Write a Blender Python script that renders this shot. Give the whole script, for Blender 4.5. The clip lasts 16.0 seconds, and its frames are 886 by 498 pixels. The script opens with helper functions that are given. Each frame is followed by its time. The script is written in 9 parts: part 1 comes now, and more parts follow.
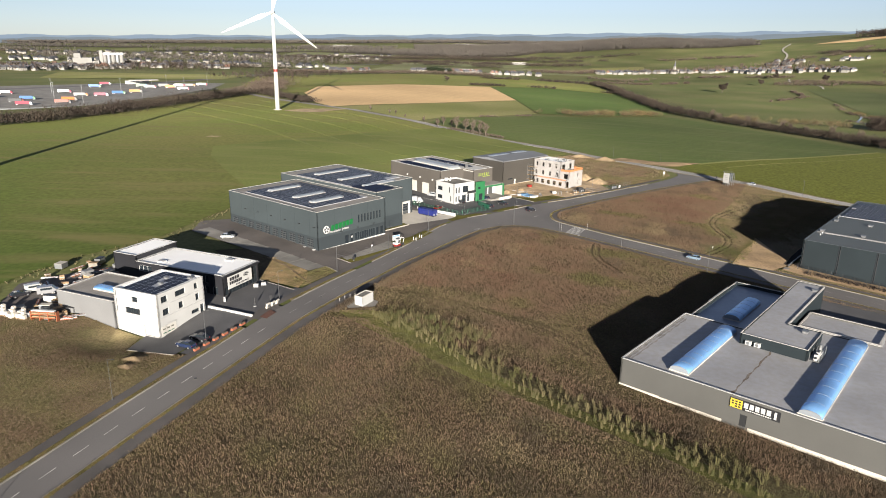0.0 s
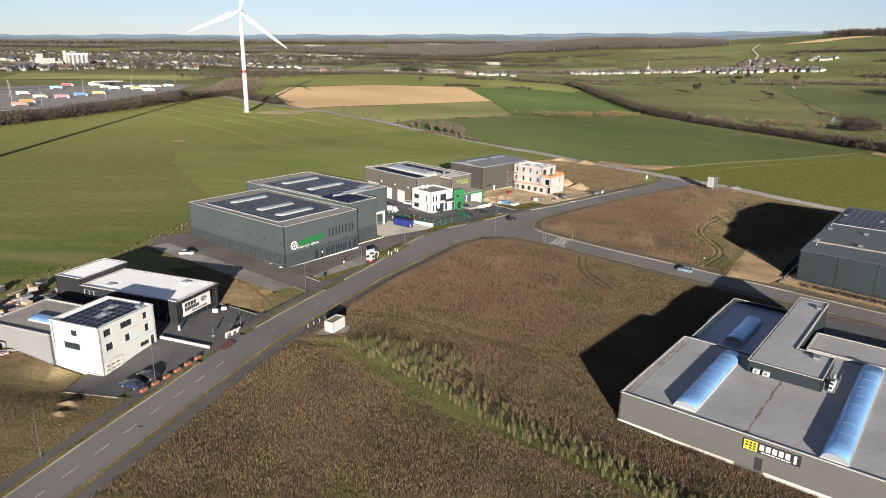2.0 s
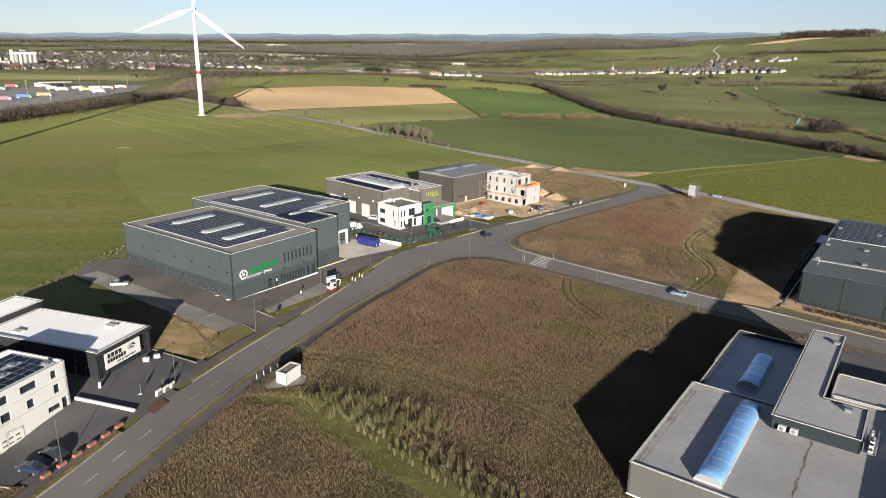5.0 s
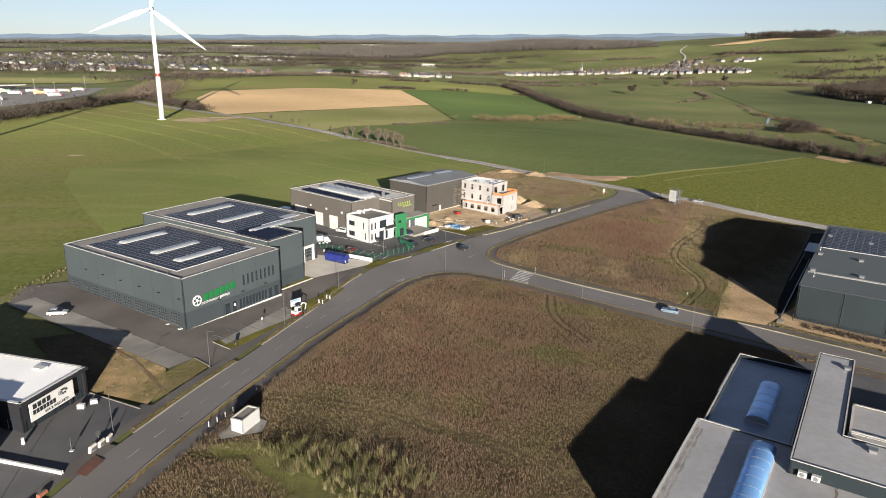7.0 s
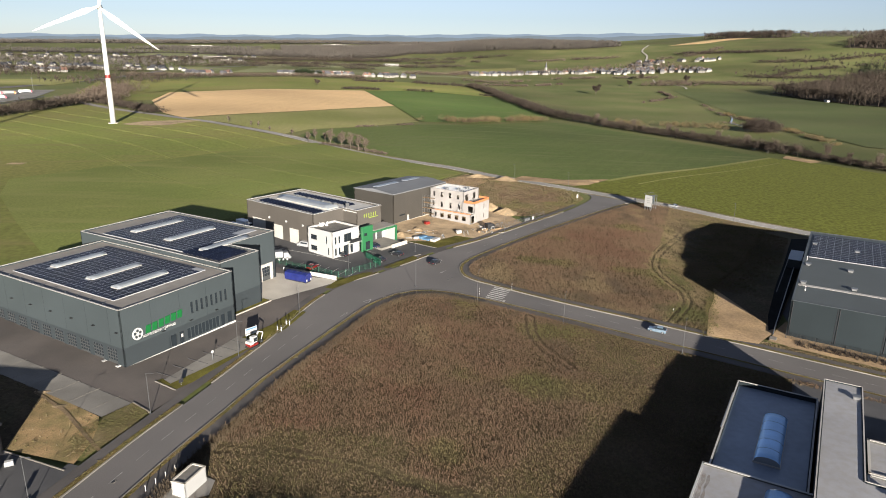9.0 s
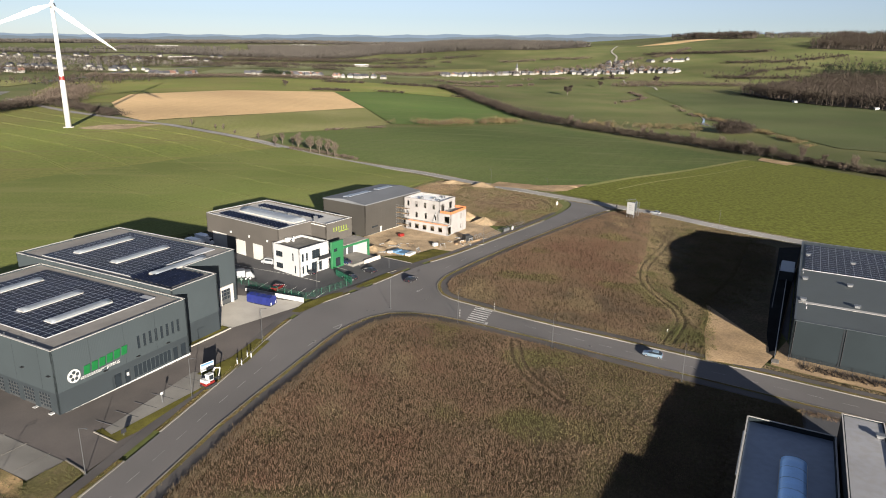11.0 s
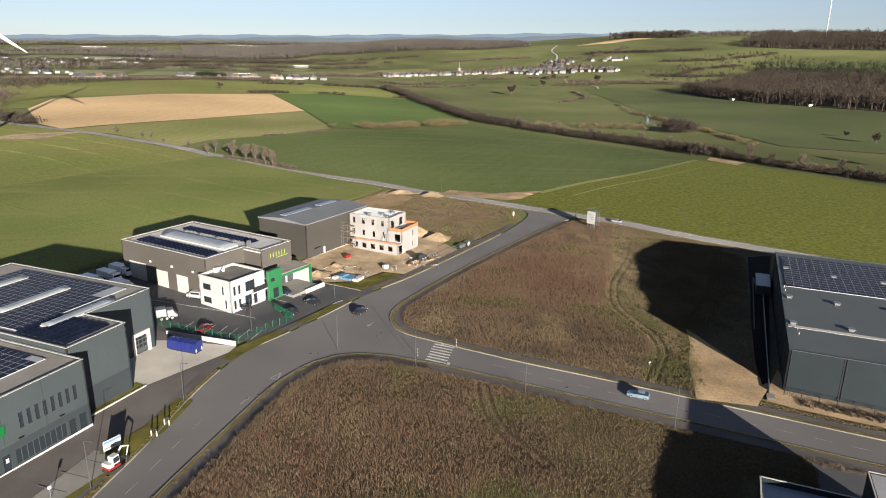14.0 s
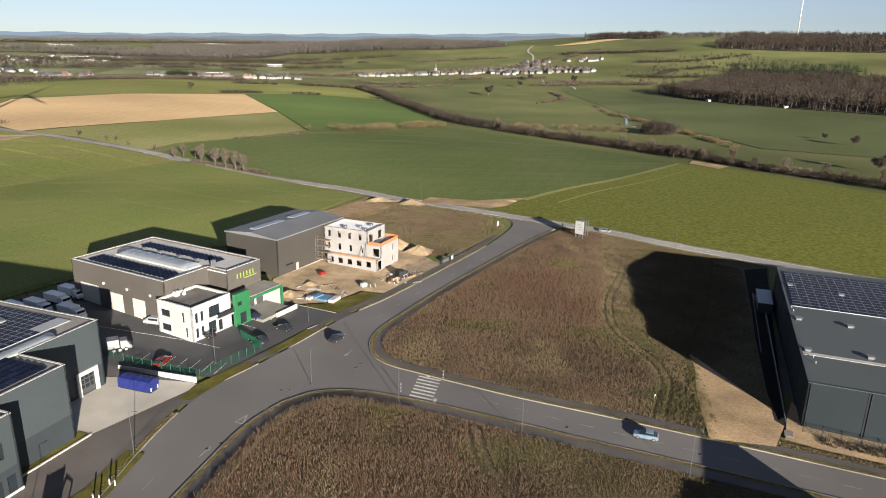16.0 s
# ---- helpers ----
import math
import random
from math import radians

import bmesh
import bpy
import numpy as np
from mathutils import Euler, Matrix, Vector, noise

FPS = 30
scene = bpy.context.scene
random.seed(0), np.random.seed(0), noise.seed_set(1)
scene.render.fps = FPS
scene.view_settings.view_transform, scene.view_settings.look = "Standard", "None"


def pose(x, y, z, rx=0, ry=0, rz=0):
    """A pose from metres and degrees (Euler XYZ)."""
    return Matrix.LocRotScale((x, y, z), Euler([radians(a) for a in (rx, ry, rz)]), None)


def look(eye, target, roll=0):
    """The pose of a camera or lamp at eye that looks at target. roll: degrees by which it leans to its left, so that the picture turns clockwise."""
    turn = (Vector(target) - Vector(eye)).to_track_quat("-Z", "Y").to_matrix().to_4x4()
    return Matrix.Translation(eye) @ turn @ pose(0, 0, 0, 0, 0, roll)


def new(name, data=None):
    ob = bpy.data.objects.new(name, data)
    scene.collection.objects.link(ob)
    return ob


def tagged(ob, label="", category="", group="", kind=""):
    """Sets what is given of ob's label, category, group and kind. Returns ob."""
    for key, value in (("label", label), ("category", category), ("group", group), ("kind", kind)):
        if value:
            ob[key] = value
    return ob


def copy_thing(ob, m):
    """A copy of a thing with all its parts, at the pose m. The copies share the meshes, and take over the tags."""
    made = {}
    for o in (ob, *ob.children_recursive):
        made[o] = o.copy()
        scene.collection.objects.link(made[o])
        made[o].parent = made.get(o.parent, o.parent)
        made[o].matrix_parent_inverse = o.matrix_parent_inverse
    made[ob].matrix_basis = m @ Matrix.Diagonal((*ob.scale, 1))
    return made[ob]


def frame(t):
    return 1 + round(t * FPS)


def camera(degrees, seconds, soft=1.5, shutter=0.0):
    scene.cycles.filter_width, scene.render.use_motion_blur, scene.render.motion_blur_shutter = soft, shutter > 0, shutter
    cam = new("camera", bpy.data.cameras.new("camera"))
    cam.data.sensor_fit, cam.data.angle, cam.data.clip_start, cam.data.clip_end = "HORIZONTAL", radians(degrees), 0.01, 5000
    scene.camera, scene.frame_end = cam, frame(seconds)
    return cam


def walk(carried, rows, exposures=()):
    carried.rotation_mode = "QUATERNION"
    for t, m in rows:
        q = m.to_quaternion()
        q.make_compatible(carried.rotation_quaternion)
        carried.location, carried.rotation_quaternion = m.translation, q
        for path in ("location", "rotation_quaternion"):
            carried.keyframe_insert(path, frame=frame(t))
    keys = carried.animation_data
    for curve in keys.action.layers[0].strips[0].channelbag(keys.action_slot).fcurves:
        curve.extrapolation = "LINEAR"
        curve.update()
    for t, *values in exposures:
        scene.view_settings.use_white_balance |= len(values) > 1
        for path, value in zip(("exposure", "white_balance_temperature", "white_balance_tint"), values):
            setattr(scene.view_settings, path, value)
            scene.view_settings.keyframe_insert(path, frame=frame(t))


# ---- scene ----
cam = camera(66.9, 16.0, 1.0)
PATH = [
    (0, (2.27, 0.275, 60.825), (2.185, 2.188, 60.248), 0.9),
    (0.5, (1.925, 4.025, 60.87), (1.859, 5.939, 60.293), 1.0),
    (1, (1.593, 7.72, 60.915), (1.545, 9.634, 60.339), 1.0),
    (1.5, (1.334, 11.456, 60.971), (1.303, 13.371, 60.395), 0.9),
    (2, (1.069, 15.117, 61.008), (1.056, 17.032, 60.432), 0.9),
    (2.5, (0.831, 18.773, 61.036), (0.834, 20.689, 60.461), 0.9),
    (3, (0.604, 22.554, 61.097), (0.626, 24.47, 60.522), 0.9),
    (3.5, (0.37, 26.209, 61.24), (0.409, 28.125, 60.665), 0.9),
    (4, (0.187, 29.893, 61.363), (0.243, 31.808, 60.787), 1.0),
    (6.5, (-0.23, 48.57, 61.514), (-0.086, 50.481, 60.942), 1.0),
    (7, (-0.178, 52.24, 61.551), (-0.007, 54.149, 60.98), 1.0),
    (7.5, (-0.133, 55.965, 61.583), (0.066, 57.871, 61.013), 1.0),
    (8, (-0.072, 59.777, 61.638), (0.155, 61.681, 61.068), 1.0),
    (8.5, (0.123, 63.499, 61.693), (0.374, 65.4, 61.123), 1.0),
    (9, (0.238, 67.074, 61.812), (0.508, 68.972, 61.242), 1.0),
    (9.2, (0.234, 68.544, 61.834), (0.513, 70.441, 61.265), 1.0),
    (11.5, (1.437, 85.461, 62.317), (1.814, 87.341, 61.749), 1.0),
    (12, (1.709, 89.062, 62.45), (2.115, 90.937, 61.882), 0.9),
    (12.5, (2.122, 92.568, 62.572), (2.554, 94.436, 62.005), 1.0),
    (13, (2.562, 96.167, 62.643), (3.021, 98.029, 62.076), 1.0),
    (13.5, (3.182, 99.919, 62.615), (3.666, 101.775, 62.049), 0.9),
    (14, (3.704, 103.66, 62.593), (4.212, 105.51, 62.027), 0.8),
    (14.5, (4.268, 107.397, 62.657), (4.789, 109.244, 62.092), 0.9),
    (15, (4.971, 111.072, 62.843), (5.508, 112.914, 62.278), 0.9),
    (15.5, (5.461, 114.757, 63.001), (6.017, 116.593, 62.435), 1.0),
    (16, (5.967, 118.556, 63.126), (6.542, 120.386, 62.56), 1.1),
]
walk(cam, [(t, look(eye, target, roll)) for t, eye, target, roll in PATH])

# ---- body ----
from mathutils.geometry import delaunay_2d_cdt

# ---------------------------------------------------------------- light
SUN_EL, SUN_FROM = 10.8, (0.11, -0.99)
world = bpy.data.worlds.new("sky")
scene.world = world
world.use_nodes = True
_n = world.node_tree.nodes
sky = _n.new("ShaderNodeTexSky")
sky.sky_type, sky.sun_disc = "NISHITA", False
sky.sun_elevation, sky.sun_rotation = radians(SUN_EL), math.pi - 0.13
sky.air_density, sky.dust_density, sky.ozone_density = 0.8, 0.1, 3.0
_n["Background"].inputs[1].default_value = 0.0325
_pale = _n.new("ShaderNodeHueSaturation")
_pale.inputs["Saturation"].default_value = 0.6
world.node_tree.links.new(sky.outputs[0], _pale.inputs["Color"])
_cool = _n.new("ShaderNodeMixRGB")
_cool.blend_type = "MULTIPLY"
_cool.inputs[0].default_value = 1.0
_cool.inputs[2].default_value = (0.985, 0.99, 1.09, 1)
world.node_tree.links.new(_pale.outputs[0], _cool.inputs[1])
world.node_tree.links.new(_cool.outputs[0], _n["Background"].inputs[0])
lamp = bpy.data.lights.new("sun", "SUN")
lamp.energy, lamp.angle, lamp.color = 5.0, radians(0.55), (1.0, 0.925, 0.81)
sun = new("sun", lamp)
_d = Vector((SUN_FROM[0], SUN_FROM[1], math.tan(radians(SUN_EL))))
sun.matrix_world = look(tuple(_d * 300), (0, 0, 0))
scene.view_settings.exposure = 1.87


# ---------------------------------------------------------------- materials
def mat(name, color, rough=0.8, metal=0.0, vary=0.15, scale=1.0, big=0.0, bump=0.0, fine=8.0, tint=None, spec=0.5, wave=None, obj=0.0, coat=0.0):
    """A plain surface with variation at two scales. vary: strength; scale: cycles a metre of the coarse noise; fine: multiple of it for
    the grain; tint: a second colour for the coarse patches; wave: (cycles a metre, depth, axis) for ribbed sheet; obj: spread by piece."""
    m = bpy.data.materials.new(name)
    m.use_nodes = True
    nt = m.node_tree
    N, L = nt.nodes, nt.links
    b = N["Principled BSDF"]
    b.inputs["Roughness"].default_value, b.inputs["Metallic"].default_value = rough, metal
    b.inputs["Specular IOR Level"].default_value = spec
    b.inputs["Coat Weight"].default_value = coat
    tc = N.new("ShaderNodeNewGeometry")
    n1, n2 = N.new("ShaderNodeTexNoise"), N.new("ShaderNodeTexNoise")
    n1.inputs["Scale"].default_value, n2.inputs["Scale"].default_value = scale, scale * fine
    n1.inputs["Detail"].default_value, n2.inputs["Detail"].default_value = 5.0, 3.0
    L.new(tc.outputs["Position"], n1.inputs["Vector"])
    L.new(tc.outputs["Position"], n2.inputs["Vector"])
    two = tint or [c * 0.62 for c in color]
    ramp = N.new("ShaderNodeMapRange")
    ramp.inputs[1].default_value, ramp.inputs[2].default_value = 0.38, 0.64
    L.new(n1.outputs["Fac"], ramp.inputs[0])
    mix = N.new("ShaderNodeMixRGB")
    mix.inputs[1].default_value, mix.inputs[2].default_value = (*color, 1), (*two, 1)
    mul = N.new("ShaderNodeMath")
    mul.operation = "MULTIPLY"
    mul.inputs[1].default_value = 1.0 if tint else min(1.0, vary * 2)
    L.new(ramp.outputs[0], mul.inputs[0])
    L.new(mul.outputs[0], mix.inputs[0])
    last = mix
    if big:
        n3 = N.new("ShaderNodeTexNoise")
        n3.inputs["Scale"].default_value = scale * big
        L.new(tc.outputs["Position"], n3.inputs["Vector"])
        m3 = N.new("ShaderNodeMixRGB")
        m3.blend_type = "MULTIPLY"
        m3.inputs[0].default_value = min(0.75, vary * 4)
        r3 = N.new("ShaderNodeMapRange")
        r3.inputs[1].default_value, r3.inputs[2].default_value, r3.inputs[3].default_value, r3.inputs[4].default_value = 0.35, 0.65, 0.62, 1.25
        L.new(n3.outputs["Fac"], r3.inputs[0])
        L.new(last.outputs[0], m3.inputs[1])
        L.new(r3.outputs[0], m3.inputs[2])
        last = m3
    grain = N.new("ShaderNodeMixRGB")
    grain.blend_type = "MULTIPLY"
    grain.inputs[0].default_value = 1.0
    r2 = N.new("ShaderNodeMapRange")
    r2.inputs[1].default_value, r2.inputs[2].default_value = 0.25, 0.75
    r2.inputs[3].default_value, r2.inputs[4].default_value = 1 - vary, 1 + vary
    L.new(n2.outputs["Fac"], r2.inputs[0])
    L.new(last.outputs[0], grain.inputs[1])
    L.new(r2.outputs[0], grain.inputs[2])
    last = grain
    if obj:
        oi = N.new("ShaderNodeObjectInfo")
        ro = N.new("ShaderNodeMapRange")
        ro.inputs[3].default_value, ro.inputs[4].default_value = 1 - obj, 1 + obj
        mo = N.new("ShaderNodeMixRGB")
        mo.blend_type = "MULTIPLY"
        mo.inputs[0].default_value = 1.0
        L.new(oi.outputs["Random"], ro.inputs[0])
        L.new(last.outputs[0], mo.inputs[1])
        L.new(ro.outputs[0], mo.inputs[2])
        last = mo
    L.new(last.outputs[0], b.inputs["Base Color"])
    height = n2.outputs["Fac"]
    if wave:
        w = N.new("ShaderNodeTexWave")
        w.bands_direction = wave[2]
        w.inputs["Scale"].default_value = wave[0] * 0.314
        tco = N.new("ShaderNodeTexCoord")
        L.new(tco.outputs["Object"], w.inputs["Vector"])
        height, bump = w.outputs["Fac"], wave[1]
    if bump:
        bp = N.new("ShaderNodeBump")
        bp.inputs["Strength"].default_value, bp.inputs["Distance"].default_value = min(1.0, bump), 0.05
        L.new(height, bp.inputs["Height"])
        L.new(bp.outputs[0], b.inputs["Normal"])
    return m


def leafy(name, a, b, rough=0.9, scale=0.05, spread=0.4):
    """Grass, twigs and leaves: colour by patch and by blade."""
    m = bpy.data.materials.new(name)
    m.use_nodes = True
    N, L = m.node_tree.nodes, m.node_tree.links
    p = N["Principled BSDF"]
    p.inputs["Roughness"].default_value, p.inputs["Specular IOR Level"].default_value = rough, 0.15
    g = N.new("ShaderNodeNewGeometry")
    n = N.new("ShaderNodeTexNoise")
    n.inputs["Scale"].default_value, n.inputs["Detail"].default_value = scale, 6.0
    L.new(g.outputs["Position"], n.inputs["Vector"])
    r = N.new("ShaderNodeMapRange")
    r.inputs[1].default_value, r.inputs[2].default_value = 0.40, 0.62
    L.new(n.outputs["Fac"], r.inputs[0])
    mx = N.new("ShaderNodeMixRGB")
    mx.inputs[1].default_value, mx.inputs[2].default_value = (*a, 1), (*b, 1)
    L.new(r.outputs[0], mx.inputs[0])
    mu = N.new("ShaderNodeMixRGB")
    mu.blend_type = "MULTIPLY"
    mu.inputs[0].default_value = 1.0
    ri = N.new("ShaderNodeMapRange")
    ri.inputs[3].default_value, ri.inputs[4].default_value = 1 - spread, 1 + spread
    L.new(g.outputs["Random Per Island"], ri.inputs[0])
    L.new(mx.outputs[0], mu.inputs[1])
    L.new(ri.outputs[0], mu.inputs[2])
    L.new(mu.outputs[0], p.inputs["Base Color"])
    return m


def crop(name, a, b, stripe=0.0, angle=0.0, pitch=6.0, scale=0.012, slope=None, bare=None):
    """A sown field: broad patches, fine grain and faint drill lines. slope: (x0, y0, x1, y1, low, high) low and high
    are tints that yellow the crop and paint far haze into it; bare: colour of long thin streaks where the seed has
    failed."""
    m = mat(name, a, 0.95, 0, 0.22, scale, 0.25, 0.18, 60, tint=b, spec=0.1)
    N, L = m.node_tree.nodes, m.node_tree.links
    p = N["Principled BSDF"]
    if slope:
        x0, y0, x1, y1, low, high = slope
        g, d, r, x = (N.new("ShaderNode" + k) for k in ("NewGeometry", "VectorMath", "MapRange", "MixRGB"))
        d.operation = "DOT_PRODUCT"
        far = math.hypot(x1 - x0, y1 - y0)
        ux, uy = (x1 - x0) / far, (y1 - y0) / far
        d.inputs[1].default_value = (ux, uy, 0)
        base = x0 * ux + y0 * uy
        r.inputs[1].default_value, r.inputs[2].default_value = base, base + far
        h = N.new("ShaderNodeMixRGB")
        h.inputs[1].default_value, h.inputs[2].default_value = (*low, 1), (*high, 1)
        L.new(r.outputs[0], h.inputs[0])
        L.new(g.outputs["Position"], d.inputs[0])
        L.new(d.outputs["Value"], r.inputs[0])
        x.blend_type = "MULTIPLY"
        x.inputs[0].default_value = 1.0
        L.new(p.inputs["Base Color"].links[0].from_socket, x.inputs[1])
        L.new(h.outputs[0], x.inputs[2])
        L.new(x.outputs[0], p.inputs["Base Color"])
    if bare:
        g, mp, n, r, x = (N.new("ShaderNode" + k) for k in ("NewGeometry", "Mapping", "TexNoise", "MapRange", "MixRGB"))
        mp.inputs["Rotation"].default_value = (0, 0, radians(angle))
        mp.inputs["Scale"].default_value = (0.014, 0.11, 0.02)
        n.inputs["Scale"].default_value, n.inputs["Detail"].default_value = 1.0, 6.0
        r.inputs[1].default_value, r.inputs[2].default_value, r.inputs[4].default_value = 0.52, 0.70, 0.7
        L.new(g.outputs["Position"], mp.inputs["Vector"])
        L.new(mp.outputs[0], n.inputs["Vector"])
        L.new(n.outputs["Fac"], r.inputs[0])
        L.new(r.outputs[0], x.inputs[0])
        L.new(p.inputs["Base Color"].links[0].from_socket, x.inputs[1])
        x.inputs[2].default_value = (*bare, 1)
        L.new(x.outputs[0], p.inputs["Base Color"])
    if stripe:
        src = p.inputs["Base Color"].links[0].from_socket
        g = N.new("ShaderNodeNewGeometry")
        mp = N.new("ShaderNodeMapping")
        mp.inputs["Rotation"].default_value = (0, 0, radians(angle))
        w = N.new("ShaderNodeTexWave")
        w.inputs["Scale"].default_value, w.inputs["Distortion"].default_value = 0.314 / pitch, 1.2
        w.inputs["Detail"].default_value, w.inputs["Detail Scale"].default_value = 3.0, 0.6
        L.new(g.outputs["Position"], mp.inputs["Vector"])
        L.new(mp.outputs[0], w.inputs["Vector"])
        r = N.new("ShaderNodeMapRange")
        r.inputs[3].default_value, r.inputs[4].default_value = 1 - stripe, 1 + stripe * 0.4
        L.new(w.outputs["Fac"], r.inputs[0])
        x = N.new("ShaderNodeMixRGB")
        x.blend_type = "MULTIPLY"
        x.inputs[0].default_value = 1.0
        L.new(src, x.inputs[1])
        L.new(r.outputs[0], x.inputs[2])
        L.new(x.outputs[0], p.inputs["Base Color"])
    return m


def glassy(name, color, rough=0.05, alpha=1.0):
    m = bpy.data.materials.new(name)
    m.use_nodes = True
    p = m.node_tree.nodes["Principled BSDF"]
    p.inputs["Base Color"].default_value = (*color, 1)
    p.inputs["Roughness"].default_value, p.inputs["Specular IOR Level"].default_value = rough, 0.35
    p.inputs["Transmission Weight"].default_value = 1 - alpha
    return m


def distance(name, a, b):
    """Far hills, the haze of miles of air painted in as a pale blue glow, with broad darker woods."""
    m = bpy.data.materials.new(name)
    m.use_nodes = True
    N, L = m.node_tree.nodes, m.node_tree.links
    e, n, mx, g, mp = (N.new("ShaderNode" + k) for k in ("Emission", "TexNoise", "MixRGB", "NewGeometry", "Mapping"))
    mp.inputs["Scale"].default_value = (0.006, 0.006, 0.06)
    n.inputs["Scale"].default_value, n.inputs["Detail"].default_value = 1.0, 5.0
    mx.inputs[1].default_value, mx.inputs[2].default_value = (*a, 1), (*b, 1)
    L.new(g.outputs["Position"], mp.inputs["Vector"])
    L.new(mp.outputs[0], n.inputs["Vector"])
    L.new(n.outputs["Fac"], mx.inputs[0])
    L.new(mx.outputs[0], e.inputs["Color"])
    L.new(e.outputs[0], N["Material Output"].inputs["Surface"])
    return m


LITTER = mat("leaf_litter", (0.060, 0.046, 0.034), 0.95, 0, 0.3, 0.05, 0.3, 0.4, 10, tint=(0.044, 0.040, 0.026), spec=0.1)
RUSTY = mat("roof_rust", (0.120, 0.078, 0.050), 0.9, 0, 0.3, 1.5, 0.2, 0.1, 6, tint=(0.175, 0.150, 0.130))
GRIME = mat("roof_grime", (0.170, 0.145, 0.125), 0.9, 0, 0.25, 0.9, 0.3, 0.1, 8, tint=(0.225, 0.220, 0.222))
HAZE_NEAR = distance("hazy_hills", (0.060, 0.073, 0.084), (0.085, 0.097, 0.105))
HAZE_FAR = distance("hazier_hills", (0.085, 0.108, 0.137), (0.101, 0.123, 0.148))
# slope pales the wheat towards its far side: haze put into the colour.
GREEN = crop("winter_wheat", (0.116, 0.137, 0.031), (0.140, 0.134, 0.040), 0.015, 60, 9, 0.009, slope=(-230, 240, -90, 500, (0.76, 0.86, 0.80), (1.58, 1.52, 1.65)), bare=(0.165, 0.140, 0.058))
GREEN_D = crop("dark_wheat", (0.088, 0.116, 0.033), (0.102, 0.120, 0.039), 0.03, 35, 10, bare=(0.125, 0.128, 0.055))
GREEN_L = crop("young_rape", (0.121, 0.126, 0.023), (0.110, 0.118, 0.022), 0.0, 20, 8, 2.5)
GREEN_T = crop("thick_wheat", (0.148, 0.172, 0.046), (0.166, 0.178, 0.053), 0.02, 52, 9, 0.02, bare=(0.175, 0.170, 0.062))
GREEN_V = crop("lush_wheat", (0.098, 0.150, 0.036), (0.110, 0.150, 0.040), 0.04, 35, 10, bare=(0.135, 0.150, 0.055))
MEADOW_L = crop("pale_meadow", (0.165, 0.180, 0.085), (0.200, 0.195, 0.105))
TRAM = mat("wheel_line", (0.136, 0.138, 0.046), 0.95, 0, 0.3, 0.2, 0.3, 0.3, 12, tint=(0.118, 0.132, 0.036), spec=0.1)
MEADOW = crop("meadow", (0.108, 0.124, 0.042), (0.138, 0.134, 0.056))
PASTURE = crop("pasture", (0.089, 0.108, 0.039), (0.102, 0.112, 0.046))
STUBBLE = crop("stubble", (0.205, 0.208, 0.068), (0.250, 0.230, 0.095), 0.10, -50, 6)
PLOUGH = crop("bare_loam", (0.640, 0.440, 0.232), (0.580, 0.395, 0.208), 0.025, 10, 12)
ROUGH = mat("rough_grass_soil", (0.086, 0.064, 0.040), 0.95, 0, 0.35, 0.12, 0.4, 0.6, 14, tint=(0.066, 0.056, 0.030), spec=0.1)
VERGE = mat("verge_grass", (0.097, 0.084, 0.027), 0.95, 0, 0.35, 0.35, 0.3, 0.6, 12, tint=(0.137, 0.092, 0.041), spec=0.1)
LAWN = mat("lawn", (0.106, 0.095, 0.022), 0.95, 0, 0.3, 0.5, 0.3, 0.5, 10, tint=(0.083, 0.074, 0.019), spec=0.1)
SOIL = mat("bare_soil", (0.360, 0.250, 0.142), 0.95, 0, 0.25, 0.15, 0.4, 0.7, 14, tint=(0.270, 0.190, 0.115), spec=0.1)
SOIL_G = mat("grassy_soil", (0.300, 0.205, 0.105), 0.95, 0, 0.25, 0.3, 0.4, 0.7, 14, tint=(0.190, 0.150, 0.070), spec=0.1)
ROUGH_L = mat("dry_grass_soil", (0.165, 0.128, 0.070), 0.95, 0, 0.35, 0.15, 0.4, 0.6, 14, tint=(0.110, 0.098, 0.046), spec=0.1)
EARTH = mat("dug_earth", (0.180, 0.130, 0.079), 0.95, 0, 0.3, 0.5, 0.3, 0.7, 8, spec=0.1)
SAND = mat("site_sand", (0.400, 0.295, 0.185), 0.95, 0, 0.25, 0.3, 0.3, 0.7, 10, tint=(0.300, 0.225, 0.145), spec=0.1)
STRIP = mat("strip_grass", (0.098, 0.104, 0.030), 0.95, 0, 0.35, 0.5, 0.3, 0.5, 10, tint=(0.085, 0.082, 0.032), spec=0.1)
ASPHALT = mat("asphalt", (0.123, 0.113, 0.109), 0.85, 0, 0.10, 0.10, 0.3, 0.15, 90, tint=(0.115, 0.107, 0.103), spec=0.3)
ASPHALT_D = mat("dark_asphalt", (0.057, 0.056, 0.058), 0.8, 0, 0.12, 0.15, 0.3, 0.15, 60, tint=(0.071, 0.069, 0.071), spec=0.35)
ASPHALT_L = mat("pale_asphalt", (0.262, 0.247, 0.230), 0.9, 0, 0.10, 0.08, 0.3, 0.15, 90, tint=(0.225, 0.212, 0.198), spec=0.25)
PAINT_WORN = mat("worn_road_paint", (0.255, 0.245, 0.235), 0.8, 0, 0.25, 1.5, 0.2, 0.1, 8, tint=(0.17, 0.165, 0.16))
DUST = mat("dusty_verge", (0.230, 0.190, 0.125), 0.95, 0, 0.3, 0.3, 0.3, 0.5, 12, tint=(0.150, 0.138, 0.070), spec=0.1)
FOOTWAY = mat("footway_asphalt", (0.080, 0.072, 0.068), 0.9, 0, 0.12, 0.3, 0.3, 0.15, 40, spec=0.3)
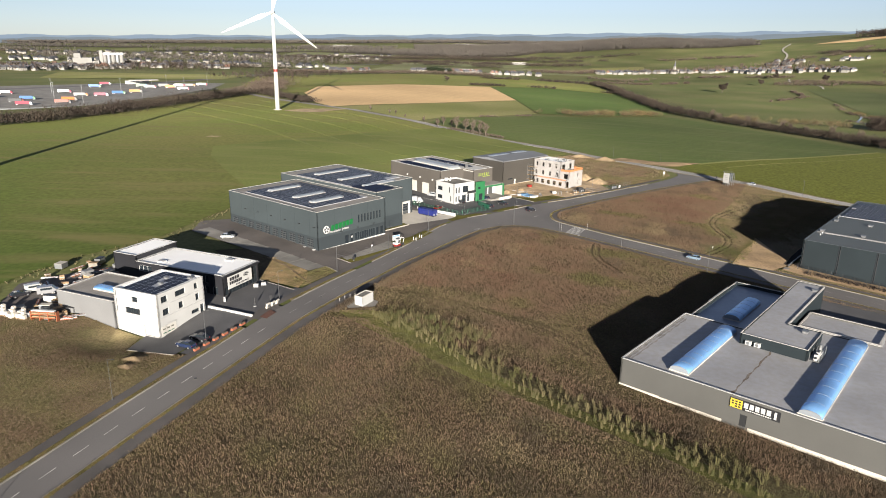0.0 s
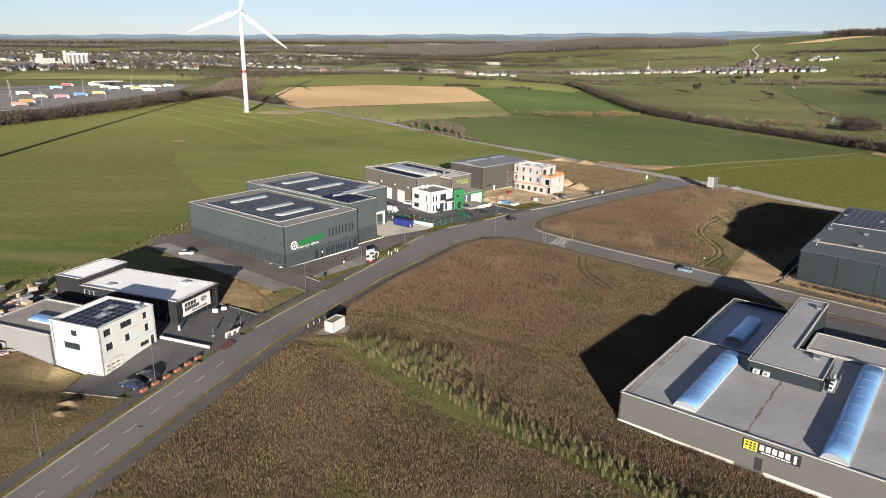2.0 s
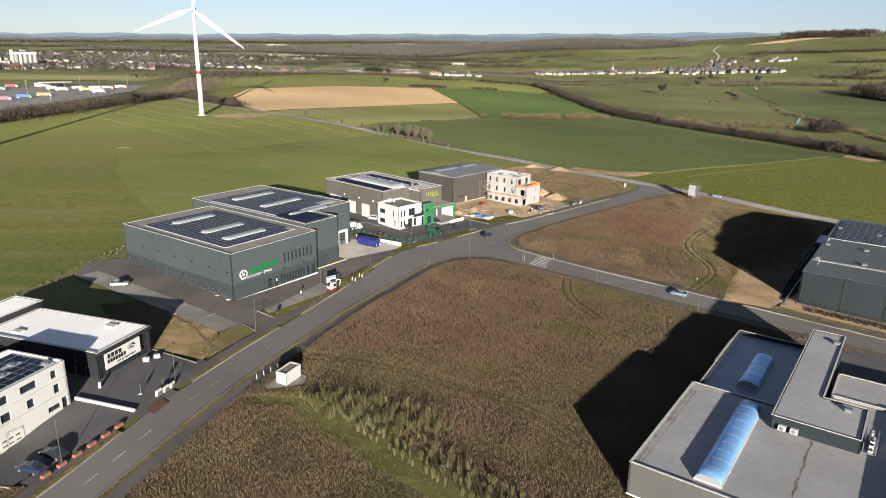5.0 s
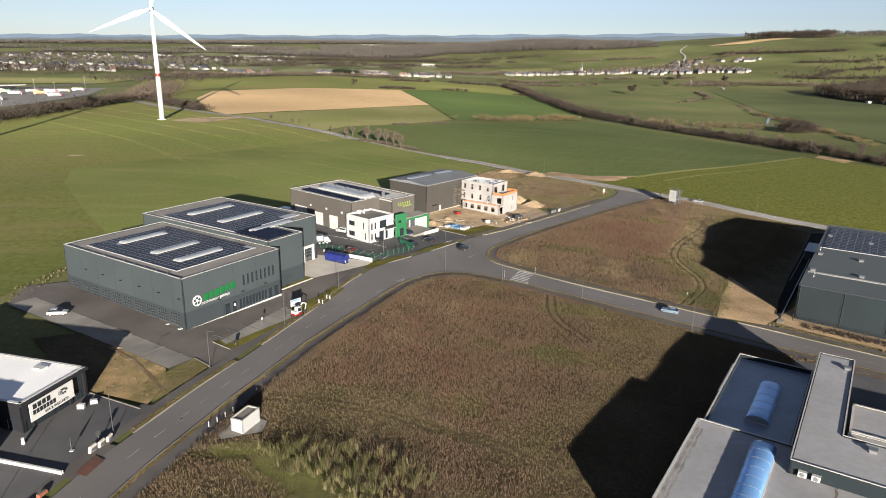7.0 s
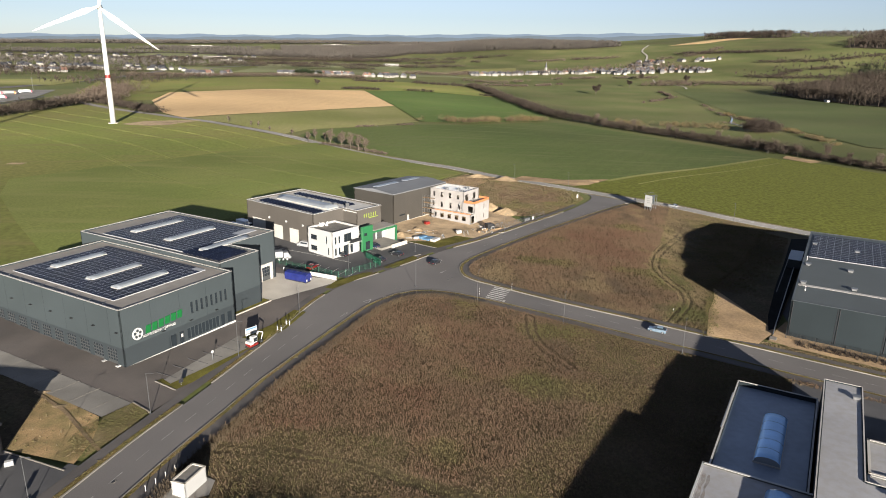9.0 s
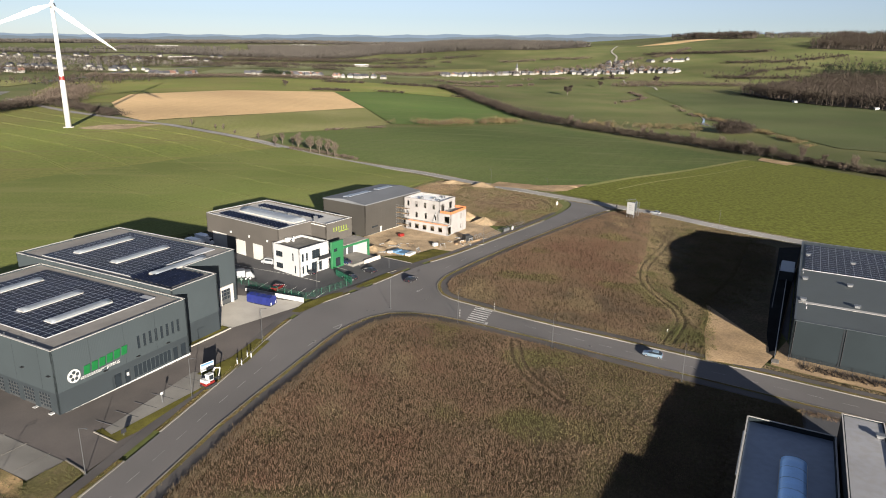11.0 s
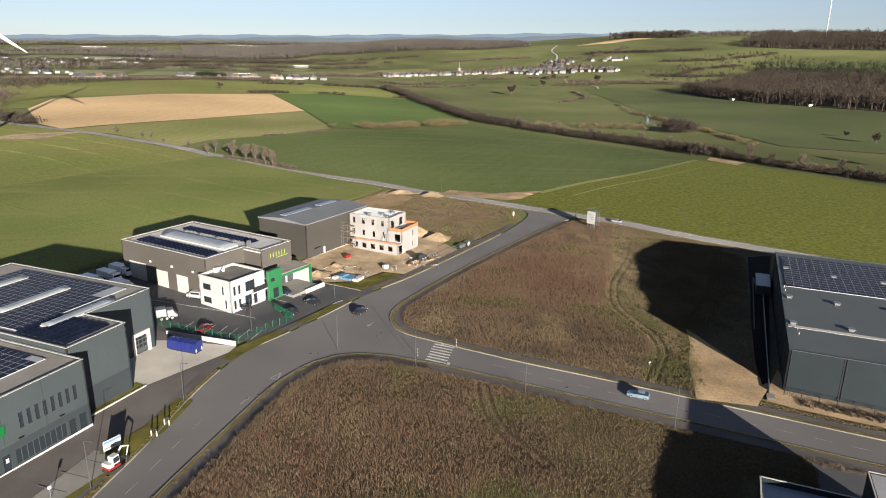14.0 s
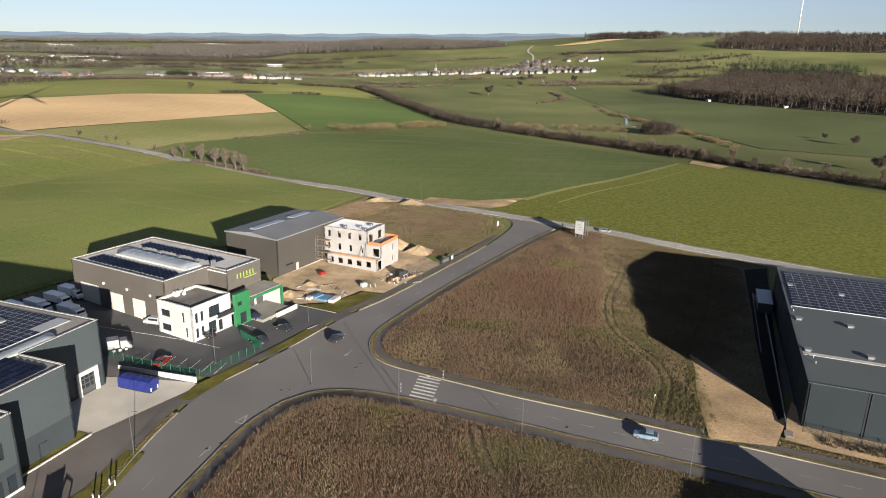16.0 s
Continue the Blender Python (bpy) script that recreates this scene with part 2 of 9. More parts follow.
PAVER = mat("block_paving", (0.100, 0.086, 0.078), 0.85, 0, 0.14, 0.2, 0.3, 0.25, 30, tint=(0.087, 0.076, 0.070), spec=0.3)
PAVER_L = mat("pale_paving", (0.190, 0.178, 0.160), 0.85, 0, 0.14, 0.3, 0.3, 0.2, 30, spec=0.3)
CONCRETE = mat("concrete", (0.395, 0.362, 0.313), 0.85, 0, 0.10, 0.3, 0.3, 0.15, 20)
KERB = mat("kerb_stone", (0.178, 0.162, 0.138), 0.85, 0, 0.2, 1.2, 0.1, 0.3, 10)
PAINT = mat("road_paint", (0.425, 0.412, 0.384), 0.7, 0, 0.18, 1.5, 0.2, 0.1, 8)
REDPAVE = mat("red_paving", (0.082, 0.032, 0.020), 0.85, 0, 0.2, 0.8, 0.2, 0.3, 12)
CLAD = mat("slate_blue_panel", (0.036, 0.045, 0.049), 0.55, 0.1, 0.05, 0.25, 0.3, 0, 20, wave=(3.0, 0.12, "X"))
CLAD_LOW = mat("dark_slate_panel", (0.024, 0.030, 0.034), 0.55, 0.1, 0.05, 0.25, 0.3, 0, 20)
CLAD_TAUPE = mat("taupe_panel", (0.073, 0.065, 0.057), 0.55, 0.1, 0.05, 0.3, 0.3, 0, 20, wave=(3.0, 0.35, "X"))
CLAD_BROWN = mat("umber_panel", (0.042, 0.038, 0.033), 0.55, 0.1, 0.05, 0.3, 0.3, 0, 20, wave=(3.0, 0.35, "X"))
CLAD_DARK = mat("anthracite_panel", (0.013, 0.018, 0.021), 0.6, 0.0, 0.06, 0.3, 0.3, 0, 20, spec=0.15)
CLAD_SHED = mat("grey_panel", (0.061, 0.060, 0.056), 0.6, 0.1, 0.05, 0.3, 0.3, 0, 20, wave=(2.5, 0.03, "Y"))
CLAD_PALE = mat("pale_grey_panel", (0.134, 0.134, 0.136), 0.6, 0.1, 0.05, 0.3, 0.3, 0, 20, wave=(4, 0.2, "Y"))
BLACK = mat("black_panel", (0.014, 0.014, 0.017), 0.45, 0.1, 0.1, 0.3, 0.3, 0, 20)
RENDER_W = mat("white_render", (0.305, 0.303, 0.298), 0.85, 0, 0.04, 0.4, 0.3, 0.05, 20)
BLOCK_W = mat("raw_white_render", (0.222, 0.208, 0.200), 0.9, 0, 0.08, 0.5, 0.4, 0.1, 12)
MEMBRANE = mat("grey_roof_membrane", (0.214, 0.196, 0.175), 0.75, 0, 0.08, 0.25, 0.3, 0.08, 20, tint=(0.178, 0.161, 0.143))
MEMBRANE_PALE = mat("pale_roof_membrane", (0.400, 0.388, 0.370), 0.7, 0, 0.08, 0.6, 0.2, 0.05, 14, tint=(0.345, 0.330, 0.310))
MEMBRANE_W = mat("white_roof_membrane", (0.780, 0.770, 0.760), 0.6, 0, 0.04, 0.2, 0.3, 0.05, 20)
MEMBRANE_D = mat("blue_grey_roof_sheet", (0.185, 0.225, 0.285), 0.4, 0.0, 0.05, 0.8, 0.2, 0.02, 16, tint=(0.165, 0.198, 0.250), spec=0.6)
MEMBRANE_DENIS = mat("silver_roof_membrane", (0.258, 0.256, 0.266), 0.6, 0, 0.07, 0.8, 0.12, 0.06, 14, tint=(0.236, 0.228, 0.224))
RAIL = mat("panel_rail", (0.300, 0.305, 0.320), 0.6, 0.2, 0.08, 1.0)
TRUCK_W = mat("white_lorry_paint", (0.578, 0.585, 0.592), 0.4, 0, 0.04, 1.0, coat=0.3)
GRAVEL = mat("gravel_roof", (0.142, 0.131, 0.116), 0.95, 0, 0.25, 1.0, 0.2, 0.5, 10)
COPING = mat("pale_coping", (0.410, 0.386, 0.355), 0.5, 0.2, 0.06, 0.5, 0.2, 0, 10)
COPING_D = mat("dark_coping", (0.062, 0.071, 0.076), 0.5, 0.2, 0.06, 0.5, 0.2, 0, 10)
SOLAR = mat("solar_cells", (0.008, 0.011, 0.024), 0.38, 0.0, 0.2, 0.4, 0.2, 0, 10, obj=0.25, spec=0.06)
HALL_ROOF = mat("dark_grey_roof_sheet", (0.064, 0.072, 0.071), 0.6, 0.1, 0.05, 0.2, 0.3, 0.03, 20)
ALU = mat("aluminium", (0.377, 0.377, 0.384), 0.4, 0.8, 0.08, 1.0, 0.2, 0, 10)
DOME = mat("skylight_sheet", (0.200, 0.400, 0.720), 0.34, 0.55, 0.10, 0.5, 0.3, 0, 12, spec=0.6)
# Brighter copy of the skylight sheet, with sky light put into its colour.
DOME_LIT = mat("sky_lit_skylight_sheet", (0.380, 0.640, 0.960), 0.35, 0.2, 0.10, 0.5, 0.3, 0, 12, spec=0.6)
UMBER_ROOF = mat("grey_pitched_roof_sheet", (0.128, 0.132, 0.140), 0.65, 0.1, 0.06, 0.3, 0.3, 0.02, 20, spec=0.3)
HEAP = mat("heaped_soil", (0.270, 0.195, 0.120), 0.95, 0, 0.3, 0.6, 0.3, 0.7, 8, tint=(0.190, 0.145, 0.090), spec=0.1)
DOME_W = mat("white_skylight_sheet", (0.162, 0.177, 0.196), 0.3, 0.0, 0.06, 0.3, 0.3, 0, 12, spec=0.6)
GLASS = glassy("window_glass", (0.014, 0.018, 0.022), 0.04)
FRAME_D = mat("dark_window_frame", (0.022, 0.024, 0.026), 0.4, 0.3, 0.08, 2.0)
DOOR_W = mat("white_door_panel", (0.362, 0.346, 0.318), 0.6, 0, 0.05, 1.0, 0.2, 0, 10)
DOOR_G = mat("grey_door_panel", (0.050, 0.053, 0.055), 0.5, 0.2, 0.06, 1.0, 0.2, 0, 10)
GREENP = mat("green_panel", (0.014, 0.098, 0.036), 0.5, 0, 0.06, 0.6, 0.3, 0, 10)
SIGN_G = mat("green_sign", (0.004, 0.081, 0.020), 0.45, 0, 0.05)
SIGN_W = mat("white_sign", (0.356, 0.351, 0.342), 0.5, 0, 0.04)
SIGN_K = mat("black_sign", (0.012, 0.012, 0.014), 0.5, 0, 0.08)
SIGN_Y = mat("yellow_sign", (0.375, 0.282, 0.029), 0.5, 0, 0.05)
LIME = mat("lime_sign", (0.186, 0.248, 0.031), 0.5, 0, 0.05)
GALV = mat("galvanised_steel", (0.224, 0.230, 0.236), 0.45, 0.7, 0.1, 2.0)
DARKM = mat("dark_metal", (0.031, 0.032, 0.034), 0.5, 0.5, 0.1, 2.0)
REDP = mat("red_paint", (0.162, 0.012, 0.010), 0.4, 0, 0.08, 1.0)
RACK = mat("orange_steel", (0.248, 0.069, 0.025), 0.6, 0.1, 0.12, 2.0)
ORANGE = mat("orange_net", (0.379, 0.127, 0.048), 0.7, 0, 0.12, 2.0)
BLUET = mat("blue_tarpaulin", (0.008, 0.014, 0.098), 0.45, 0, 0.12, 1.0, 0, 0.2)
SKYBLUE = mat("pale_blue_sheet", (0.082, 0.165, 0.264), 0.5, 0, 0.2, 1.5, 0, 0.3)
WOOD = mat("pallet_wood", (0.205, 0.136, 0.074), 0.8, 0, 0.25, 1.5, 0.3, 0.2, 8)
RUST = mat("terracotta_planter", (0.205, 0.062, 0.031), 0.8, 0, 0.15, 2.0)
FENCE_G = mat("green_fence_wire", (0.007, 0.069, 0.038), 0.5, 0.3, 0.1, 2.0)
TYRE = mat("tyre_rubber", (0.011, 0.011, 0.012), 0.85, 0, 0.1, 3.0)
TURB = mat("turbine_white", (0.417, 0.417, 0.406), 0.45, 0, 0.03, 0.1, 0.3, 0, 10)
POLE = mat("lamp_post_steel", (0.070, 0.072, 0.075), 0.6, 0.3, 0.1, 2.0)
TAR = mat("worn_tar", (0.011, 0.011, 0.011), 0.97, 0, 0.2, 0.4, 0.3, 0.3, 12, spec=0.08)
WOODS = leafy("far_woodland", (0.053, 0.047, 0.042), (0.066, 0.058, 0.050), scale=0.01, spread=0.1)
BARK = mat("bark", (0.093, 0.074, 0.056), 0.95, 0, 0.25, 3.0, 0.2, 0.6, 6)
TILE_R = mat("red_tile_roof", (0.115, 0.060, 0.043), 0.85, 0, 0.15, 0.3, 0.2, 0, 10, obj=0.3)
TILE_D = mat("slate_roof", (0.053, 0.053, 0.059), 0.7, 0, 0.12, 0.3, 0.2, 0, 10, obj=0.3)
HOUSE_W = mat("house_render", (0.205, 0.194, 0.174), 0.9, 0, 0.06, 0.3, 0.2, 0, 10, obj=0.22)
SILO = mat("silo_concrete", (0.157, 0.152, 0.144), 0.8, 0, 0.05, 0.1, 0.2, 0, 10)
WATER = glassy("stream_water", (0.217, 0.260, 0.303), 0.08)
DRY = leafy("dry_weeds", (0.107, 0.073, 0.048), (0.083, 0.057, 0.037), scale=0.06, spread=0.2)
DRY_RED = leafy("russet_weeds", (0.094, 0.056, 0.037), (0.110, 0.076, 0.049), scale=0.06, spread=0.2)
DRY_DARK = leafy("dark_dead_weeds", (0.060, 0.046, 0.032), (0.084, 0.063, 0.040), scale=0.07, spread=0.2)
STRAW = leafy("pale_straw", (0.140, 0.108, 0.064), (0.113, 0.085, 0.051), scale=0.07, spread=0.25)
OLIVE = leafy("olive_weeds", (0.079, 0.072, 0.028), (0.105, 0.086, 0.040), scale=0.07, spread=0.3)
REED = leafy("pale_reed", (0.102, 0.086, 0.046), (0.075, 0.067, 0.029), scale=0.08, spread=0.25)
TUFT = leafy("green_tuft", (0.061, 0.062, 0.024), (0.082, 0.071, 0.034), scale=0.12, spread=0.25)
TWIG = leafy("winter_twigs", (0.063, 0.047, 0.037), (0.079, 0.062, 0.047), scale=0.02, spread=0.25)
TWIG_D = leafy("dark_winter_twigs", (0.030, 0.023, 0.019), (0.042, 0.033, 0.025), scale=0.02, spread=0.25)
WILLOW = leafy("yellow_willow_twigs", (0.103, 0.077, 0.037), (0.079, 0.061, 0.035), scale=0.03, spread=0.4)
EVERG = leafy("evergreen_needles", (0.009, 0.016, 0.007), (0.015, 0.019, 0.009), scale=0.05, spread=0.4)


# ---------------------------------------------------------------- tools
def clamp(v, a, b):
    return max(a, min(b, v))


def ease(v, a, b):
    v = clamp((v - a) / (b - a), 0.0, 1.0)
    return v * v * (3 - 2 * v)


def bell(x, y, cx, cy, sx, sy):
    return math.exp(-((x - cx) / sx) ** 2 - ((y - cy) / sy) ** 2)


def ground(x, y):
    """The height of the land: a gentle fall to the valley in the east, and hills round the horizon."""
    r = math.hypot(x, y - 60)
    z = -1.3 - 0.026 * clamp(x, -110, 330) + 0.012 * clamp(y - 190, -120, 140)
    z += 1.2 * bell(x, y, -65, 140, 55, 55) - 1.4 * bell(x, y, 30, 118, 60, 60)
    z -= 9 * bell(x, y, 430, 900, 260, 480)
    z -= 2.8 * bell(x, y, 133, 307, 13, 15) + 1.5 * bell(x, y, 113, 276, 11, 14) + 1.5 * bell(x, y, 123, 292, 11, 13)
    z -= 2.2 * bell(x, y, -72, 130, 14, 10)
    ang = math.degrees(math.atan2(x, y - 60))
    if abs(ang) < 75:
        z += (88 + 1.35 * clamp(ang, -34, 6) + 14 * ease(ang, 6, 16)) * ease(r, 1350, 4500)
        z += 42 * math.exp(-((ang - 13.5) / 8.5) ** 2 - ((r - 3050) / 620) ** 2)
        z += (84 * ease(ang, 15, 30) - 22 * math.exp(-((ang - 27) / 6.5) ** 2)) * ease(r, 1500, 3000)
    else:
        z += 60 * ease(r, 1350, 4500)
    return z


def mesh_of(name, bm):
    me = bpy.data.meshes.new(name)
    bmesh.ops.recalc_face_normals(bm, faces=bm.faces)
    bm.to_mesh(me)
    bm.free()
    return me


def part(name, bm, material, parent=None, label="", smooth=False):
    me = mesh_of(name, bm)
    me.materials.append(material)
    if smooth:
        me.shade_smooth()
    ob = new(name, me)
    if parent:
        ob.parent = parent
    return tagged(ob, label)


def thing(name, label, category, m=None, group="", kind=""):
    ob = new(name)
    ob.empty_display_size = 0.5
    if m is not None:
        ob.matrix_world = m
    return tagged(ob, label, category, group, kind)


def box(x0, x1, y0, y1, z0, z1, bevel=0.0, bm=None):
    own = bm or bmesh.new()
    m = Matrix.LocRotScale(((x0 + x1) / 2, (y0 + y1) / 2, (z0 + z1) / 2), None, (abs(x1 - x0), abs(y1 - y0), abs(z1 - z0)))
    got = bmesh.ops.create_cube(own, size=1.0, matrix=m)
    if bevel:
        edges = list({e for v in got["verts"] for e in v.link_edges})
        bmesh.ops.bevel(own, geom=edges, offset=bevel, segments=1, affect="EDGES")
    return own


def tube(p, q, r0, r1=None, n=8, bm=None):
    own = bm or bmesh.new()
    p, q = Vector(p), Vector(q)
    d = q - p
    m = Matrix.Translation((p + q) / 2) @ d.to_track_quat("Z", "Y").to_matrix().to_4x4()
    bmesh.ops.create_cone(own, cap_ends=True, segments=n, radius1=r0, radius2=r0 if r1 is None else r1, depth=d.length, matrix=m)
    return own


def wall(p, q, z0, z1, th=0.3, holes=(), bm=None):
    """A wall whose outer face runs from p to q, seen from outside left to right reversed: the inside lies to the left of p to q. holes: (a, b, low, high) along it."""
    own = bm or bmesh.new()
    p, q = Vector((*p, 0)), Vector((*q, 0))
    d = (q - p).normalized()
    n = Vector((-d.y, d.x, 0))
    xs = sorted({0.0, (q - p).length, *[h[0] for h in holes], *[h[1] for h in holes]})
    zs = sorted({z0, z1, *[h[2] for h in holes], *[h[3] for h in holes]})
    solid = [[not any(h[0] - 1e-4 <= a and b <= h[1] + 1e-4 and h[2] - 1e-4 <= c and e <= h[3] + 1e-4 for h in holes) for c, e in zip(zs, zs[1:])] for a, b in zip(xs, xs[1:])]
    made = {}

    def v(i, k, inner):
        if (i, k, inner) not in made:
            w = p + d * xs[i] + n * (th if inner else 0)
            made[i, k, inner] = own.verts.new((w.x, w.y, zs[k]))
        return made[i, k, inner]

    def s(i, k):
        return 0 <= i < len(xs) - 1 and 0 <= k < len(zs) - 1 and solid[i][k]

    for i in range(len(xs) - 1):
        for k in range(len(zs) - 1):
            if not s(i, k):
                continue
            for inner in (0, 1):
                own.faces.new((v(i, k, inner), v(i + 1, k, inner), v(i + 1, k + 1, inner), v(i, k + 1, inner)))
            for ok, a, b in ((s(i - 1, k), (i, k), (i, k + 1)), (s(i + 1, k), (i + 1, k), (i + 1, k + 1)), (s(i, k - 1), (i, k), (i + 1, k)), (s(i, k + 1), (i, k + 1), (i + 1, k + 1))):
                if not ok:
                    own.faces.new((v(*a, 0), v(*b, 0), v(*b, 1), v(*a, 1)))
    return own


def along(p, q, a, out, z):
    """A place a metres along the wall from p to q, out metres outside it, at the height z."""
    d = (Vector(q) - Vector(p)).normalized()
    w = Vector(p) + d * a + Vector((d.y, -d.x)) * out
    return Vector((w.x, w.y, z))


def wall_box(p, q, a, b, z0, z1, out0, out1, bm=None):
    """A box on the wall from p to q: a to b along it, out0 to out1 outside it."""
    own = bm or bmesh.new()
    vs = [own.verts.new(along(p, q, s, o, z)) for s in (a, b) for o in (out0, out1) for z in (z0, z1)]
    for f in ((0, 1, 3, 2), (4, 6, 7, 5), (0, 4, 5, 1), (2, 3, 7, 6), (0, 2, 6, 4), (1, 5, 7, 3)):
        own.faces.new([vs[i] for i in f])
    return own


def window(parent, p, q, hole, bars=0, cross=0, deep=0.16, frame_mat=None, name="window", glass=None, fw=0.07):
    """A window in a hole of the wall from p to q: frame with bars, and its pane."""
    a, b, z0, z1 = hole
    bm = bmesh.new()
    for x0, x1, y0, y1 in ((a, b, z0, z0 + fw), (a, b, z1 - fw, z1), (a, a + fw, z0 + fw, z1 - fw), (b - fw, b, z0 + fw, z1 - fw)):
        wall_box(p, q, x0, x1, y0, y1, -deep - 0.06, -deep + 0.02, bm)
    for k in range(bars):
        c = a + (b - a) * (k + 1) / (bars + 1)
        wall_box(p, q, c - fw / 2, c + fw / 2, z0 + fw, z1 - fw, -deep - 0.055, -deep + 0.015, bm)
    for k in range(cross):
        c = z0 + (z1 - z0) * (k + 1) / (cross + 1)
        wall_box(p, q, a + fw, b - fw, c - fw / 2, c + fw / 2, -deep - 0.05, -deep + 0.01, bm)
    ob = part(name, bm, frame_mat or FRAME_D, parent)
    part("pane", wall_box(p, q, a + fw * 0.5, b - fw * 0.5, z0 + fw * 0.5, z1 - fw * 0.5, -deep - 0.035, -deep - 0.02), glass or GLASS, ob)
    return ob


def shed_door(parent, p, q, hole, rows=4, material=None, deep=0.12, panes=0, name="door"):
    """A sectional door in a hole: one mesh with its section joints, and a row of small panes if there is one."""
    a, b, z0, z1 = hole
    h = (z1 - z0) / rows
    ob = part(name, wall_box(p, q, a, b, z0, z1, -deep - 0.08, -deep - 0.05), material or DOOR_W, parent)
    for k in range(rows):
        part("door_section", wall_box(p, q, a + 0.02, b - 0.02, z0 + k * h + 0.02, z0 + (k + 1) * h - 0.02, -deep - 0.05, -deep), material or DOOR_W, ob)
    for r in range(rows):
        for k in range(panes if 0 < r < rows else 0):
            w = (b - a) / panes
            part("pane", wall_box(p, q, a + k * w + 0.12, a + (k + 1) * w - 0.12, z0 + r * h + 0.12, z0 + (r + 1) * h - 0.12, -deep - 0.01, -deep + 0.012), GLASS, ob)
    return ob


def spline(pts, step=4.0):
    """A smooth line through points of the plan."""
    P = [Vector(p) for p in pts]
    P = [P[0] * 2 - P[1], *P, P[-1] * 2 - P[-2]]
    out = []
    for a, b, c, d in zip(P, P[1:], P[2:], P[3:]):
        n = max(1, int((c - b).length / step))
        for k in range(n):
            t = k / n
            out.append(0.5 * (2 * b + (c - a) * t + (2 * a - 5 * b + 4 * c - d) * t * t + (3 * b - a - 3 * c + d) * t * t * t))
    return out + [P[-2]]


def offset(line, d):
    """The line moved d metres to its right."""
    out = []
    for i, p in enumerate(line):
        t = (line[min(i + 1, len(line) - 1)] - line[max(i - 1, 0)]).normalized()
        out.append(p + Vector((t.y, -t.x)) * d)
    return out


def inside(poly, x, y):
    hit = False
    for (x0, y0), (x1, y1) in zip(poly, poly[1:] + poly[:1]):
        if (y0 > y) != (y1 > y) and x < (x1 - x0) * (y - y0) / (y1 - y0) + x0:
            hit = not hit
    return hit


def sheet(name, poly, material, up=0.05, step=6.0, label="", category="", kind="structure", parent=None, flat=None):
    """A piece of the ground, laid on the land: an outline with inner points every step metres."""
    poly = [tuple(p) for p in poly]
    pts = []
    for a, b in zip(poly, poly[1:] + poly[:1]):
        n = max(1, int(math.dist(a, b) / step))
        pts += [Vector((a[0] + (b[0] - a[0]) * k / n, a[1] + (b[1] - a[1]) * k / n)) for k in range(n)]
    ring = list(range(len(pts)))
    edge = [(p.x, p.y) for p in pts]
    xs, ys = [p[0] for p in edge], [p[1] for p in edge]
    for i in range(int((max(xs) - min(xs)) / step)):
        for j in range(int((max(ys) - min(ys)) / step)):
            x, y = min(xs) + (i + 0.5) * step, min(ys) + (j + 0.5) * step
            if inside(edge, x, y):
                pts.append(Vector((x, y)))
    vs, _, fs, *_ = delaunay_2d_cdt(pts, [], [ring], 1, 1e-4)
    me = bpy.data.meshes.new(name)
    me.from_pydata([(v.x, v.y, (ground(v.x, v.y) if flat is None else flat) + up) for v in vs], [], fs)
    me.materials.append(material)
    me.shade_smooth()
    ob = new(name, me)
    if parent:
        ob.parent = parent
    return tagged(ob, label, category, "", kind) if not parent else ob


def sweep(name, line, w, h, material, up=0.0, label="", category="kerb", parent=None, kind="structure"):
    """A low solid strip along a line of the plan."""
    me = bpy.data.meshes.new(name)
    L, R = offset(line, -w / 2), offset(line, w / 2)
    vs, fs = [], []
    for l, r in zip(L, R):
        zl, zr = ground(*l) + up, ground(*r) + up
        vs += [(l.x, l.y, zl - 0.2), (l.x, l.y, zl + h), (r.x, r.y, zr + h), (r.x, r.y, zr - 0.2)]
    for i in range(len(L) - 1):
        a, b = 4 * i, 4 * i + 4
        fs += [(a, a + 1, b + 1, b), (a + 1, a + 2, b + 2, b + 1), (a + 2, a + 3, b + 3, b + 2)]
    me.from_pydata(vs, [], fs)
    me.materials.append(material)
    ob = new(name, me)
    if parent:
        ob.parent = parent
        return tagged(ob, label)
    return tagged(ob, label, category, "", kind)


def bake(name, V, F, material, label, category, kind="stuff"):
    """One mesh from arrays of triangles."""
    me = bpy.data.meshes.new(name)
    V, F = np.asarray(V, np.float32).reshape(-1, 3), np.asarray(F, np.int32).reshape(-1, 3)
    me.vertices.add(len(V))
    me.vertices.foreach_set("co", V.ravel())
    me.loops.add(F.size)
    me.loops.foreach_set("vertex_index", F.ravel())
    me.polygons.add(len(F))
    me.polygons.foreach_set("loop_start", np.arange(0, F.size, 3, dtype=np.int32))
    me.update(calc_edges=True)
    me.materials.append(material)
    ob = new(name, me)
    return tagged(ob, label, category, "", kind)


rng = np.random.default_rng(7)


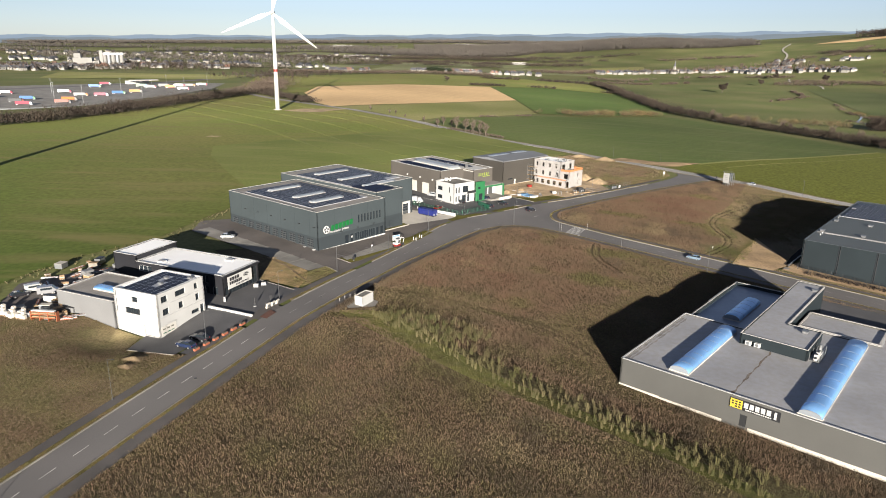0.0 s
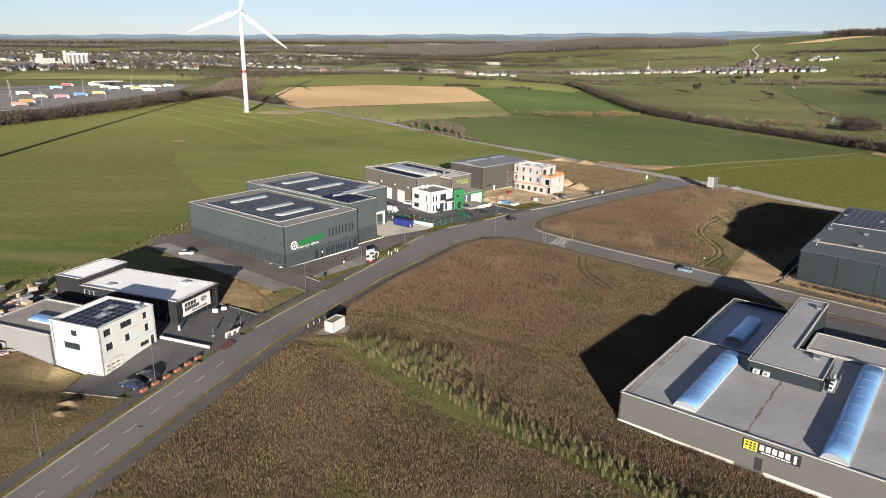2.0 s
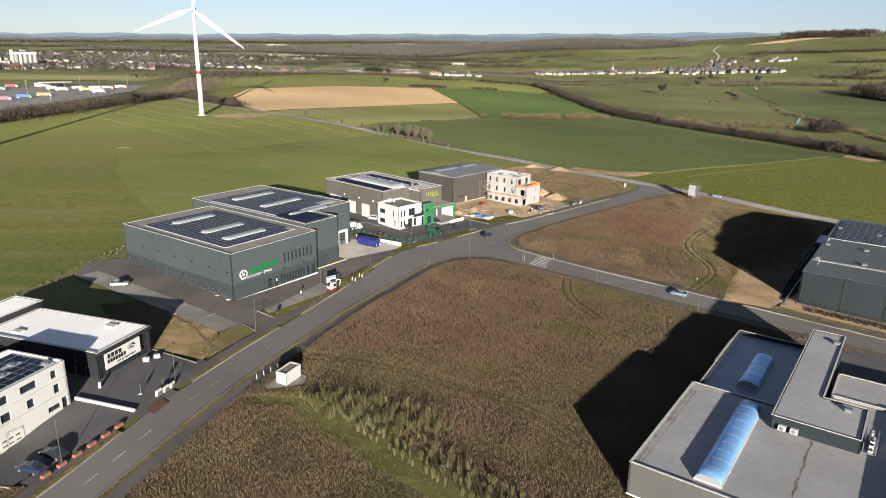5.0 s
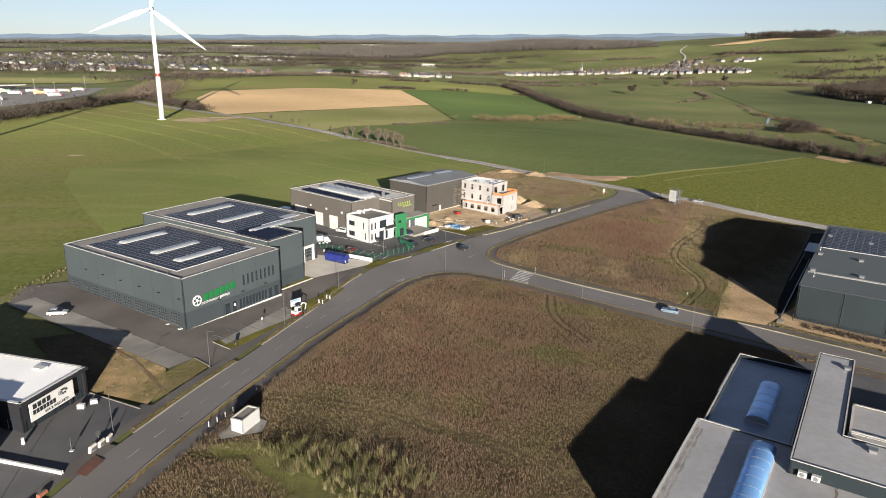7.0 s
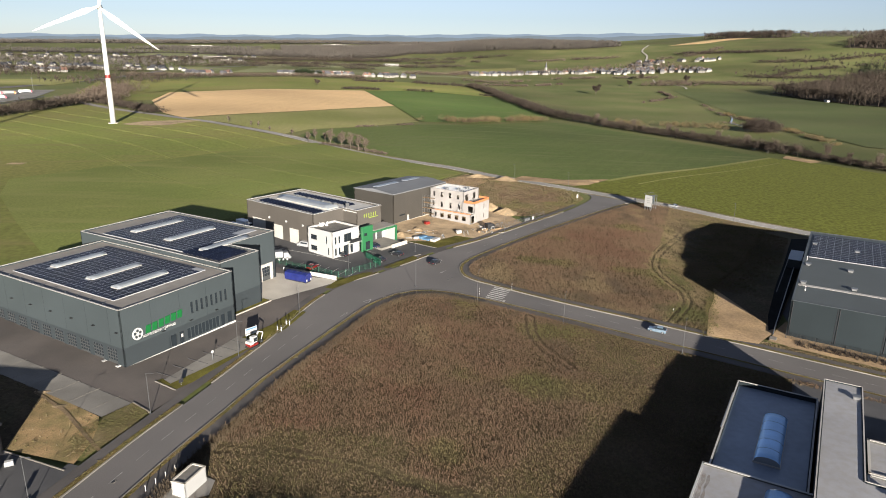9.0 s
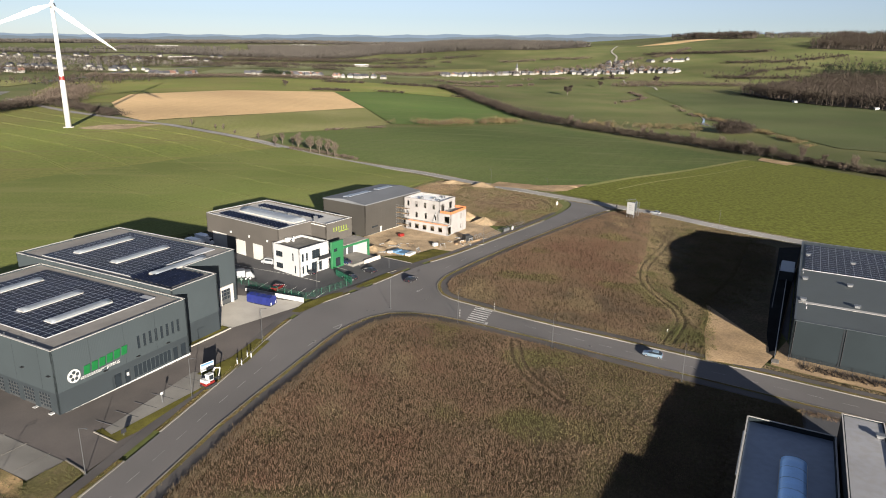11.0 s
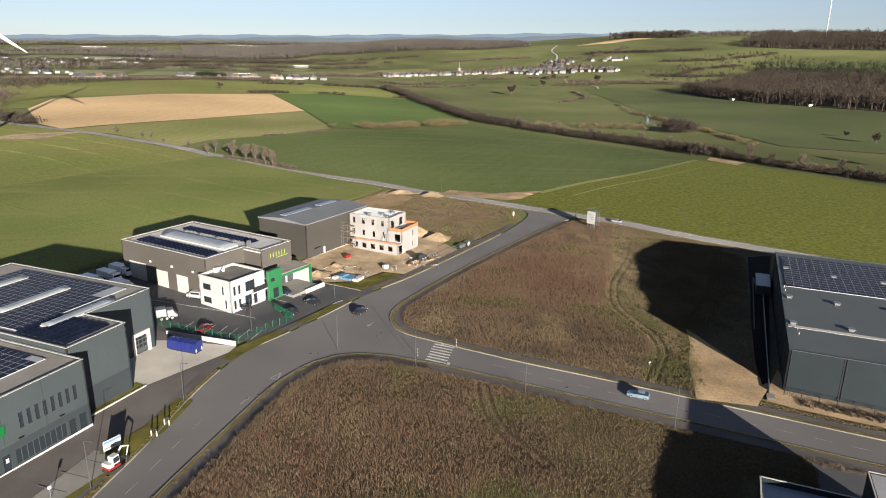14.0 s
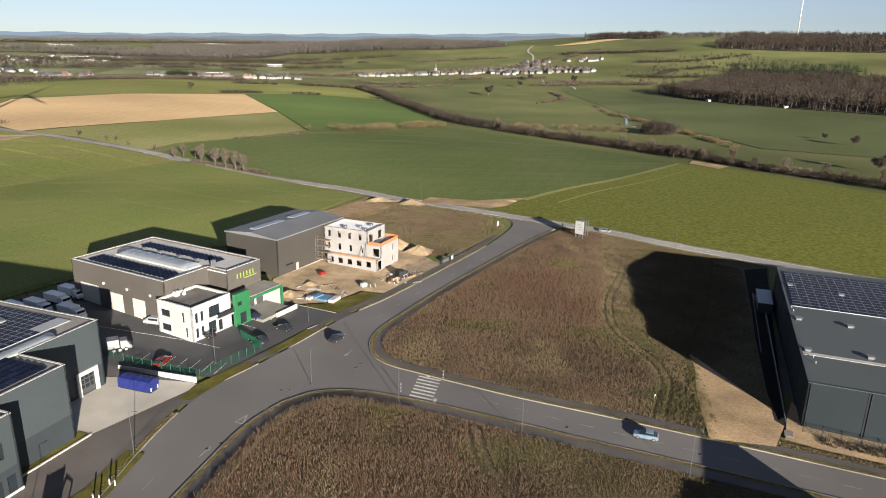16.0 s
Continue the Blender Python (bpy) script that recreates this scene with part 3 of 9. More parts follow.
def ground_np(x, y):
    """ground() for arrays of near places."""
    z = -1.3 - 0.026 * np.clip(x, -110, 330) + 0.012 * np.clip(y - 190, -120, 140)
    z += 1.2 * np.exp(-((x + 65) / 55) ** 2 - ((y - 140) / 55) ** 2) - 1.4 * np.exp(-((x - 30) / 60) ** 2 - ((y - 118) / 60) ** 2)
    z -= 2.8 * np.exp(-((x - 133) / 13) ** 2 - ((y - 307) / 15) ** 2) + 1.5 * np.exp(-((x - 113) / 11) ** 2 - ((y - 276) / 14) ** 2) + 1.5 * np.exp(-((x - 123) / 11) ** 2 - ((y - 292) / 13) ** 2)
    z -= 2.2 * np.exp(-((x + 72) / 14) ** 2 - ((y - 130) / 10) ** 2)
    return z - 9 * np.exp(-((x - 430) / 260) ** 2 - ((y - 900) / 480) ** 2)


def scatter(poly, count):
    """Random places inside an outline of the plan."""
    P = np.array(poly, float)
    lo, hi = P.min(0), P.max(0)
    pts = lo + rng.random((count, 2)) * (hi - lo)
    x, y = pts.T
    hit = np.zeros(len(pts), bool)
    for (x0, y0), (x1, y1) in zip(P, np.roll(P, -1, 0)):
        if y0 != y1:
            hit ^= ((y0 > y) != (y1 > y)) & (x < (x1 - x0) * (y - y0) / (y1 - y0) + x0)
    return pts[hit]


def weeds(name, pts, height, material, label, category="grass", blades=4, width=0.10, lean=0.35, spread=0.25, up=0.0, plumes=0):
    """Tufts of blades at places of the plan, one mesh of stuff; the last plumes of them widen to a seed head."""
    n = len(pts)
    h = height * (0.62 + 0.55 * rng.random(n))
    V = []
    base = np.c_[pts, ground_np(pts[:, 0], pts[:, 1]) + up]
    for i in range(blades):
        a, b = rng.random(n) * 6.283, rng.random(n) * 6.283
        o = np.c_[np.cos(a), np.sin(a), np.zeros(n)] * (spread * rng.random(n))[:, None]
        w = np.c_[np.cos(b), np.sin(b), np.zeros(n)] * (width * (0.6 + 0.8 * rng.random(n)))[:, None]
        tip = np.c_[rng.normal(0, lean, n) * h, rng.normal(0, lean, n) * h, h * (0.7 + 0.5 * rng.random(n))]
        if i >= blades - plumes:
            V.append(np.stack([base + o + tip - w, base + o + tip + w, base + o], 1))
        else:
            V.append(np.stack([base + o - w, base + o + w, base + o + tip], 1))
    V = np.concatenate(V).reshape(-1, 3)
    return bake(name, V, np.arange(len(V)), material, label, category)

# ---------------------------------------------------------------- the land
def land():
    rings, r = [0.0], 0.0
    while r < 4870:
        r += max(3.0, r * 0.021)
        rings.append(r)
    n = 384
    vs, fs = [(0, 60, ground(0, 60) - 0.16)], []
    for r in rings[1:]:
        for k in range(n):
            a = 2 * math.pi * k / n
            x, y = r * math.cos(a), 60 + r * math.sin(a)
            vs.append((x, y, ground(x, y) - 0.16))
    for k in range(n):
        fs.append((0, 1 + k, 1 + (k + 1) % n))
    for i in range(len(rings) - 2):
        for k in range(n):
            a, b = 1 + i * n + k, 1 + i * n + (k + 1) % n
            fs.append((a, a + n, b + n, b))
    me = bpy.data.meshes.new("ground")
    me.from_pydata(vs, [], fs)
    me.materials.append(MEADOW)
    me.shade_smooth()
    tagged(new("ground", me), "rolling meadow land reaching to wooded hills", "ground", "", "structure")


land()


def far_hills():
    """The blue skyline, many kilometres off, haze painted in and glowing: two broken ranges one behind the other."""
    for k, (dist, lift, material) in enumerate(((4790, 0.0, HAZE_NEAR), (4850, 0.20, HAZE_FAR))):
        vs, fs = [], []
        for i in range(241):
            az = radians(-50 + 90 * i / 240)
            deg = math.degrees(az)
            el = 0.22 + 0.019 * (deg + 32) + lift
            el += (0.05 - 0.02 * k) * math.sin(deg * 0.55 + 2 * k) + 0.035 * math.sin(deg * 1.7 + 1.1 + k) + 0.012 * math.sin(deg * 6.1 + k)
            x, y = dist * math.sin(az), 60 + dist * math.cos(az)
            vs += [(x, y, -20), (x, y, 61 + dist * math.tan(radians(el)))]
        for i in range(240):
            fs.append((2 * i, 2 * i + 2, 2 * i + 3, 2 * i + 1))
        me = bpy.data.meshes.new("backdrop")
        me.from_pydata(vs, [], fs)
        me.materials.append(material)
        tagged(new("backdrop", me), "wooded hills on the far skyline with painted blue haze", "backdrop", "", "structure")


far_hills()

# lines of the roads in the plan
MAIN = spline([(-83, 10), (-75, 35), (-67.3, 58), (-60.3, 80.9), (-55.3, 98), (-50, 115.2), (-45.5, 130), (-41.1, 144.3), (-36.7, 155.6), (-32.1, 167.1), (-27, 178.5), (-19.5, 195.5)])
MAIN_L = offset(MAIN, -3.8)[:-1] + spline([(-23.2, 196.6), (-17.0, 211), (-9.9, 229.5), (-2.3, 243), (5.8, 250.6), (17.2, 261.7), (29.6, 274.6), (43.7, 286.2), (64.2, 305.9), (88.2, 329.9), (106, 351.5), (112, 363), (111.5, 374.5)], 3)
EAST_N = spline([(132, 355.3), (116.1, 343), (93.9, 323), (59.5, 290.3), (42.1, 272.3), (35.3, 264.3), (32.3, 257.5), (32.4, 250), (36, 244.8), (39.6, 241.8), (44, 237.8), (50.2, 232.6), (56.2, 227.6), (69.1, 218), (84.7, 206), (94.8, 198), (106.5, 188.8), (150, 155), (200, 116)], 3)
EAST_S = spline([(192, 109), (142, 149), (97, 184.5), (85.7, 193.5), (75.1, 201.7), (64.2, 210), (55.5, 216.9), (46.8, 223.6), (38.2, 230), (32.9, 233.5), (28.9, 236), (22.6, 238.2), (16.6, 238.2), (11.5, 235.8), (4.2, 228.6), (-1.3, 219.7), (-8.9, 206.3), (-15.8, 193.8)], 3)
ROAD = MAIN_L + EAST_N + EAST_S + offset(MAIN, 3.8)[:-1][::-1]
road = sheet("road", ROAD, ASPHALT, 0.05, 4.0, "grey asphalt road with a side road branching off", "road")
REGION = spline([(-330, 900), (-230, 760), (-165, 690), (-128, 652), (-98, 620), (-47, 562), (8, 482), (54, 438), (75, 413), (95, 394), (111, 378), (124, 364), (145, 342), (160, 321), (182, 297), (230, 245), (290, 180)], 6)
sheet("road", offset(REGION, -3.4) + offset(REGION, 3.4)[::-1], ASPHALT_L, 0.10, 6.0, "country road of pale grey asphalt crossing fields", "road")
for side in (-1, 1):
    sweep("road_marking", offset(REGION[70:], side * 3.1), 0.14, 0.02, PAINT, 0.11, "white painted edge line on the country road", "road marking")


for a, b in ((-5.2, -3.5), (3.5, 5.4)):
    sheet("verge", offset(REGION[:-8], a) + offset(REGION[:-8], b)[::-1], DUST, 0.085, 6.0, "dusty pale verge of the country road", "verge")


def flat_mark(poly, parent, up=0.062, name="road_marking", material=None):
    me = bpy.data.meshes.new(name)
    me.from_pydata([(x, y, ground(x, y) + up) for x, y in poly], [], [tuple(range(len(poly)))])
    me.materials.append(material or PAINT)
    ob = new(name, me)
    ob.parent = parent
    return ob


def dashes(line, start, dash, gap, parent, w=0.13, material=None):
    """Painted dashes along a line."""
    far = [0.0]
    for a, b in zip(line, line[1:]):
        far.append(far[-1] + (b - a).length)

    def at(s):
        for i in range(len(line) - 1):
            if far[i + 1] >= s:
                return line[i].lerp(line[i + 1], (s - far[i]) / (far[i + 1] - far[i])), (line[i + 1] - line[i]).normalized()
        return line[-1], (line[-1] - line[-2]).normalized()

    s = start
    while s + dash < far[-1]:
        (p, t), (q, u) = at(s), at(s + dash)
        n = Vector((t.y, -t.x)) * w / 2
        flat_mark([tuple(p - n), tuple(p + n), tuple(q + n), tuple(q - n)], parent, name="dash", material=material)
        s += dash + gap


dashes(MAIN[:-14], 2.0, 3.0, 3.1, road, 0.13)
dashes(MAIN[-14:], 2.0, 3.0, 3.1, road, 0.11, PAINT_WORN)
dashes(spline([(-19.5, 195.5), (-12, 211), (-8, 219)]), 2, 3, 3.1, road, 0.11, PAINT_WORN)
dashes(spline([(36, 271), (52, 288), (76, 310), (102, 334), (121, 352)]), 2, 3, 7, road, 0.10, PAINT_WORN)
dashes(spline([(48.5, 228.8), (66, 214.3), (96, 191), (150, 148)]), 1, 3, 3.2, road, 0.10, PAINT_WORN)
# pedestrian crossing and arrows
for k in range(7):
    c = Vector((37.3, 231.2)).lerp(Vector((41.8, 239.6)), (k + 0.5) / 7)
    t, n = Vector((0.80, -0.60)) * 2.4, Vector((0.47, 0.88)) * 0.27
    flat_mark([tuple(c - t - n), tuple(c + t - n), tuple(c + t + n), tuple(c - t + n)], road, name="crossing_stripe")
for c in ((39.7, 229.6), (41.9, 240.9)):
    c, t, n = Vector(c), Vector((0.47, 0.88)) * 1.3, Vector((0.80, -0.60)) * 0.35
    flat_mark([tuple(c - t - n), tuple(c + t - n), tuple(c + t + n), tuple(c - t + n)], road, name="crossing_stripe")
for c, a in (((8, 233), 55), ((-2, 222), 58), ((27, 254), 228), ((104, 333), 45)):
    m = Matrix.Rotation(radians(a), 2)
    for pl in ([(-1.6, -0.1), (0.6, -0.1), (0.6, 0.1), (-1.6, 0.1)], [(0.6, -0.45), (1.7, 0), (0.6, 0.45)]):
        flat_mark([tuple(Vector(c) + m @ Vector(p)) for p in pl], road, name="arrow", material=PAINT_WORN)
# hatched island before the junction
for k in range(9):
    c = Vector((93, 390.5)).lerp(Vector((112, 368)), k / 8)
    t, n = Vector((0.95, 0.3)) * (0.5 + 0.16 * k), Vector((0.3, -0.95)) * 0.25
    flat_mark([tuple(c - t - n), tuple(c + t - n), tuple(c + t + n), tuple(c - t + n)], road, up=0.13, name="hatching")
for k in range(14):
    c = Vector((131, 356)).lerp(Vector((171, 309)), k / 13)
    t, n = Vector((0.95, 0.3)) * 1.0, Vector((0.3, -0.95)) * 0.22
    if k > 7:
        flat_mark([tuple(c - t - n), tuple(c + t - n), tuple(c + t + n), tuple(c - t + n)], road, up=0.13, name="hatching")

# verges, footways and kerbs on both sides
MR = offset(MAIN, 3.8)[:-1]
KERB_E = MR + EAST_S[::-1][2:]


def strip(line, a, b, name, material, label, category, up):
    return sheet(name, offset(line, a) + offset(line, b)[::-1], material, up, 5.0, label, category)


sweep("kerb", offset(KERB_E, 0.12), 0.24, 0.16, KERB, 0.05, "weathered stone kerb along the road")
strip(KERB_E, 0.24, 0.95, "verge", VERGE, "narrow strip of yellowing verge grass", "verge", 0.19)
strip(KERB_E, 0.95, 3.5, "pavement", FOOTWAY, "asphalt footway beside the verge", "pavement", 0.17)
sweep("kerb", offset(EAST_N, -0.12), 0.24, 0.16, KERB, 0.05, "weathered stone kerb along the side road")
strip(EAST_N[4:], -1.1, -0.24, "verge", VERGE, "narrow strip of yellowing verge grass", "verge", 0.19)
strip(EAST_N[4:], -3.1, -1.1, "pavement", FOOTWAY, "asphalt footway round the corner of the plot", "pavement", 0.17)
WEST_A = [p for p in MAIN_L if p.y < 137]
WEST_B = [p for p in MAIN_L if 152 < p.y < 181]
WEST_C = [p for p in MAIN_L if 187 < p.y < 236]
WEST_D = [p for p in MAIN_L if 243.5 < p.y < 253]
WEST_E = [p for p in MAIN_L if 258 < p.y < 272]
WEST_F = [p for p in MAIN_L if 277.5 < p.y < 330]
for piece in (WEST_A, WEST_B, WEST_C, WEST_D, WEST_E, WEST_F):
    sweep("kerb", offset(piece, -0.12), 0.24, 0.16, KERB, 0.05, "weathered stone kerb along the road")
    strip(piece, -1.15, -0.24, "verge", VERGE, "narrow strip of yellowing verge grass", "verge", 0.19)
strip([p for p in MAIN_L if p.y < 345], -3.1, -1.15, "pavement", FOOTWAY, "asphalt footway along the western kerb", "pavement", 0.165)
for piece in ([p for p in MAIN_L if 137 <= p.y <= 152], [p for p in MAIN_L if 181 <= p.y <= 187], [p for p in MAIN_L if 236 <= p.y <= 243.5], [p for p in MAIN_L if 253 <= p.y <= 258], [p for p in MAIN_L if 272 <= p.y <= 277.5]):
    strip(piece, -1.4, 0.1, "pavement", FOOTWAY, "lowered footway at a driveway entrance", "pavement", 0.10)
sheet("pavement", [(-44.5, 141.6), (-43.4, 145.7), (-45.2, 146.9), (-46.3, 142.4)], REDPAVE, 0.20, 2, "red block paving at a driveway", "pavement")

# fields
LOTS_W = [(-104, 128), (-118, 152), (-110, 178), (-97, 200), (-94, 218), (-91, 234), (-84, 262), (-62, 292), (-42, 312), (-20, 330), (0, 342), (20, 362), (42, 395), (60, 418)]
FIELD_W = LOTS_W + [(47, 436), (4, 488), (-50, 556), (-103, 620), (-135, 654), (-178, 700), (-262, 820), (-284, 676), (-300, 562), (-312, 504), (-330, 462), (-420, 300), (-420, 90), (-250, 60), (-130, 90)]
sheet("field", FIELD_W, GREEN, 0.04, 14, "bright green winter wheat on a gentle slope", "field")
sheet("field", [(-150, 385), (-95, 445), (-62, 485), (-22, 524), (4, 488), (47, 436), (58, 418), (40, 395), (18, 362), (-2, 344), (-22, 332), (-44, 314), (-64, 294), (-86, 264), (-112, 305), (-138, 350)], GREEN_T, 0.14, 14, "thicker brighter green part of the winter wheat", "field")
FIELD_D = [(100, 398), (133, 405), (170, 431), (226, 466), (311, 529), (297, 583), (256, 687), (211, 751), (108, 680), (62, 663), (16, 631), (-27, 596), (-36, 557), (17, 487), (60, 434), (82, 413)]
sheet("field", FIELD_D, GREEN_D, 0.05, 14, "dark green sown field beside the country road", "field")
sheet("field", [(133, 403), (170, 430), (226, 465), (312, 528), (337, 500), (361, 404), (420, 250), (300, 190), (238, 247), (188, 299), (165, 324), (150, 347), (131, 366), (118, 380), (112, 390)], GREEN_L, 0.07, 14, "yellow-green field of young rape", "field")
sheet("field", [(-212, 850), (-226, 985), (-124, 1076), (25, 1130), (53, 860), (-48, 749), (-138, 664), (-165, 706)], PLOUGH, 0.35, 25, "bare pale brown ploughed field", "field")
sheet("field", [(-136, 662), (-48, 748), (53, 859), (64, 690), (15, 634), (-30, 600), (-46, 567), (-95, 628)], STUBBLE, 0.12, 18, "yellowish stubble field below the ploughed land", "field")
sheet("field", [(54, 862), (26, 1130), (120, 1180), (236, 1120), (238, 975), (225, 800), (205, 760), (112, 692), (66, 692)], GREEN_V, 0.3, 25, "green field above a line of bushes", "field")
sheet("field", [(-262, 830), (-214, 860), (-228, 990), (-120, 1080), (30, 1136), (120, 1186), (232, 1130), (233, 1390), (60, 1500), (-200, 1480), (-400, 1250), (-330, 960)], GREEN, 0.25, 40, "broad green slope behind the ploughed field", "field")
sheet("field", [(345, 560), (330, 640), (285, 740), (300, 790), (500, 930), (474, 764), (432, 612), (420, 480), (385, 420), (365, 470)], MEADOW, 0.2, 30, "meadow between hedge and stream", "field")
sheet("field", [(520, 930), (640, 1360), (770, 1270), (770, 1020), (840, 815), (900, 500), (520, 500), (450, 600), (490, 764)], PASTURE, 0.25, 40, "smooth green pasture below the wood", "field")
sheet("field", [(1210, 2590), (1560, 2760), (1640, 2690), (1330, 2530)], PLOUGH, 1.0, 60, "reddish ploughed strip near the hilltop", "field")
sheet("field", [(250, 1880), (350, 2080), (500, 2100), (470, 1960)], STUBBLE, 0.8, 60, "pale stubble beyond the village", "field")
sheet("field", [(-700, 1080), (-420, 1130), (-420, 1290), (-800, 1300)], STUBBLE, 0.6, 50, "pale stubble field beyond the lorry park", "field")
for poly in ([(-260, 1680), (60, 1700), (40, 1900), (-240, 1880)], [(80, 1700), (310, 1730), (140, 1960), (60, 1930)], [(-230, 1900), (130, 1980), (200, 2260), (-260, 2220)],
             [(-1200, 1690), (-300, 1700), (-280, 1880), (-1200, 1800)], [(-700, 2390), (-100, 2400), (180, 2450), (-40, 2440), (-340, 2590), (-720, 2780)]):
    sheet("field", poly, MEADOW_L, 0.6, 50, "pale green far meadow between hedges", "field")
_rim = spline([(136, 406), (172, 432), (228, 467), (312, 529)], 8)
sheet("verge", offset(_rim, -1.5) + offset(_rim, 2.0)[::-1], STUBBLE, 0.11, 6, "strip of dry grass between two fields", "verge")
_rim = spline([(150, 398), (186, 424), (242, 458), (300, 500)], 8)
sheet("verge", offset(_rim, -0.5) + offset(_rim, 0.6)[::-1], STUBBLE, 0.11, 6, "thin dry line in the young rape", "verge")
sheet("soil_patch", [(83, 403), (100, 396), (112, 389), (121, 392), (139, 410), (112, 405), (92, 414)], SOIL, 0.14, 5, "bare brown soil at the field's edge", "soil patch")
sheet("soil_patch", [(328, 505), (344, 514), (336, 545), (322, 530)], SOIL, 0.16, 6, "bare brown soil beside the hedge", "soil patch")
sheet("soil_patch", [(-172, 612), (-168, 622), (-160, 634), (-142, 640), (-118, 642), (-128, 626), (-136, 606), (-150, 602), (-162, 606)], SAND, 0.14, 5, "pale gravel pad at the foot of a wind turbine", "gravel pad")

# rough plots
PLOT_S = [tuple(p) for p in offset(KERB_E[4:], 3.4)] + [(150, 60), (0, 40), (-50, 40)]
PLOT_N = [tuple(p) for p in offset(EAST_N[2:-18], -3.1)] + [(92, 207), (104, 232), (165, 296), (176, 292), (158, 317), (140, 342)]
PLOT_W = [tuple(p) for p in offset([q for q in MAIN_L if 40 < q.y < 122], -3.1)] + [(-58.5, 122), (-69.5, 125), (-69.5, 132.2), (-91.7, 140.2), (-93.8, 135), (-106, 135.6), (-150, 124), (-140, 50)]
PLOT_C = [(62, 322), (75, 322), (100, 347), (106, 357), (108, 370), (104, 380), (84, 399), (62, 416), (44, 394), (30, 372), (40, 362), (58, 346)]
sheet("rough_plot", PLOT_S, ROUGH, 0.04, 6, "rough plot of bare soil under dead weeds", "plot")
sheet("rough_plot", PLOT_N, ROUGH, 0.06, 6, "rough plot between road and grey hall", "plot")
sheet("rough_plot", PLOT_W, ROUGH_L, 0.05, 6, "rough plot beside the white house", "plot")
sheet("rough_plot", PLOT_C, ROUGH_L, 0.05, 6, "rough bank of dead grass by the junction", "plot")
sheet("soil_patch", [(66, 352), (80, 346), (92, 352), (98, 364), (90, 378), (76, 380), (68, 366)], EARTH, 0.075, 3, "churned brown earth among dead grass", "soil patch")
sheet("soil_patch", [(34, 384), (52, 376), (62, 384), (70, 398), (62, 412), (48, 398)], SOIL, 0.08, 3, "bare brown earth beside the country road", "soil patch")
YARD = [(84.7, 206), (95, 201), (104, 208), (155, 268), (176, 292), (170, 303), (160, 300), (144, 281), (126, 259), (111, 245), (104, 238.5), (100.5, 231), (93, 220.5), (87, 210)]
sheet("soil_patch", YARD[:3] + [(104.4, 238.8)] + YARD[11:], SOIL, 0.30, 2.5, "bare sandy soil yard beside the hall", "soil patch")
sheet("soil_patch", [(98.6, 202.6), (102, 199.2), (107.5, 206), (111, 214), (105.5, 209.5)], SOIL, 0.24, 2, "bare soil at the corner of the hall", "soil patch")
# Yard past the shadow edge laid darker: the hall's shade put into colour.
sheet("rough_plot", YARD[2:10] + [(104.4, 238.8)], ROUGH, 0.29, 2.5, "yard ground in the hall's shadow, shade put into its dark colour", "plot")
sheet("drive", [(102.3, 208.4), (108, 217.4), (126.3, 241.6), (140.4, 259.2), (165.1, 291), (174.6, 291.2), (155, 268.6), (104.6, 209.2)], TAR, 0.36, 2.5, "narrow dark asphalt drive along the grey hall", "drive")
sheet("grass_track", [(-30, 150), (-22, 152), (-14, 150), (-4, 137), (9, 124), (20, 116), (30, 108.5), (40, 100), (50, 91), (48, 88), (37.8, 97.6), (28, 105.8), (17.9, 112.5), (7, 119.2), (-7.5, 130.6), (-24, 144)], STRIP, 0.07, 4, "greener grass strip running across the plot", "grass strip")

# paved lots
sheet("forecourt", [(-69, 124.8), (-57.6, 121.8), (-55.5, 128), (-52, 136.5), (-48.6, 146), (-47.2, 151), (-45.5, 155.8), (-43.2, 160.6), (-56, 167.2), (-64, 145), (-69, 131)], ASPHALT_D, 0.20, 4, "dark asphalt forecourt of white and black buildings", "forecourt")
sheet("yard", [(-70, 133.2), (-62, 146), (-56, 168), (-84, 180), (-100, 168), (-112, 155), (-106, 136), (-93.5, 135.5), (-91.5, 141)], PAVER, 0.08, 5, "cluttered paved storage yard", "yard")
sheet("forecourt", [(-43, 176.2), (-39.2, 181), (-35.4, 177.5), (-30.5, 186.5), (-19, 210), (-13.8, 224.5), (-5, 241.5), (-4.2, 246.5), (-10.5, 250), (-22, 262), (-34, 262), (-55, 240), (-92, 222), (-90, 209.5)], PAVER, 0.13, 4, "brownish block-paved yard round the workshop", "forecourt")
sheet("parking_bays", [(-89.5, 209.5), (-43, 176.3), (-39.4, 180.8), (-86, 214.5)], PAVER_L, 0.17, 4, "pale paved parking bays", "parking")
sheet("parking_bays", [(-36.2, 189.4), (-34.6, 187.6), (-19.5, 207), (-25.2, 210)], PAVER_L, 0.18, 3, "pale paved parking bays behind a lawn", "parking")
sheet("lawn", [(-37.6, 189), (-33, 185.6), (-30.5, 188.5), (-22.5, 202.5), (-15.2, 213.5), (-11.2, 223.5), (-14.2, 225), (-18.6, 216), (-24.4, 208.8), (-19.8, 206.8), (-34.5, 187.9), (-36.4, 190)], LAWN, 0.20, 2.5, "strip of green lawn along the road", "lawn")
sheet("lawn", [(-42.7, 176), (-39.2, 181), (-35.6, 177.3), (-37.6, 172.2), (-41.6, 164)], ROUGH_L, 0.18, 3, "patch of green lawn by a driveway", "lawn")
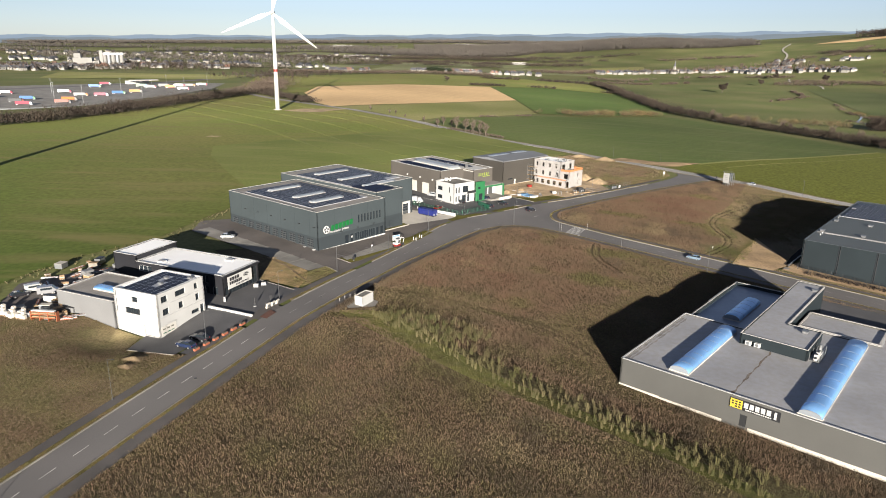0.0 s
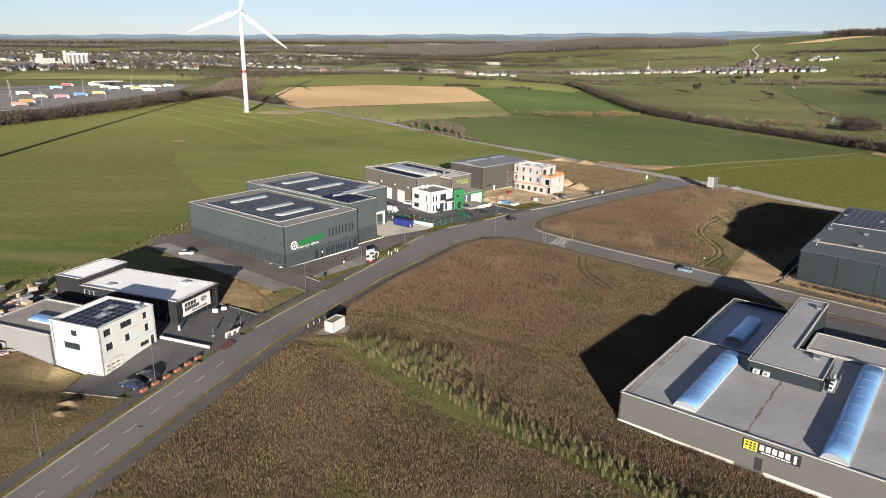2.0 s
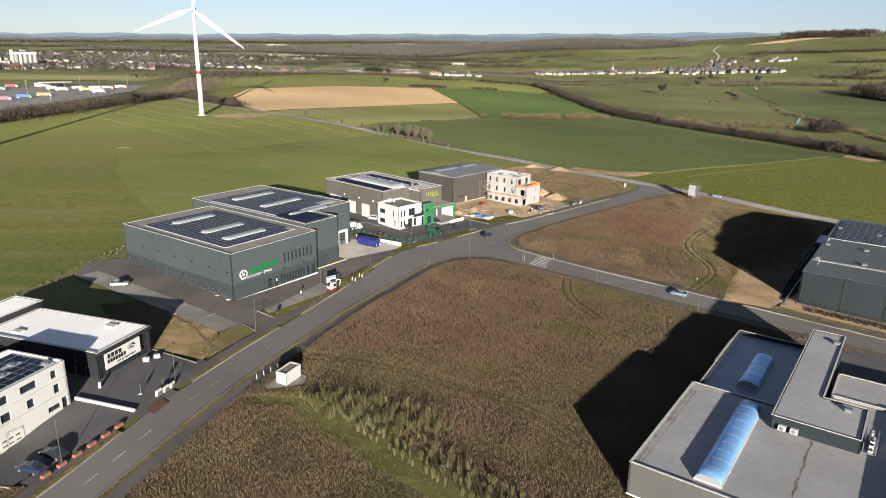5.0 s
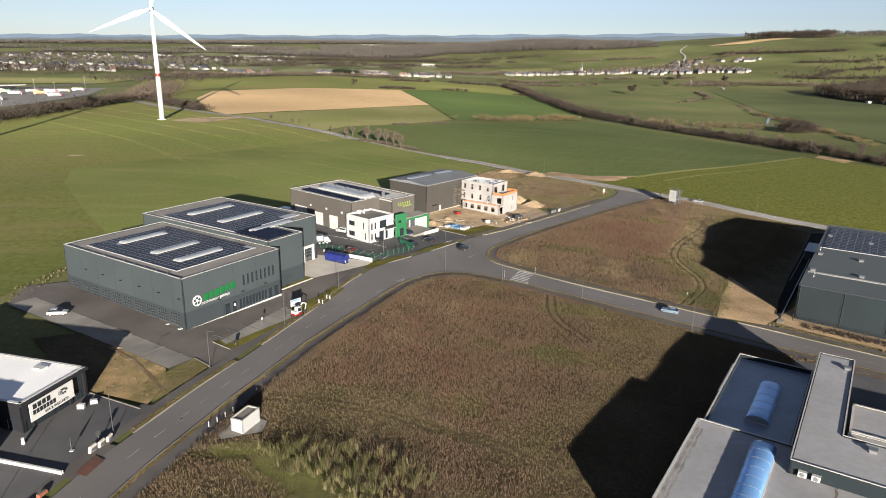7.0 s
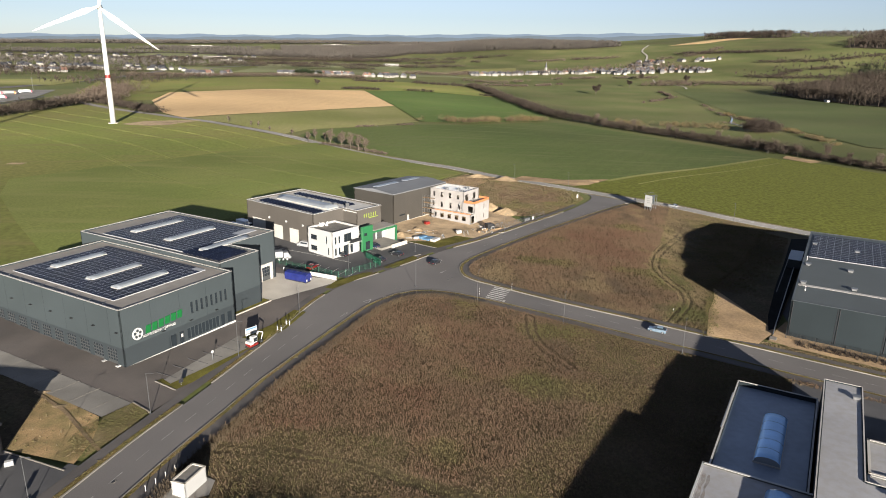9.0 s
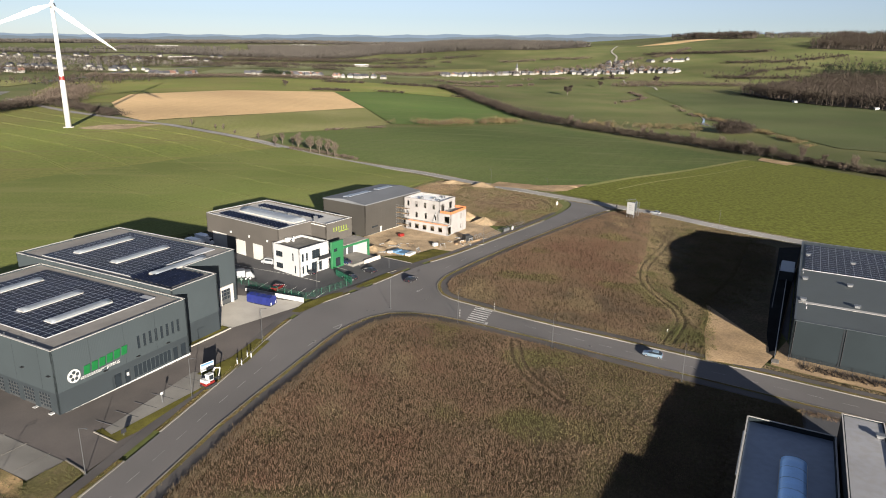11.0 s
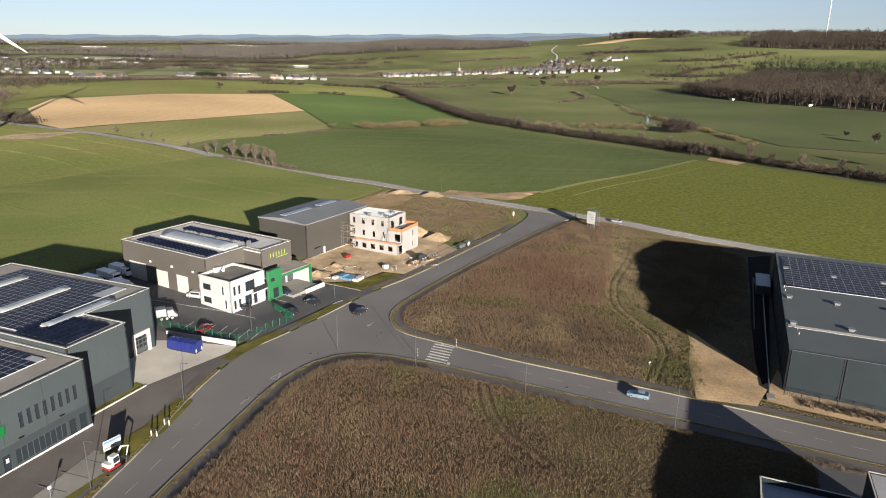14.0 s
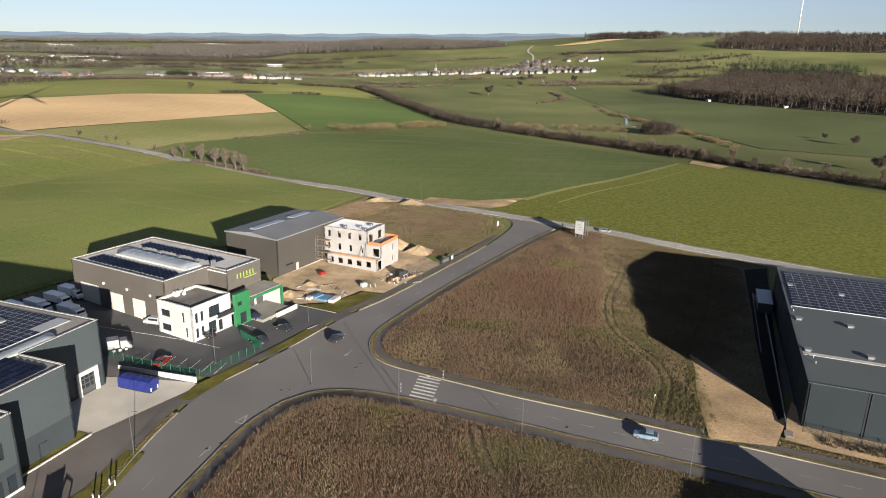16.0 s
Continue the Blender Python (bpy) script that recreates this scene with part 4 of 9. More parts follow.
# Soil ends at the showroom's shadow; the darker ground beyond paints that shade in.
sheet("rough_plot", [(-54.2, 167), (-58, 170), (-75, 190), (-66, 193.5), (-55.6, 185.6)], ROUGH, 0.13, 3, "rough ground between two yards, showroom's shade put into its dark colour", "plot")
sheet("soil_patch", [(-42.5, 162.5), (-54.2, 167), (-55.6, 185.6), (-43.5, 176.4), (-41.8, 171)], SOIL_G, 0.14, 3, "bare brown earth between two yards", "soil patch")
# Flat strip of darker earth stands in for the shade inside a ditch.
sheet("ditch", [(-57.6, 185.4), (-50, 178.2), (-43, 169.2), (-40.2, 165.8), (-39.8, 166.2), (-42.6, 169.7), (-49.6, 178.8), (-57.2, 185.9)], EARTH, 0.22, 3, "flat dark strip for a ditch in bare earth, its shade put into colour", "ditch")
sheet("apron", [(-31.5, 239.5), (-21.4, 252.6), (-17, 251.6), (-4.6, 246.6), (-3.8, 245.0), (-20.4, 231.2), (-23, 232.6)], CONCRETE, 0.19, 3, "pale concrete loading apron", "apron")
sheet("forecourt", [(-19, 256), (-9, 250.5), (-1.5, 248.5), (5, 254.5), (14, 263.5), (22.5, 272), (28, 277.2), (20, 284), (14, 290), (10, 292), (-40, 306), (-50, 300), (-38, 272)], ASPHALT_D, 0.14, 5, "dark asphalt yard with marked parking bays", "forecourt")
sheet("lawn", [(-7.1, 240.4), (-4.4, 245.6), (-2.7, 247.1), (2.8, 252.0), (6.3, 253.7), (5.2, 250.9), (-1.9, 243.0), (-5.0, 239.6)], LAWN, 0.22, 2.5, "lawn strip by the gate", "lawn")
sheet("lawn", [(9.5, 257.5), (10.5, 256.4), (21, 266.8), (19.6, 268.6)], LAWN, 0.22, 2.5, "lawn strip beside parking bays", "lawn")
sheet("lawn", [(18, 284.5), (28.5, 278), (42, 288.2), (38, 292), (27, 284.5)], LAWN, 0.16, 3, "lawn at the edge of a building site", "lawn")
sheet("building_site", [(13, 291), (19, 285.5), (28, 285.5), (37, 292.5), (43, 289.5), (58, 303), (66, 312), (63, 322), (57, 330), (30, 326), (14, 306)], SAND, 0.12, 4, "churned sandy ground of a building site", "building site")
for k in range(9):
    a = Vector((-43.6, 177)).lerp(Vector((-84, 206)), (k + 0.5) / 9)
    d = Vector((3.6, 4.7))
    sweep("bay_line", [a, a + d], 0.10, 0.01, KERB, 0.18, "painted bay line", "road marking")
for k in range(6):
    a = Vector((-35, 188.7)).lerp(Vector((-21, 206.7)), (k + 0.5) / 6)
    sweep("bay_line", [a, a + Vector((-4.4, 2.6))], 0.12, 0.01, ASPHALT_D, 0.185, "dark joint between bays", "road marking")
for k in range(7):
    a = Vector((-16.5, 257.5)).lerp(Vector((-1.0, 249.6)), k / 6)
    sweep("bay_line", [a, a + Vector((2.4, 4.6))], 0.12, 0.01, PAINT, 0.15, "painted bay line", "road marking")
for a, b in (((-33, 283), (-8, 268)), ((-8, 268), (0, 262)), ((2, 277.5), (8, 271.5)), ((6, 282), (12, 276)), ((10, 286), (16, 280))):
    sweep("bay_line", [Vector(a), Vector(b)], 0.12, 0.01, PAINT, 0.15, "painted bay line", "road marking")
for a, b in (((-57.6, 121.8), (-69, 124.8)), ((-43.2, 160.8), (-56, 167.4)), ((-37.5, 189), (-33, 185.4)), ((-35.4, 177.5), (-39.2, 181)), ((28, 277.4), (18.5, 285)), ((19.6, 268.6), (22.2, 270.6))):
    sweep("kerb", [Vector(a), Vector(b)], 0.22, 0.16, KERB, 0.12, "pale concrete edging of a yard")
sweep("low_wall", [Vector((-59.6, 145.6)), Vector((-48.0, 142.1))], 0.34, 0.62, SIGN_W, 0.12, "low white retaining wall across the forecourt")

# give-way triangle, covers and faint repairs on the road
GIVE = Vector((4.0, 230.6))
for a, b in ((0, 1), (1, 2), (2, 0)):
    c = [Vector((0, 1.9)), Vector((-0.8, -0.9)), Vector((0.8, -0.9))]
    m = Matrix.Rotation(radians(-32), 2)
    p, q = GIVE + m @ c[a], GIVE + m @ c[b]
    n = (q - p).normalized()
    n = Vector((n.y, -n.x)) * 0.12
    flat_mark([tuple(p - n), tuple(p + n), tuple(q + n), tuple(q - n)], road, name="give_way_line", material=PAINT_WORN)
for x, y in ((-1.7, 222.9), (0.5, 224.0), (11.6, 240.3), (13.2, 240.1), (27.4, 246.9), (28.8, 248.6), (-35.5, 158), (-49.5, 113), (52, 283), (70, 300), (61, 215.6), (80, 202.5)):
    T = thing("manhole_cover", "round iron manhole cover set in the asphalt", "manhole cover", pose(x, y, ground(x, y) + 0.052), "manhole covers")
    part("rim", tube((0, 0, -0.05), (0, 0, 0.008), 0.46, n=16), KERB, T)
    part("lid", tube((0, 0, -0.05), (0, 0, 0.016), 0.33, n=16), DARKM, T)
strip([p for p in MAIN_L if 121 < p.y < 162], -4.9, -3.1, "forecourt", ASPHALT_D, "dark asphalt edge of the forecourt beside the footway", "forecourt", 0.19)


def tramlines(field, first, step, count, label):
    """Pairs of wheel lines left in the crop, side by side with the country road."""
    for k in range(count):
        for g in (-0.95, 0.95):
            run = []
            for p in offset(REGION, first + step * k + g) + [None]:
                if p is not None and inside(field, p.x, p.y):
                    run.append(p)
                elif run:
                    if len(run) > 3:
                        sweep("tramline", run, 0.32, 0.012, TRAM, 0.16, label, "wheel line")
                    run = []


tramlines(FIELD_W, 24, 27, 5, "faint wheel line through the winter wheat")
sheet("lawn", [(-30.2, 222), (-22.5, 232.8), (-20.9, 231.7), (-28.5, 220.9)], LAWN, 0.24, 2.5, "strip of rough lawn at the foot of the workshop", "lawn")
sweep("kerb", [Vector((-29.0, 219.9)), Vector((-20.4, 231.2))], 0.3, 0.22, CONCRETE, 0.14, "low pale concrete edging of the rough lawn")
sheet("soil_patch", [(-170.4, 426.3), (-162.4, 425.8), (-161.4, 430.8), (-169.4, 431.3)], SAND, 0.12, 3, "small bare spot in the winter wheat", "soil patch")

# ---------------------------------------------------------------- buildings
def building(name, label, x, y, z, angle, category="building"):
    return thing(name, label, category, pose(x, y, z, 0, 0, angle))


def flat_roof(parent, pts, z, material, parapet=0.35, cope=0.32, cope_mat=None, name="roof"):
    """Roof deck inside a parapet, and the coping on its walls. pts run counterclockwise."""
    me = bmesh.new()
    n = len(pts)
    low = [me.verts.new((*p, z - parapet - 0.25)) for p in pts]
    top = [me.verts.new((*p, z - parapet)) for p in pts]
    me.faces.new(top)
    me.faces.new(low[::-1])
    for i in range(n):
        me.faces.new((low[i], low[(i + 1) % n], top[(i + 1) % n], top[i]))
    # draw in by a hair so that deck and walls do not share a plane
    c = Vector((sum(p[0] for p in pts) / n, sum(p[1] for p in pts) / n))
    for v in (*low, *top):
        v.co.x += 0.1 if v.co.x < c.x else -0.1
        v.co.y += 0.1 if v.co.y < c.y else -0.1
    roof = part(name, me, material, parent)
    for a, b in zip(pts, pts[1:] + pts[:1]):
        length = math.dist(a, b)
        part("coping", wall_box(a, b, -0.03, length + 0.03, z - 0.02, z + 0.07, -cope, 0.05), cope_mat or COPING, roof)
    return roof


def shell(parent, pts, z0, z1, material, holes=None, th=0.3, name="wall"):
    """Outer walls along a counterclockwise outline; holes: {side: [(a, b, low, high), ...]}."""
    out = []
    for i, (a, b) in enumerate(zip(pts, pts[1:] + pts[:1])):
        out.append(part(name, wall(a, b, z0, z1, th, (holes or {}).get(i, ())), material, parent))
    return out


def vault(x0, x1, y0, y1, z, rise, axis="x", n=8, m=10):
    """A barrel skylight with its end caps; ribs every other bay are raised a little."""
    bm = bmesh.new()
    rows = []
    for i in range(m + 1):
        row = []
        for k in range(n + 1):
            s, a = i / m, math.pi * k / n
            c, h = 0.5 - 0.5 * math.cos(a), math.sin(a) ** 0.8 * rise
            if axis == "x":
                row.append(bm.verts.new((x0 + (x1 - x0) * s, y0 + (y1 - y0) * c, z + h)))
            else:
                row.append(bm.verts.new((x0 + (x1 - x0) * c, y0 + (y1 - y0) * s, z + h)))
        rows.append(row)
    for a, b in zip(rows, rows[1:]):
        for k in range(n):
            bm.faces.new((a[k], a[k + 1], b[k + 1], b[k]))
    for row in (rows[0], rows[-1]):
        bm.faces.new(row)
    return bm


def crisp(ob):
    """Flat end caps on a smooth vault."""
    for f in ob.data.polygons:
        f.use_smooth = len(f.vertices) <= 4
    return ob


def skylight(parent, x0, x1, y0, y1, z, rise, material, axis="x", ribs=8, label=""):
    sky_ob = crisp(part("skylight", vault(x0, x1, y0, y1, z + 0.25, rise, axis), material, parent, label, smooth=True))
    part("upstand", box(x0 - 0.12, x1 + 0.12, y0 - 0.12, y1 + 0.12, z - 0.05, z + 0.27), COPING, sky_ob)
    for k in range(ribs + 1):
        s = k / ribs
        if axis == "x":
            c = x0 + (x1 - x0) * s
            bm = vault(c - 0.02, c + 0.02, y0 - 0.02, y1 + 0.02, z + 0.25, rise + 0.03, axis, 8, 1)
        else:
            c = y0 + (y1 - y0) * s
            bm = vault(x0 - 0.02, x1 + 0.02, c - 0.02, c + 0.02, z + 0.25, rise + 0.03, axis, 8, 1)
        part("rib", bm, DOME_W, sky_ob)
    return sky_ob


def panel_rows(parent, x0, x1, y0, y1, z, nx, ny, skip=(), tilt=8.0, gap=0.13, gapx=0.0):
    """Solar panels in a grid. skip: rectangles (x0, x1, y0, y1) left free."""
    dx, dy = (x1 - x0) / nx, (y1 - y0) / ny
    rise = math.tan(radians(tilt)) * dy

    def slab(bm, a, b, c, d, lo, hi):
        vs = [bm.verts.new(p) for p in ((a, c, z + lo), (b, c, z + lo), (b, d, z + hi), (a, d, z + hi))]
        us = [bm.verts.new((v.co.x, v.co.y, v.co.z + 0.05)) for v in vs]
        bm.faces.new(us)
        bm.faces.new(vs[::-1])
        for i in range(4):
            bm.faces.new((vs[i], vs[(i + 1) % 4], us[(i + 1) % 4], us[i]))

    cells = []
    for i in range(nx):
        for j in range(ny):
            cx, cy = x0 + (i + 0.5) * dx, y0 + (j + 0.5) * dy
            if not any(a <= cx <= b and c <= cy <= d for a, b, c, d in skip):
                cells.append((cx, cy))
    bm = bmesh.new()
    slab(bm, -dx / 2 + (gapx or gap) / 2, dx / 2 - (gapx or gap) / 2, -dy / 2 + gap, dy / 2 - gap, 0.12, 0.12 + rise)
    bm.verts.ensure_lookup_table()
    me = mesh_of("solar_panel", bm)
    me.materials.append(SOLAR)
    for cx, cy in cells:
        ob = new("solar_panel", me)
        ob.parent = parent
        ob.location = (cx, cy, 0)


def roof_hood(parent, x, y, z, s=0.9):
    hood = part("vent_hood", box(x - s / 2, x + s / 2, y - s / 2, y + s / 2, z, z + 0.35, 0.03), ALU, parent)
    part("vent_cap", box(x - s * 0.65, x + s * 0.65, y - s * 0.65, y + s * 0.65, z + 0.42, z + 0.6, 0.04), GALV, hood)
    part("vent_leg", box(x - 0.08, x + 0.08, y - 0.08, y + 0.08, z + 0.34, z + 0.44), DARKM, hood)


def words(text, parent, m, size, material, name="lettering"):
    cu = bpy.data.curves.new(name, "FONT")
    cu.body, cu.size, cu.extrude, cu.align_x = text, size, 0.02, "LEFT"
    cu.materials.append(material)
    ob = new(name, cu)
    ob.parent = parent
    ob.matrix_local = m
    return ob


def on_wall(p, q, a, z, out):
    """A pose on the wall from p to q, text running along it, facing out."""
    d = (Vector(q) - Vector(p)).normalized()
    o = along(p, q, a, out, z)
    x, y, n = Vector((d.x, d.y, 0)), Vector((0, 0, 1)), Vector((d.y, -d.x, 0))
    return Matrix(((x.x, y.x, n.x, o.x), (x.y, y.y, n.y, o.y), (x.z, y.z, n.z, o.z), (0, 0, 0, 1)))


def bars_on(parent, p, q, a, b, z0, z1, count, material, out=0.05, name="sign_bar", fill=0.72):
    """Plain upright bars in place of letters."""
    w = (b - a) / count
    for k in range(count):
        s = a + k * w
        part(name, wall_box(p, q, s, s + w * fill, z0, z1, out, out + 0.06), material, parent)


# -- tyre workshop: two joined halls
def workshop():
    B = building("workshop", "slate-blue metal-clad tyre workshop with solar roof", -44.7, 195.1, 0.1, 52.5)
    B.scale = (0.957, 0.978, 1.0)
    front = [(0, 0), (30.2, 0), (30.2, 48), (0, 48)]
    z = 12.3
    # row of gates on the yard side
    gates = [(2.2 + k * 4.55, 5.4 + k * 4.55, 0.15, 3.6) for k in range(10)]
    slots = [(17.5 + k * 1.42, 18.25 + k * 1.42, 6.0, 8.6) for k in range(8)]
    shop = [(11.6, 13.2, 0.1, 2.9), (13.9, 15.2, 0.1, 2.9), (16.0, 25.4, 0.35, 3.0), (25.9, 27.2, 0.1, 2.9), (27.9, 29.4, 0.35, 3.0)]
    side0 = [(48 - h[1], 48 - h[0], h[2], h[3]) for h in gates]
    # sides: 0 front (faces the road), 1 to the back hall, 2 back, 3 yard
    p, q = front[0], front[1]
    part("wall", wall(p, q, 4.2, z, 0.3, slots), CLAD, B)
    part("wall", wall(p, q, -1.5, 4.2, 0.28, shop), CLAD_LOW, B)
    part("wall", wall(front[1], front[2], -1.5, z, 0.3), CLAD, B)
    part("wall", wall(front[2], front[3], -1.5, z, 0.3), CLAD, B)
    a, b = front[3], front[0]
    part("wall", wall(a, b, 4.2, z, 0.3), CLAD, B)
    part("wall", wall(a, b, -1.5, 4.2, 0.3, side0), CLAD_LOW, B)
    for h in slots:
        window(B, p, q, h, 0, 1, fw=0.05)
    window(B, p, q, shop[2], 8, 0, deep=0.1, frame_mat=CLAD, fw=0.12)
    for h in (shop[0], shop[1], shop[3], shop[4]):
        window(B, p, q, h, 0, 0, name="door" if h[2] < 0.5 else "window")
    part("notice", wall_box(p, q, 14.3, 14.8, 1.6, 2.3, 0.0, 0.03), SIGN_W, B)
    for h in side0:
        shed_door(B, a, b, h, 5, DOOR_G, panes=4)
        part("bollard", wall_box(a, b, h[1] + 0.3, h[1] + 1.0, 0.0, 0.5, 0.1, 0.9), SIGN_W, B)
    for s, e in ((p, q), (a, b)):
        length = math.dist(s, e)
        part("plinth", wall_box(s, e, 0, length, -1.4, 0.22 if s == p else 0.04, 0.02, 0.1), SIGN_W if s == p else KERB, B)
        k = 7.2
        while k < length - 2:
            part("panel_joint", wall_box(s, e, k - 0.04, k + 0.04, 4.25, z - 0.05, 0.0, 0.025), CLAD_LOW, B)
            part("downlight", wall_box(s, e, k + 2.2, k + 2.9, 7.4 if s == a else 4.6, 7.5 if s == a else 4.7, 0.02, 0.5), DARKM, B)
            k += 7.4
    flat_roof(B, front, z, MEMBRANE)
    panel_rows(B, 3.4, 28.0, 6.2, 42.8, z - 0.32, 15, 23, skip=((9.0, 23.6, 36.2, 38.4), (8.4, 22.6, 21.4, 23.6), (7.8, 22.0, 11.4, 13.8), (26.0, 29, 6, 9)), tilt=0, gap=0.075, gapx=0.13)
    part("mounting_frame", box(3.45, 27.95, 6.25, 42.75, z - 0.33, z - 0.156), RAIL, B, "mounting rails between the panels")
    for x0, x1, y in ((9.8, 23.0, 37.3), (9.0, 22.0, 22.5), (8.2, 21.5, 12.6)):
        skylight(B, x0, x1, y - 1.1, y + 1.1, z - 0.3, 0.45, DOME_W, "x", 7)
    # back hall, a little higher, with a step in its plan
    z2 = 13.3
    step = [(30.5, 4.2), (43.6, 4.2), (43.6, 14.6), (60.4, 14.6), (60.4, 58), (30.5, 58)]
    for i, (s, e) in enumerate(zip(step, step[1:] + step[:1])):
        length = math.dist(s, e)
        hole = {1: [(6.4, 9.4, 0.1, 3.9)], 2: [(11.0, 14.4, 0.1, 4.0)]}.get(i, [])
        part("wall", wall(s, e, 4.4, z2, 0.3), CLAD, B)
        part("wall", wall(s, e, -1.5, 4.4, 0.3, hole), CLAD_LOW, B)
        for h in hole:
            shed_door(B, s, e, h, 4, DOOR_G, panes=3)
    s, e = step[2], step[3]
    for a0, a1, b0, b1 in ((10.2, 11.0, 0.0, 4.8), (14.4, 15.2, 0.0, 4.8), (11.0, 14.4, 4.0, 4.8)):
        part("door_surround", wall_box(s, e, a0, a1, b0, b1, 0.02, 0.35), COPING, B)
    flat_roof(B, step, z2, MEMBRANE)
    panel_rows(B, 32.8, 58.6, 19.4, 51.5, z2 - 0.32, 16, 20, skip=((37.6, 55.0, 44.6, 46.9), (37.0, 53.9, 30.1, 32.4), (52.0, 59, 18, 23)), tilt=0, gap=0.075, gapx=0.13)
    part("mounting_frame", box(32.85, 58.55, 19.45, 51.45, z2 - 0.33, z2 - 0.156), RAIL, B, "mounting rails between the panels")
    panel_rows(B, 32.0, 41.8, 6.0, 19.0, z2 - 0.32, 6, 8, skip=((35.4, 45, 15.3, 17.6),))
    for x0, x1, y in ((38.2, 54.4, 45.7), (37.5, 53.3, 31.2), (36.2, 51.5, 16.4)):
        skylight(B, x0, x1, y - 1.1, y + 1.1, z2 - 0.3, 0.45, DOME_W, "x", 7)
    for k in range(10):
        part("anchor_post", box(0.8, 0.95, 6 + k * 4.2, 6.15 + k * 4.2, z - 0.2, z + 0.12), GALV, B)
    # sign: wheel disc and plain bars, and the readable word
    tyre = part("sign_wheel", tube(along(p, q, 3.6, 0.02, 6.2), along(p, q, 3.6, 0.14, 6.2), 1.25, n=28), SIGN_W, B)
    for k in range(5):
        t = k * 1.2566 + 0.3
        c = along(p, q, 3.6 + 0.66 * math.cos(t), 0.0, 6.2 + 0.66 * math.sin(t))
        o = along(p, q, 3.6 + 0.66 * math.cos(t), 0.17, 6.2 + 0.66 * math.sin(t))
        part("wheel_hole", tube(c, o, 0.33, n=12), CLAD_LOW, tyre)
    for k in range(6):
        s0 = 5.5 + k * 1.62
        rise = 0.12 * k
        bm = bmesh.new()
        vs = [bm.verts.new(along(p, q, s0 + a + 0.25 * (b > 0), o, 5.6 + rise + b)) for a in (0, 1.2) for b in (0, 1.65) for o in (0.03, 0.16)]
        for f in ((0, 1, 3, 2), (4, 6, 7, 5), (0, 4, 5, 1), (2, 3, 7, 6), (0, 2, 6, 4), (1, 5, 7, 3)):
            bm.faces.new([vs[i] for i in f])
        part("sign_bar", bm, SIGN_G, B, "green slanted sign block")
    words("pneus", B, on_wall(p, q, 10.2, 5.0, 0.06), 1.25, SIGN_W)
    for k in range(3):
        part("sign_stripe", wall_box(p, q, 4.8, 10.0 - k * 0.4, 5.35 - k * 0.2, 5.42 - k * 0.2, 0.03, 0.08), SIGN_W, B)


workshop()


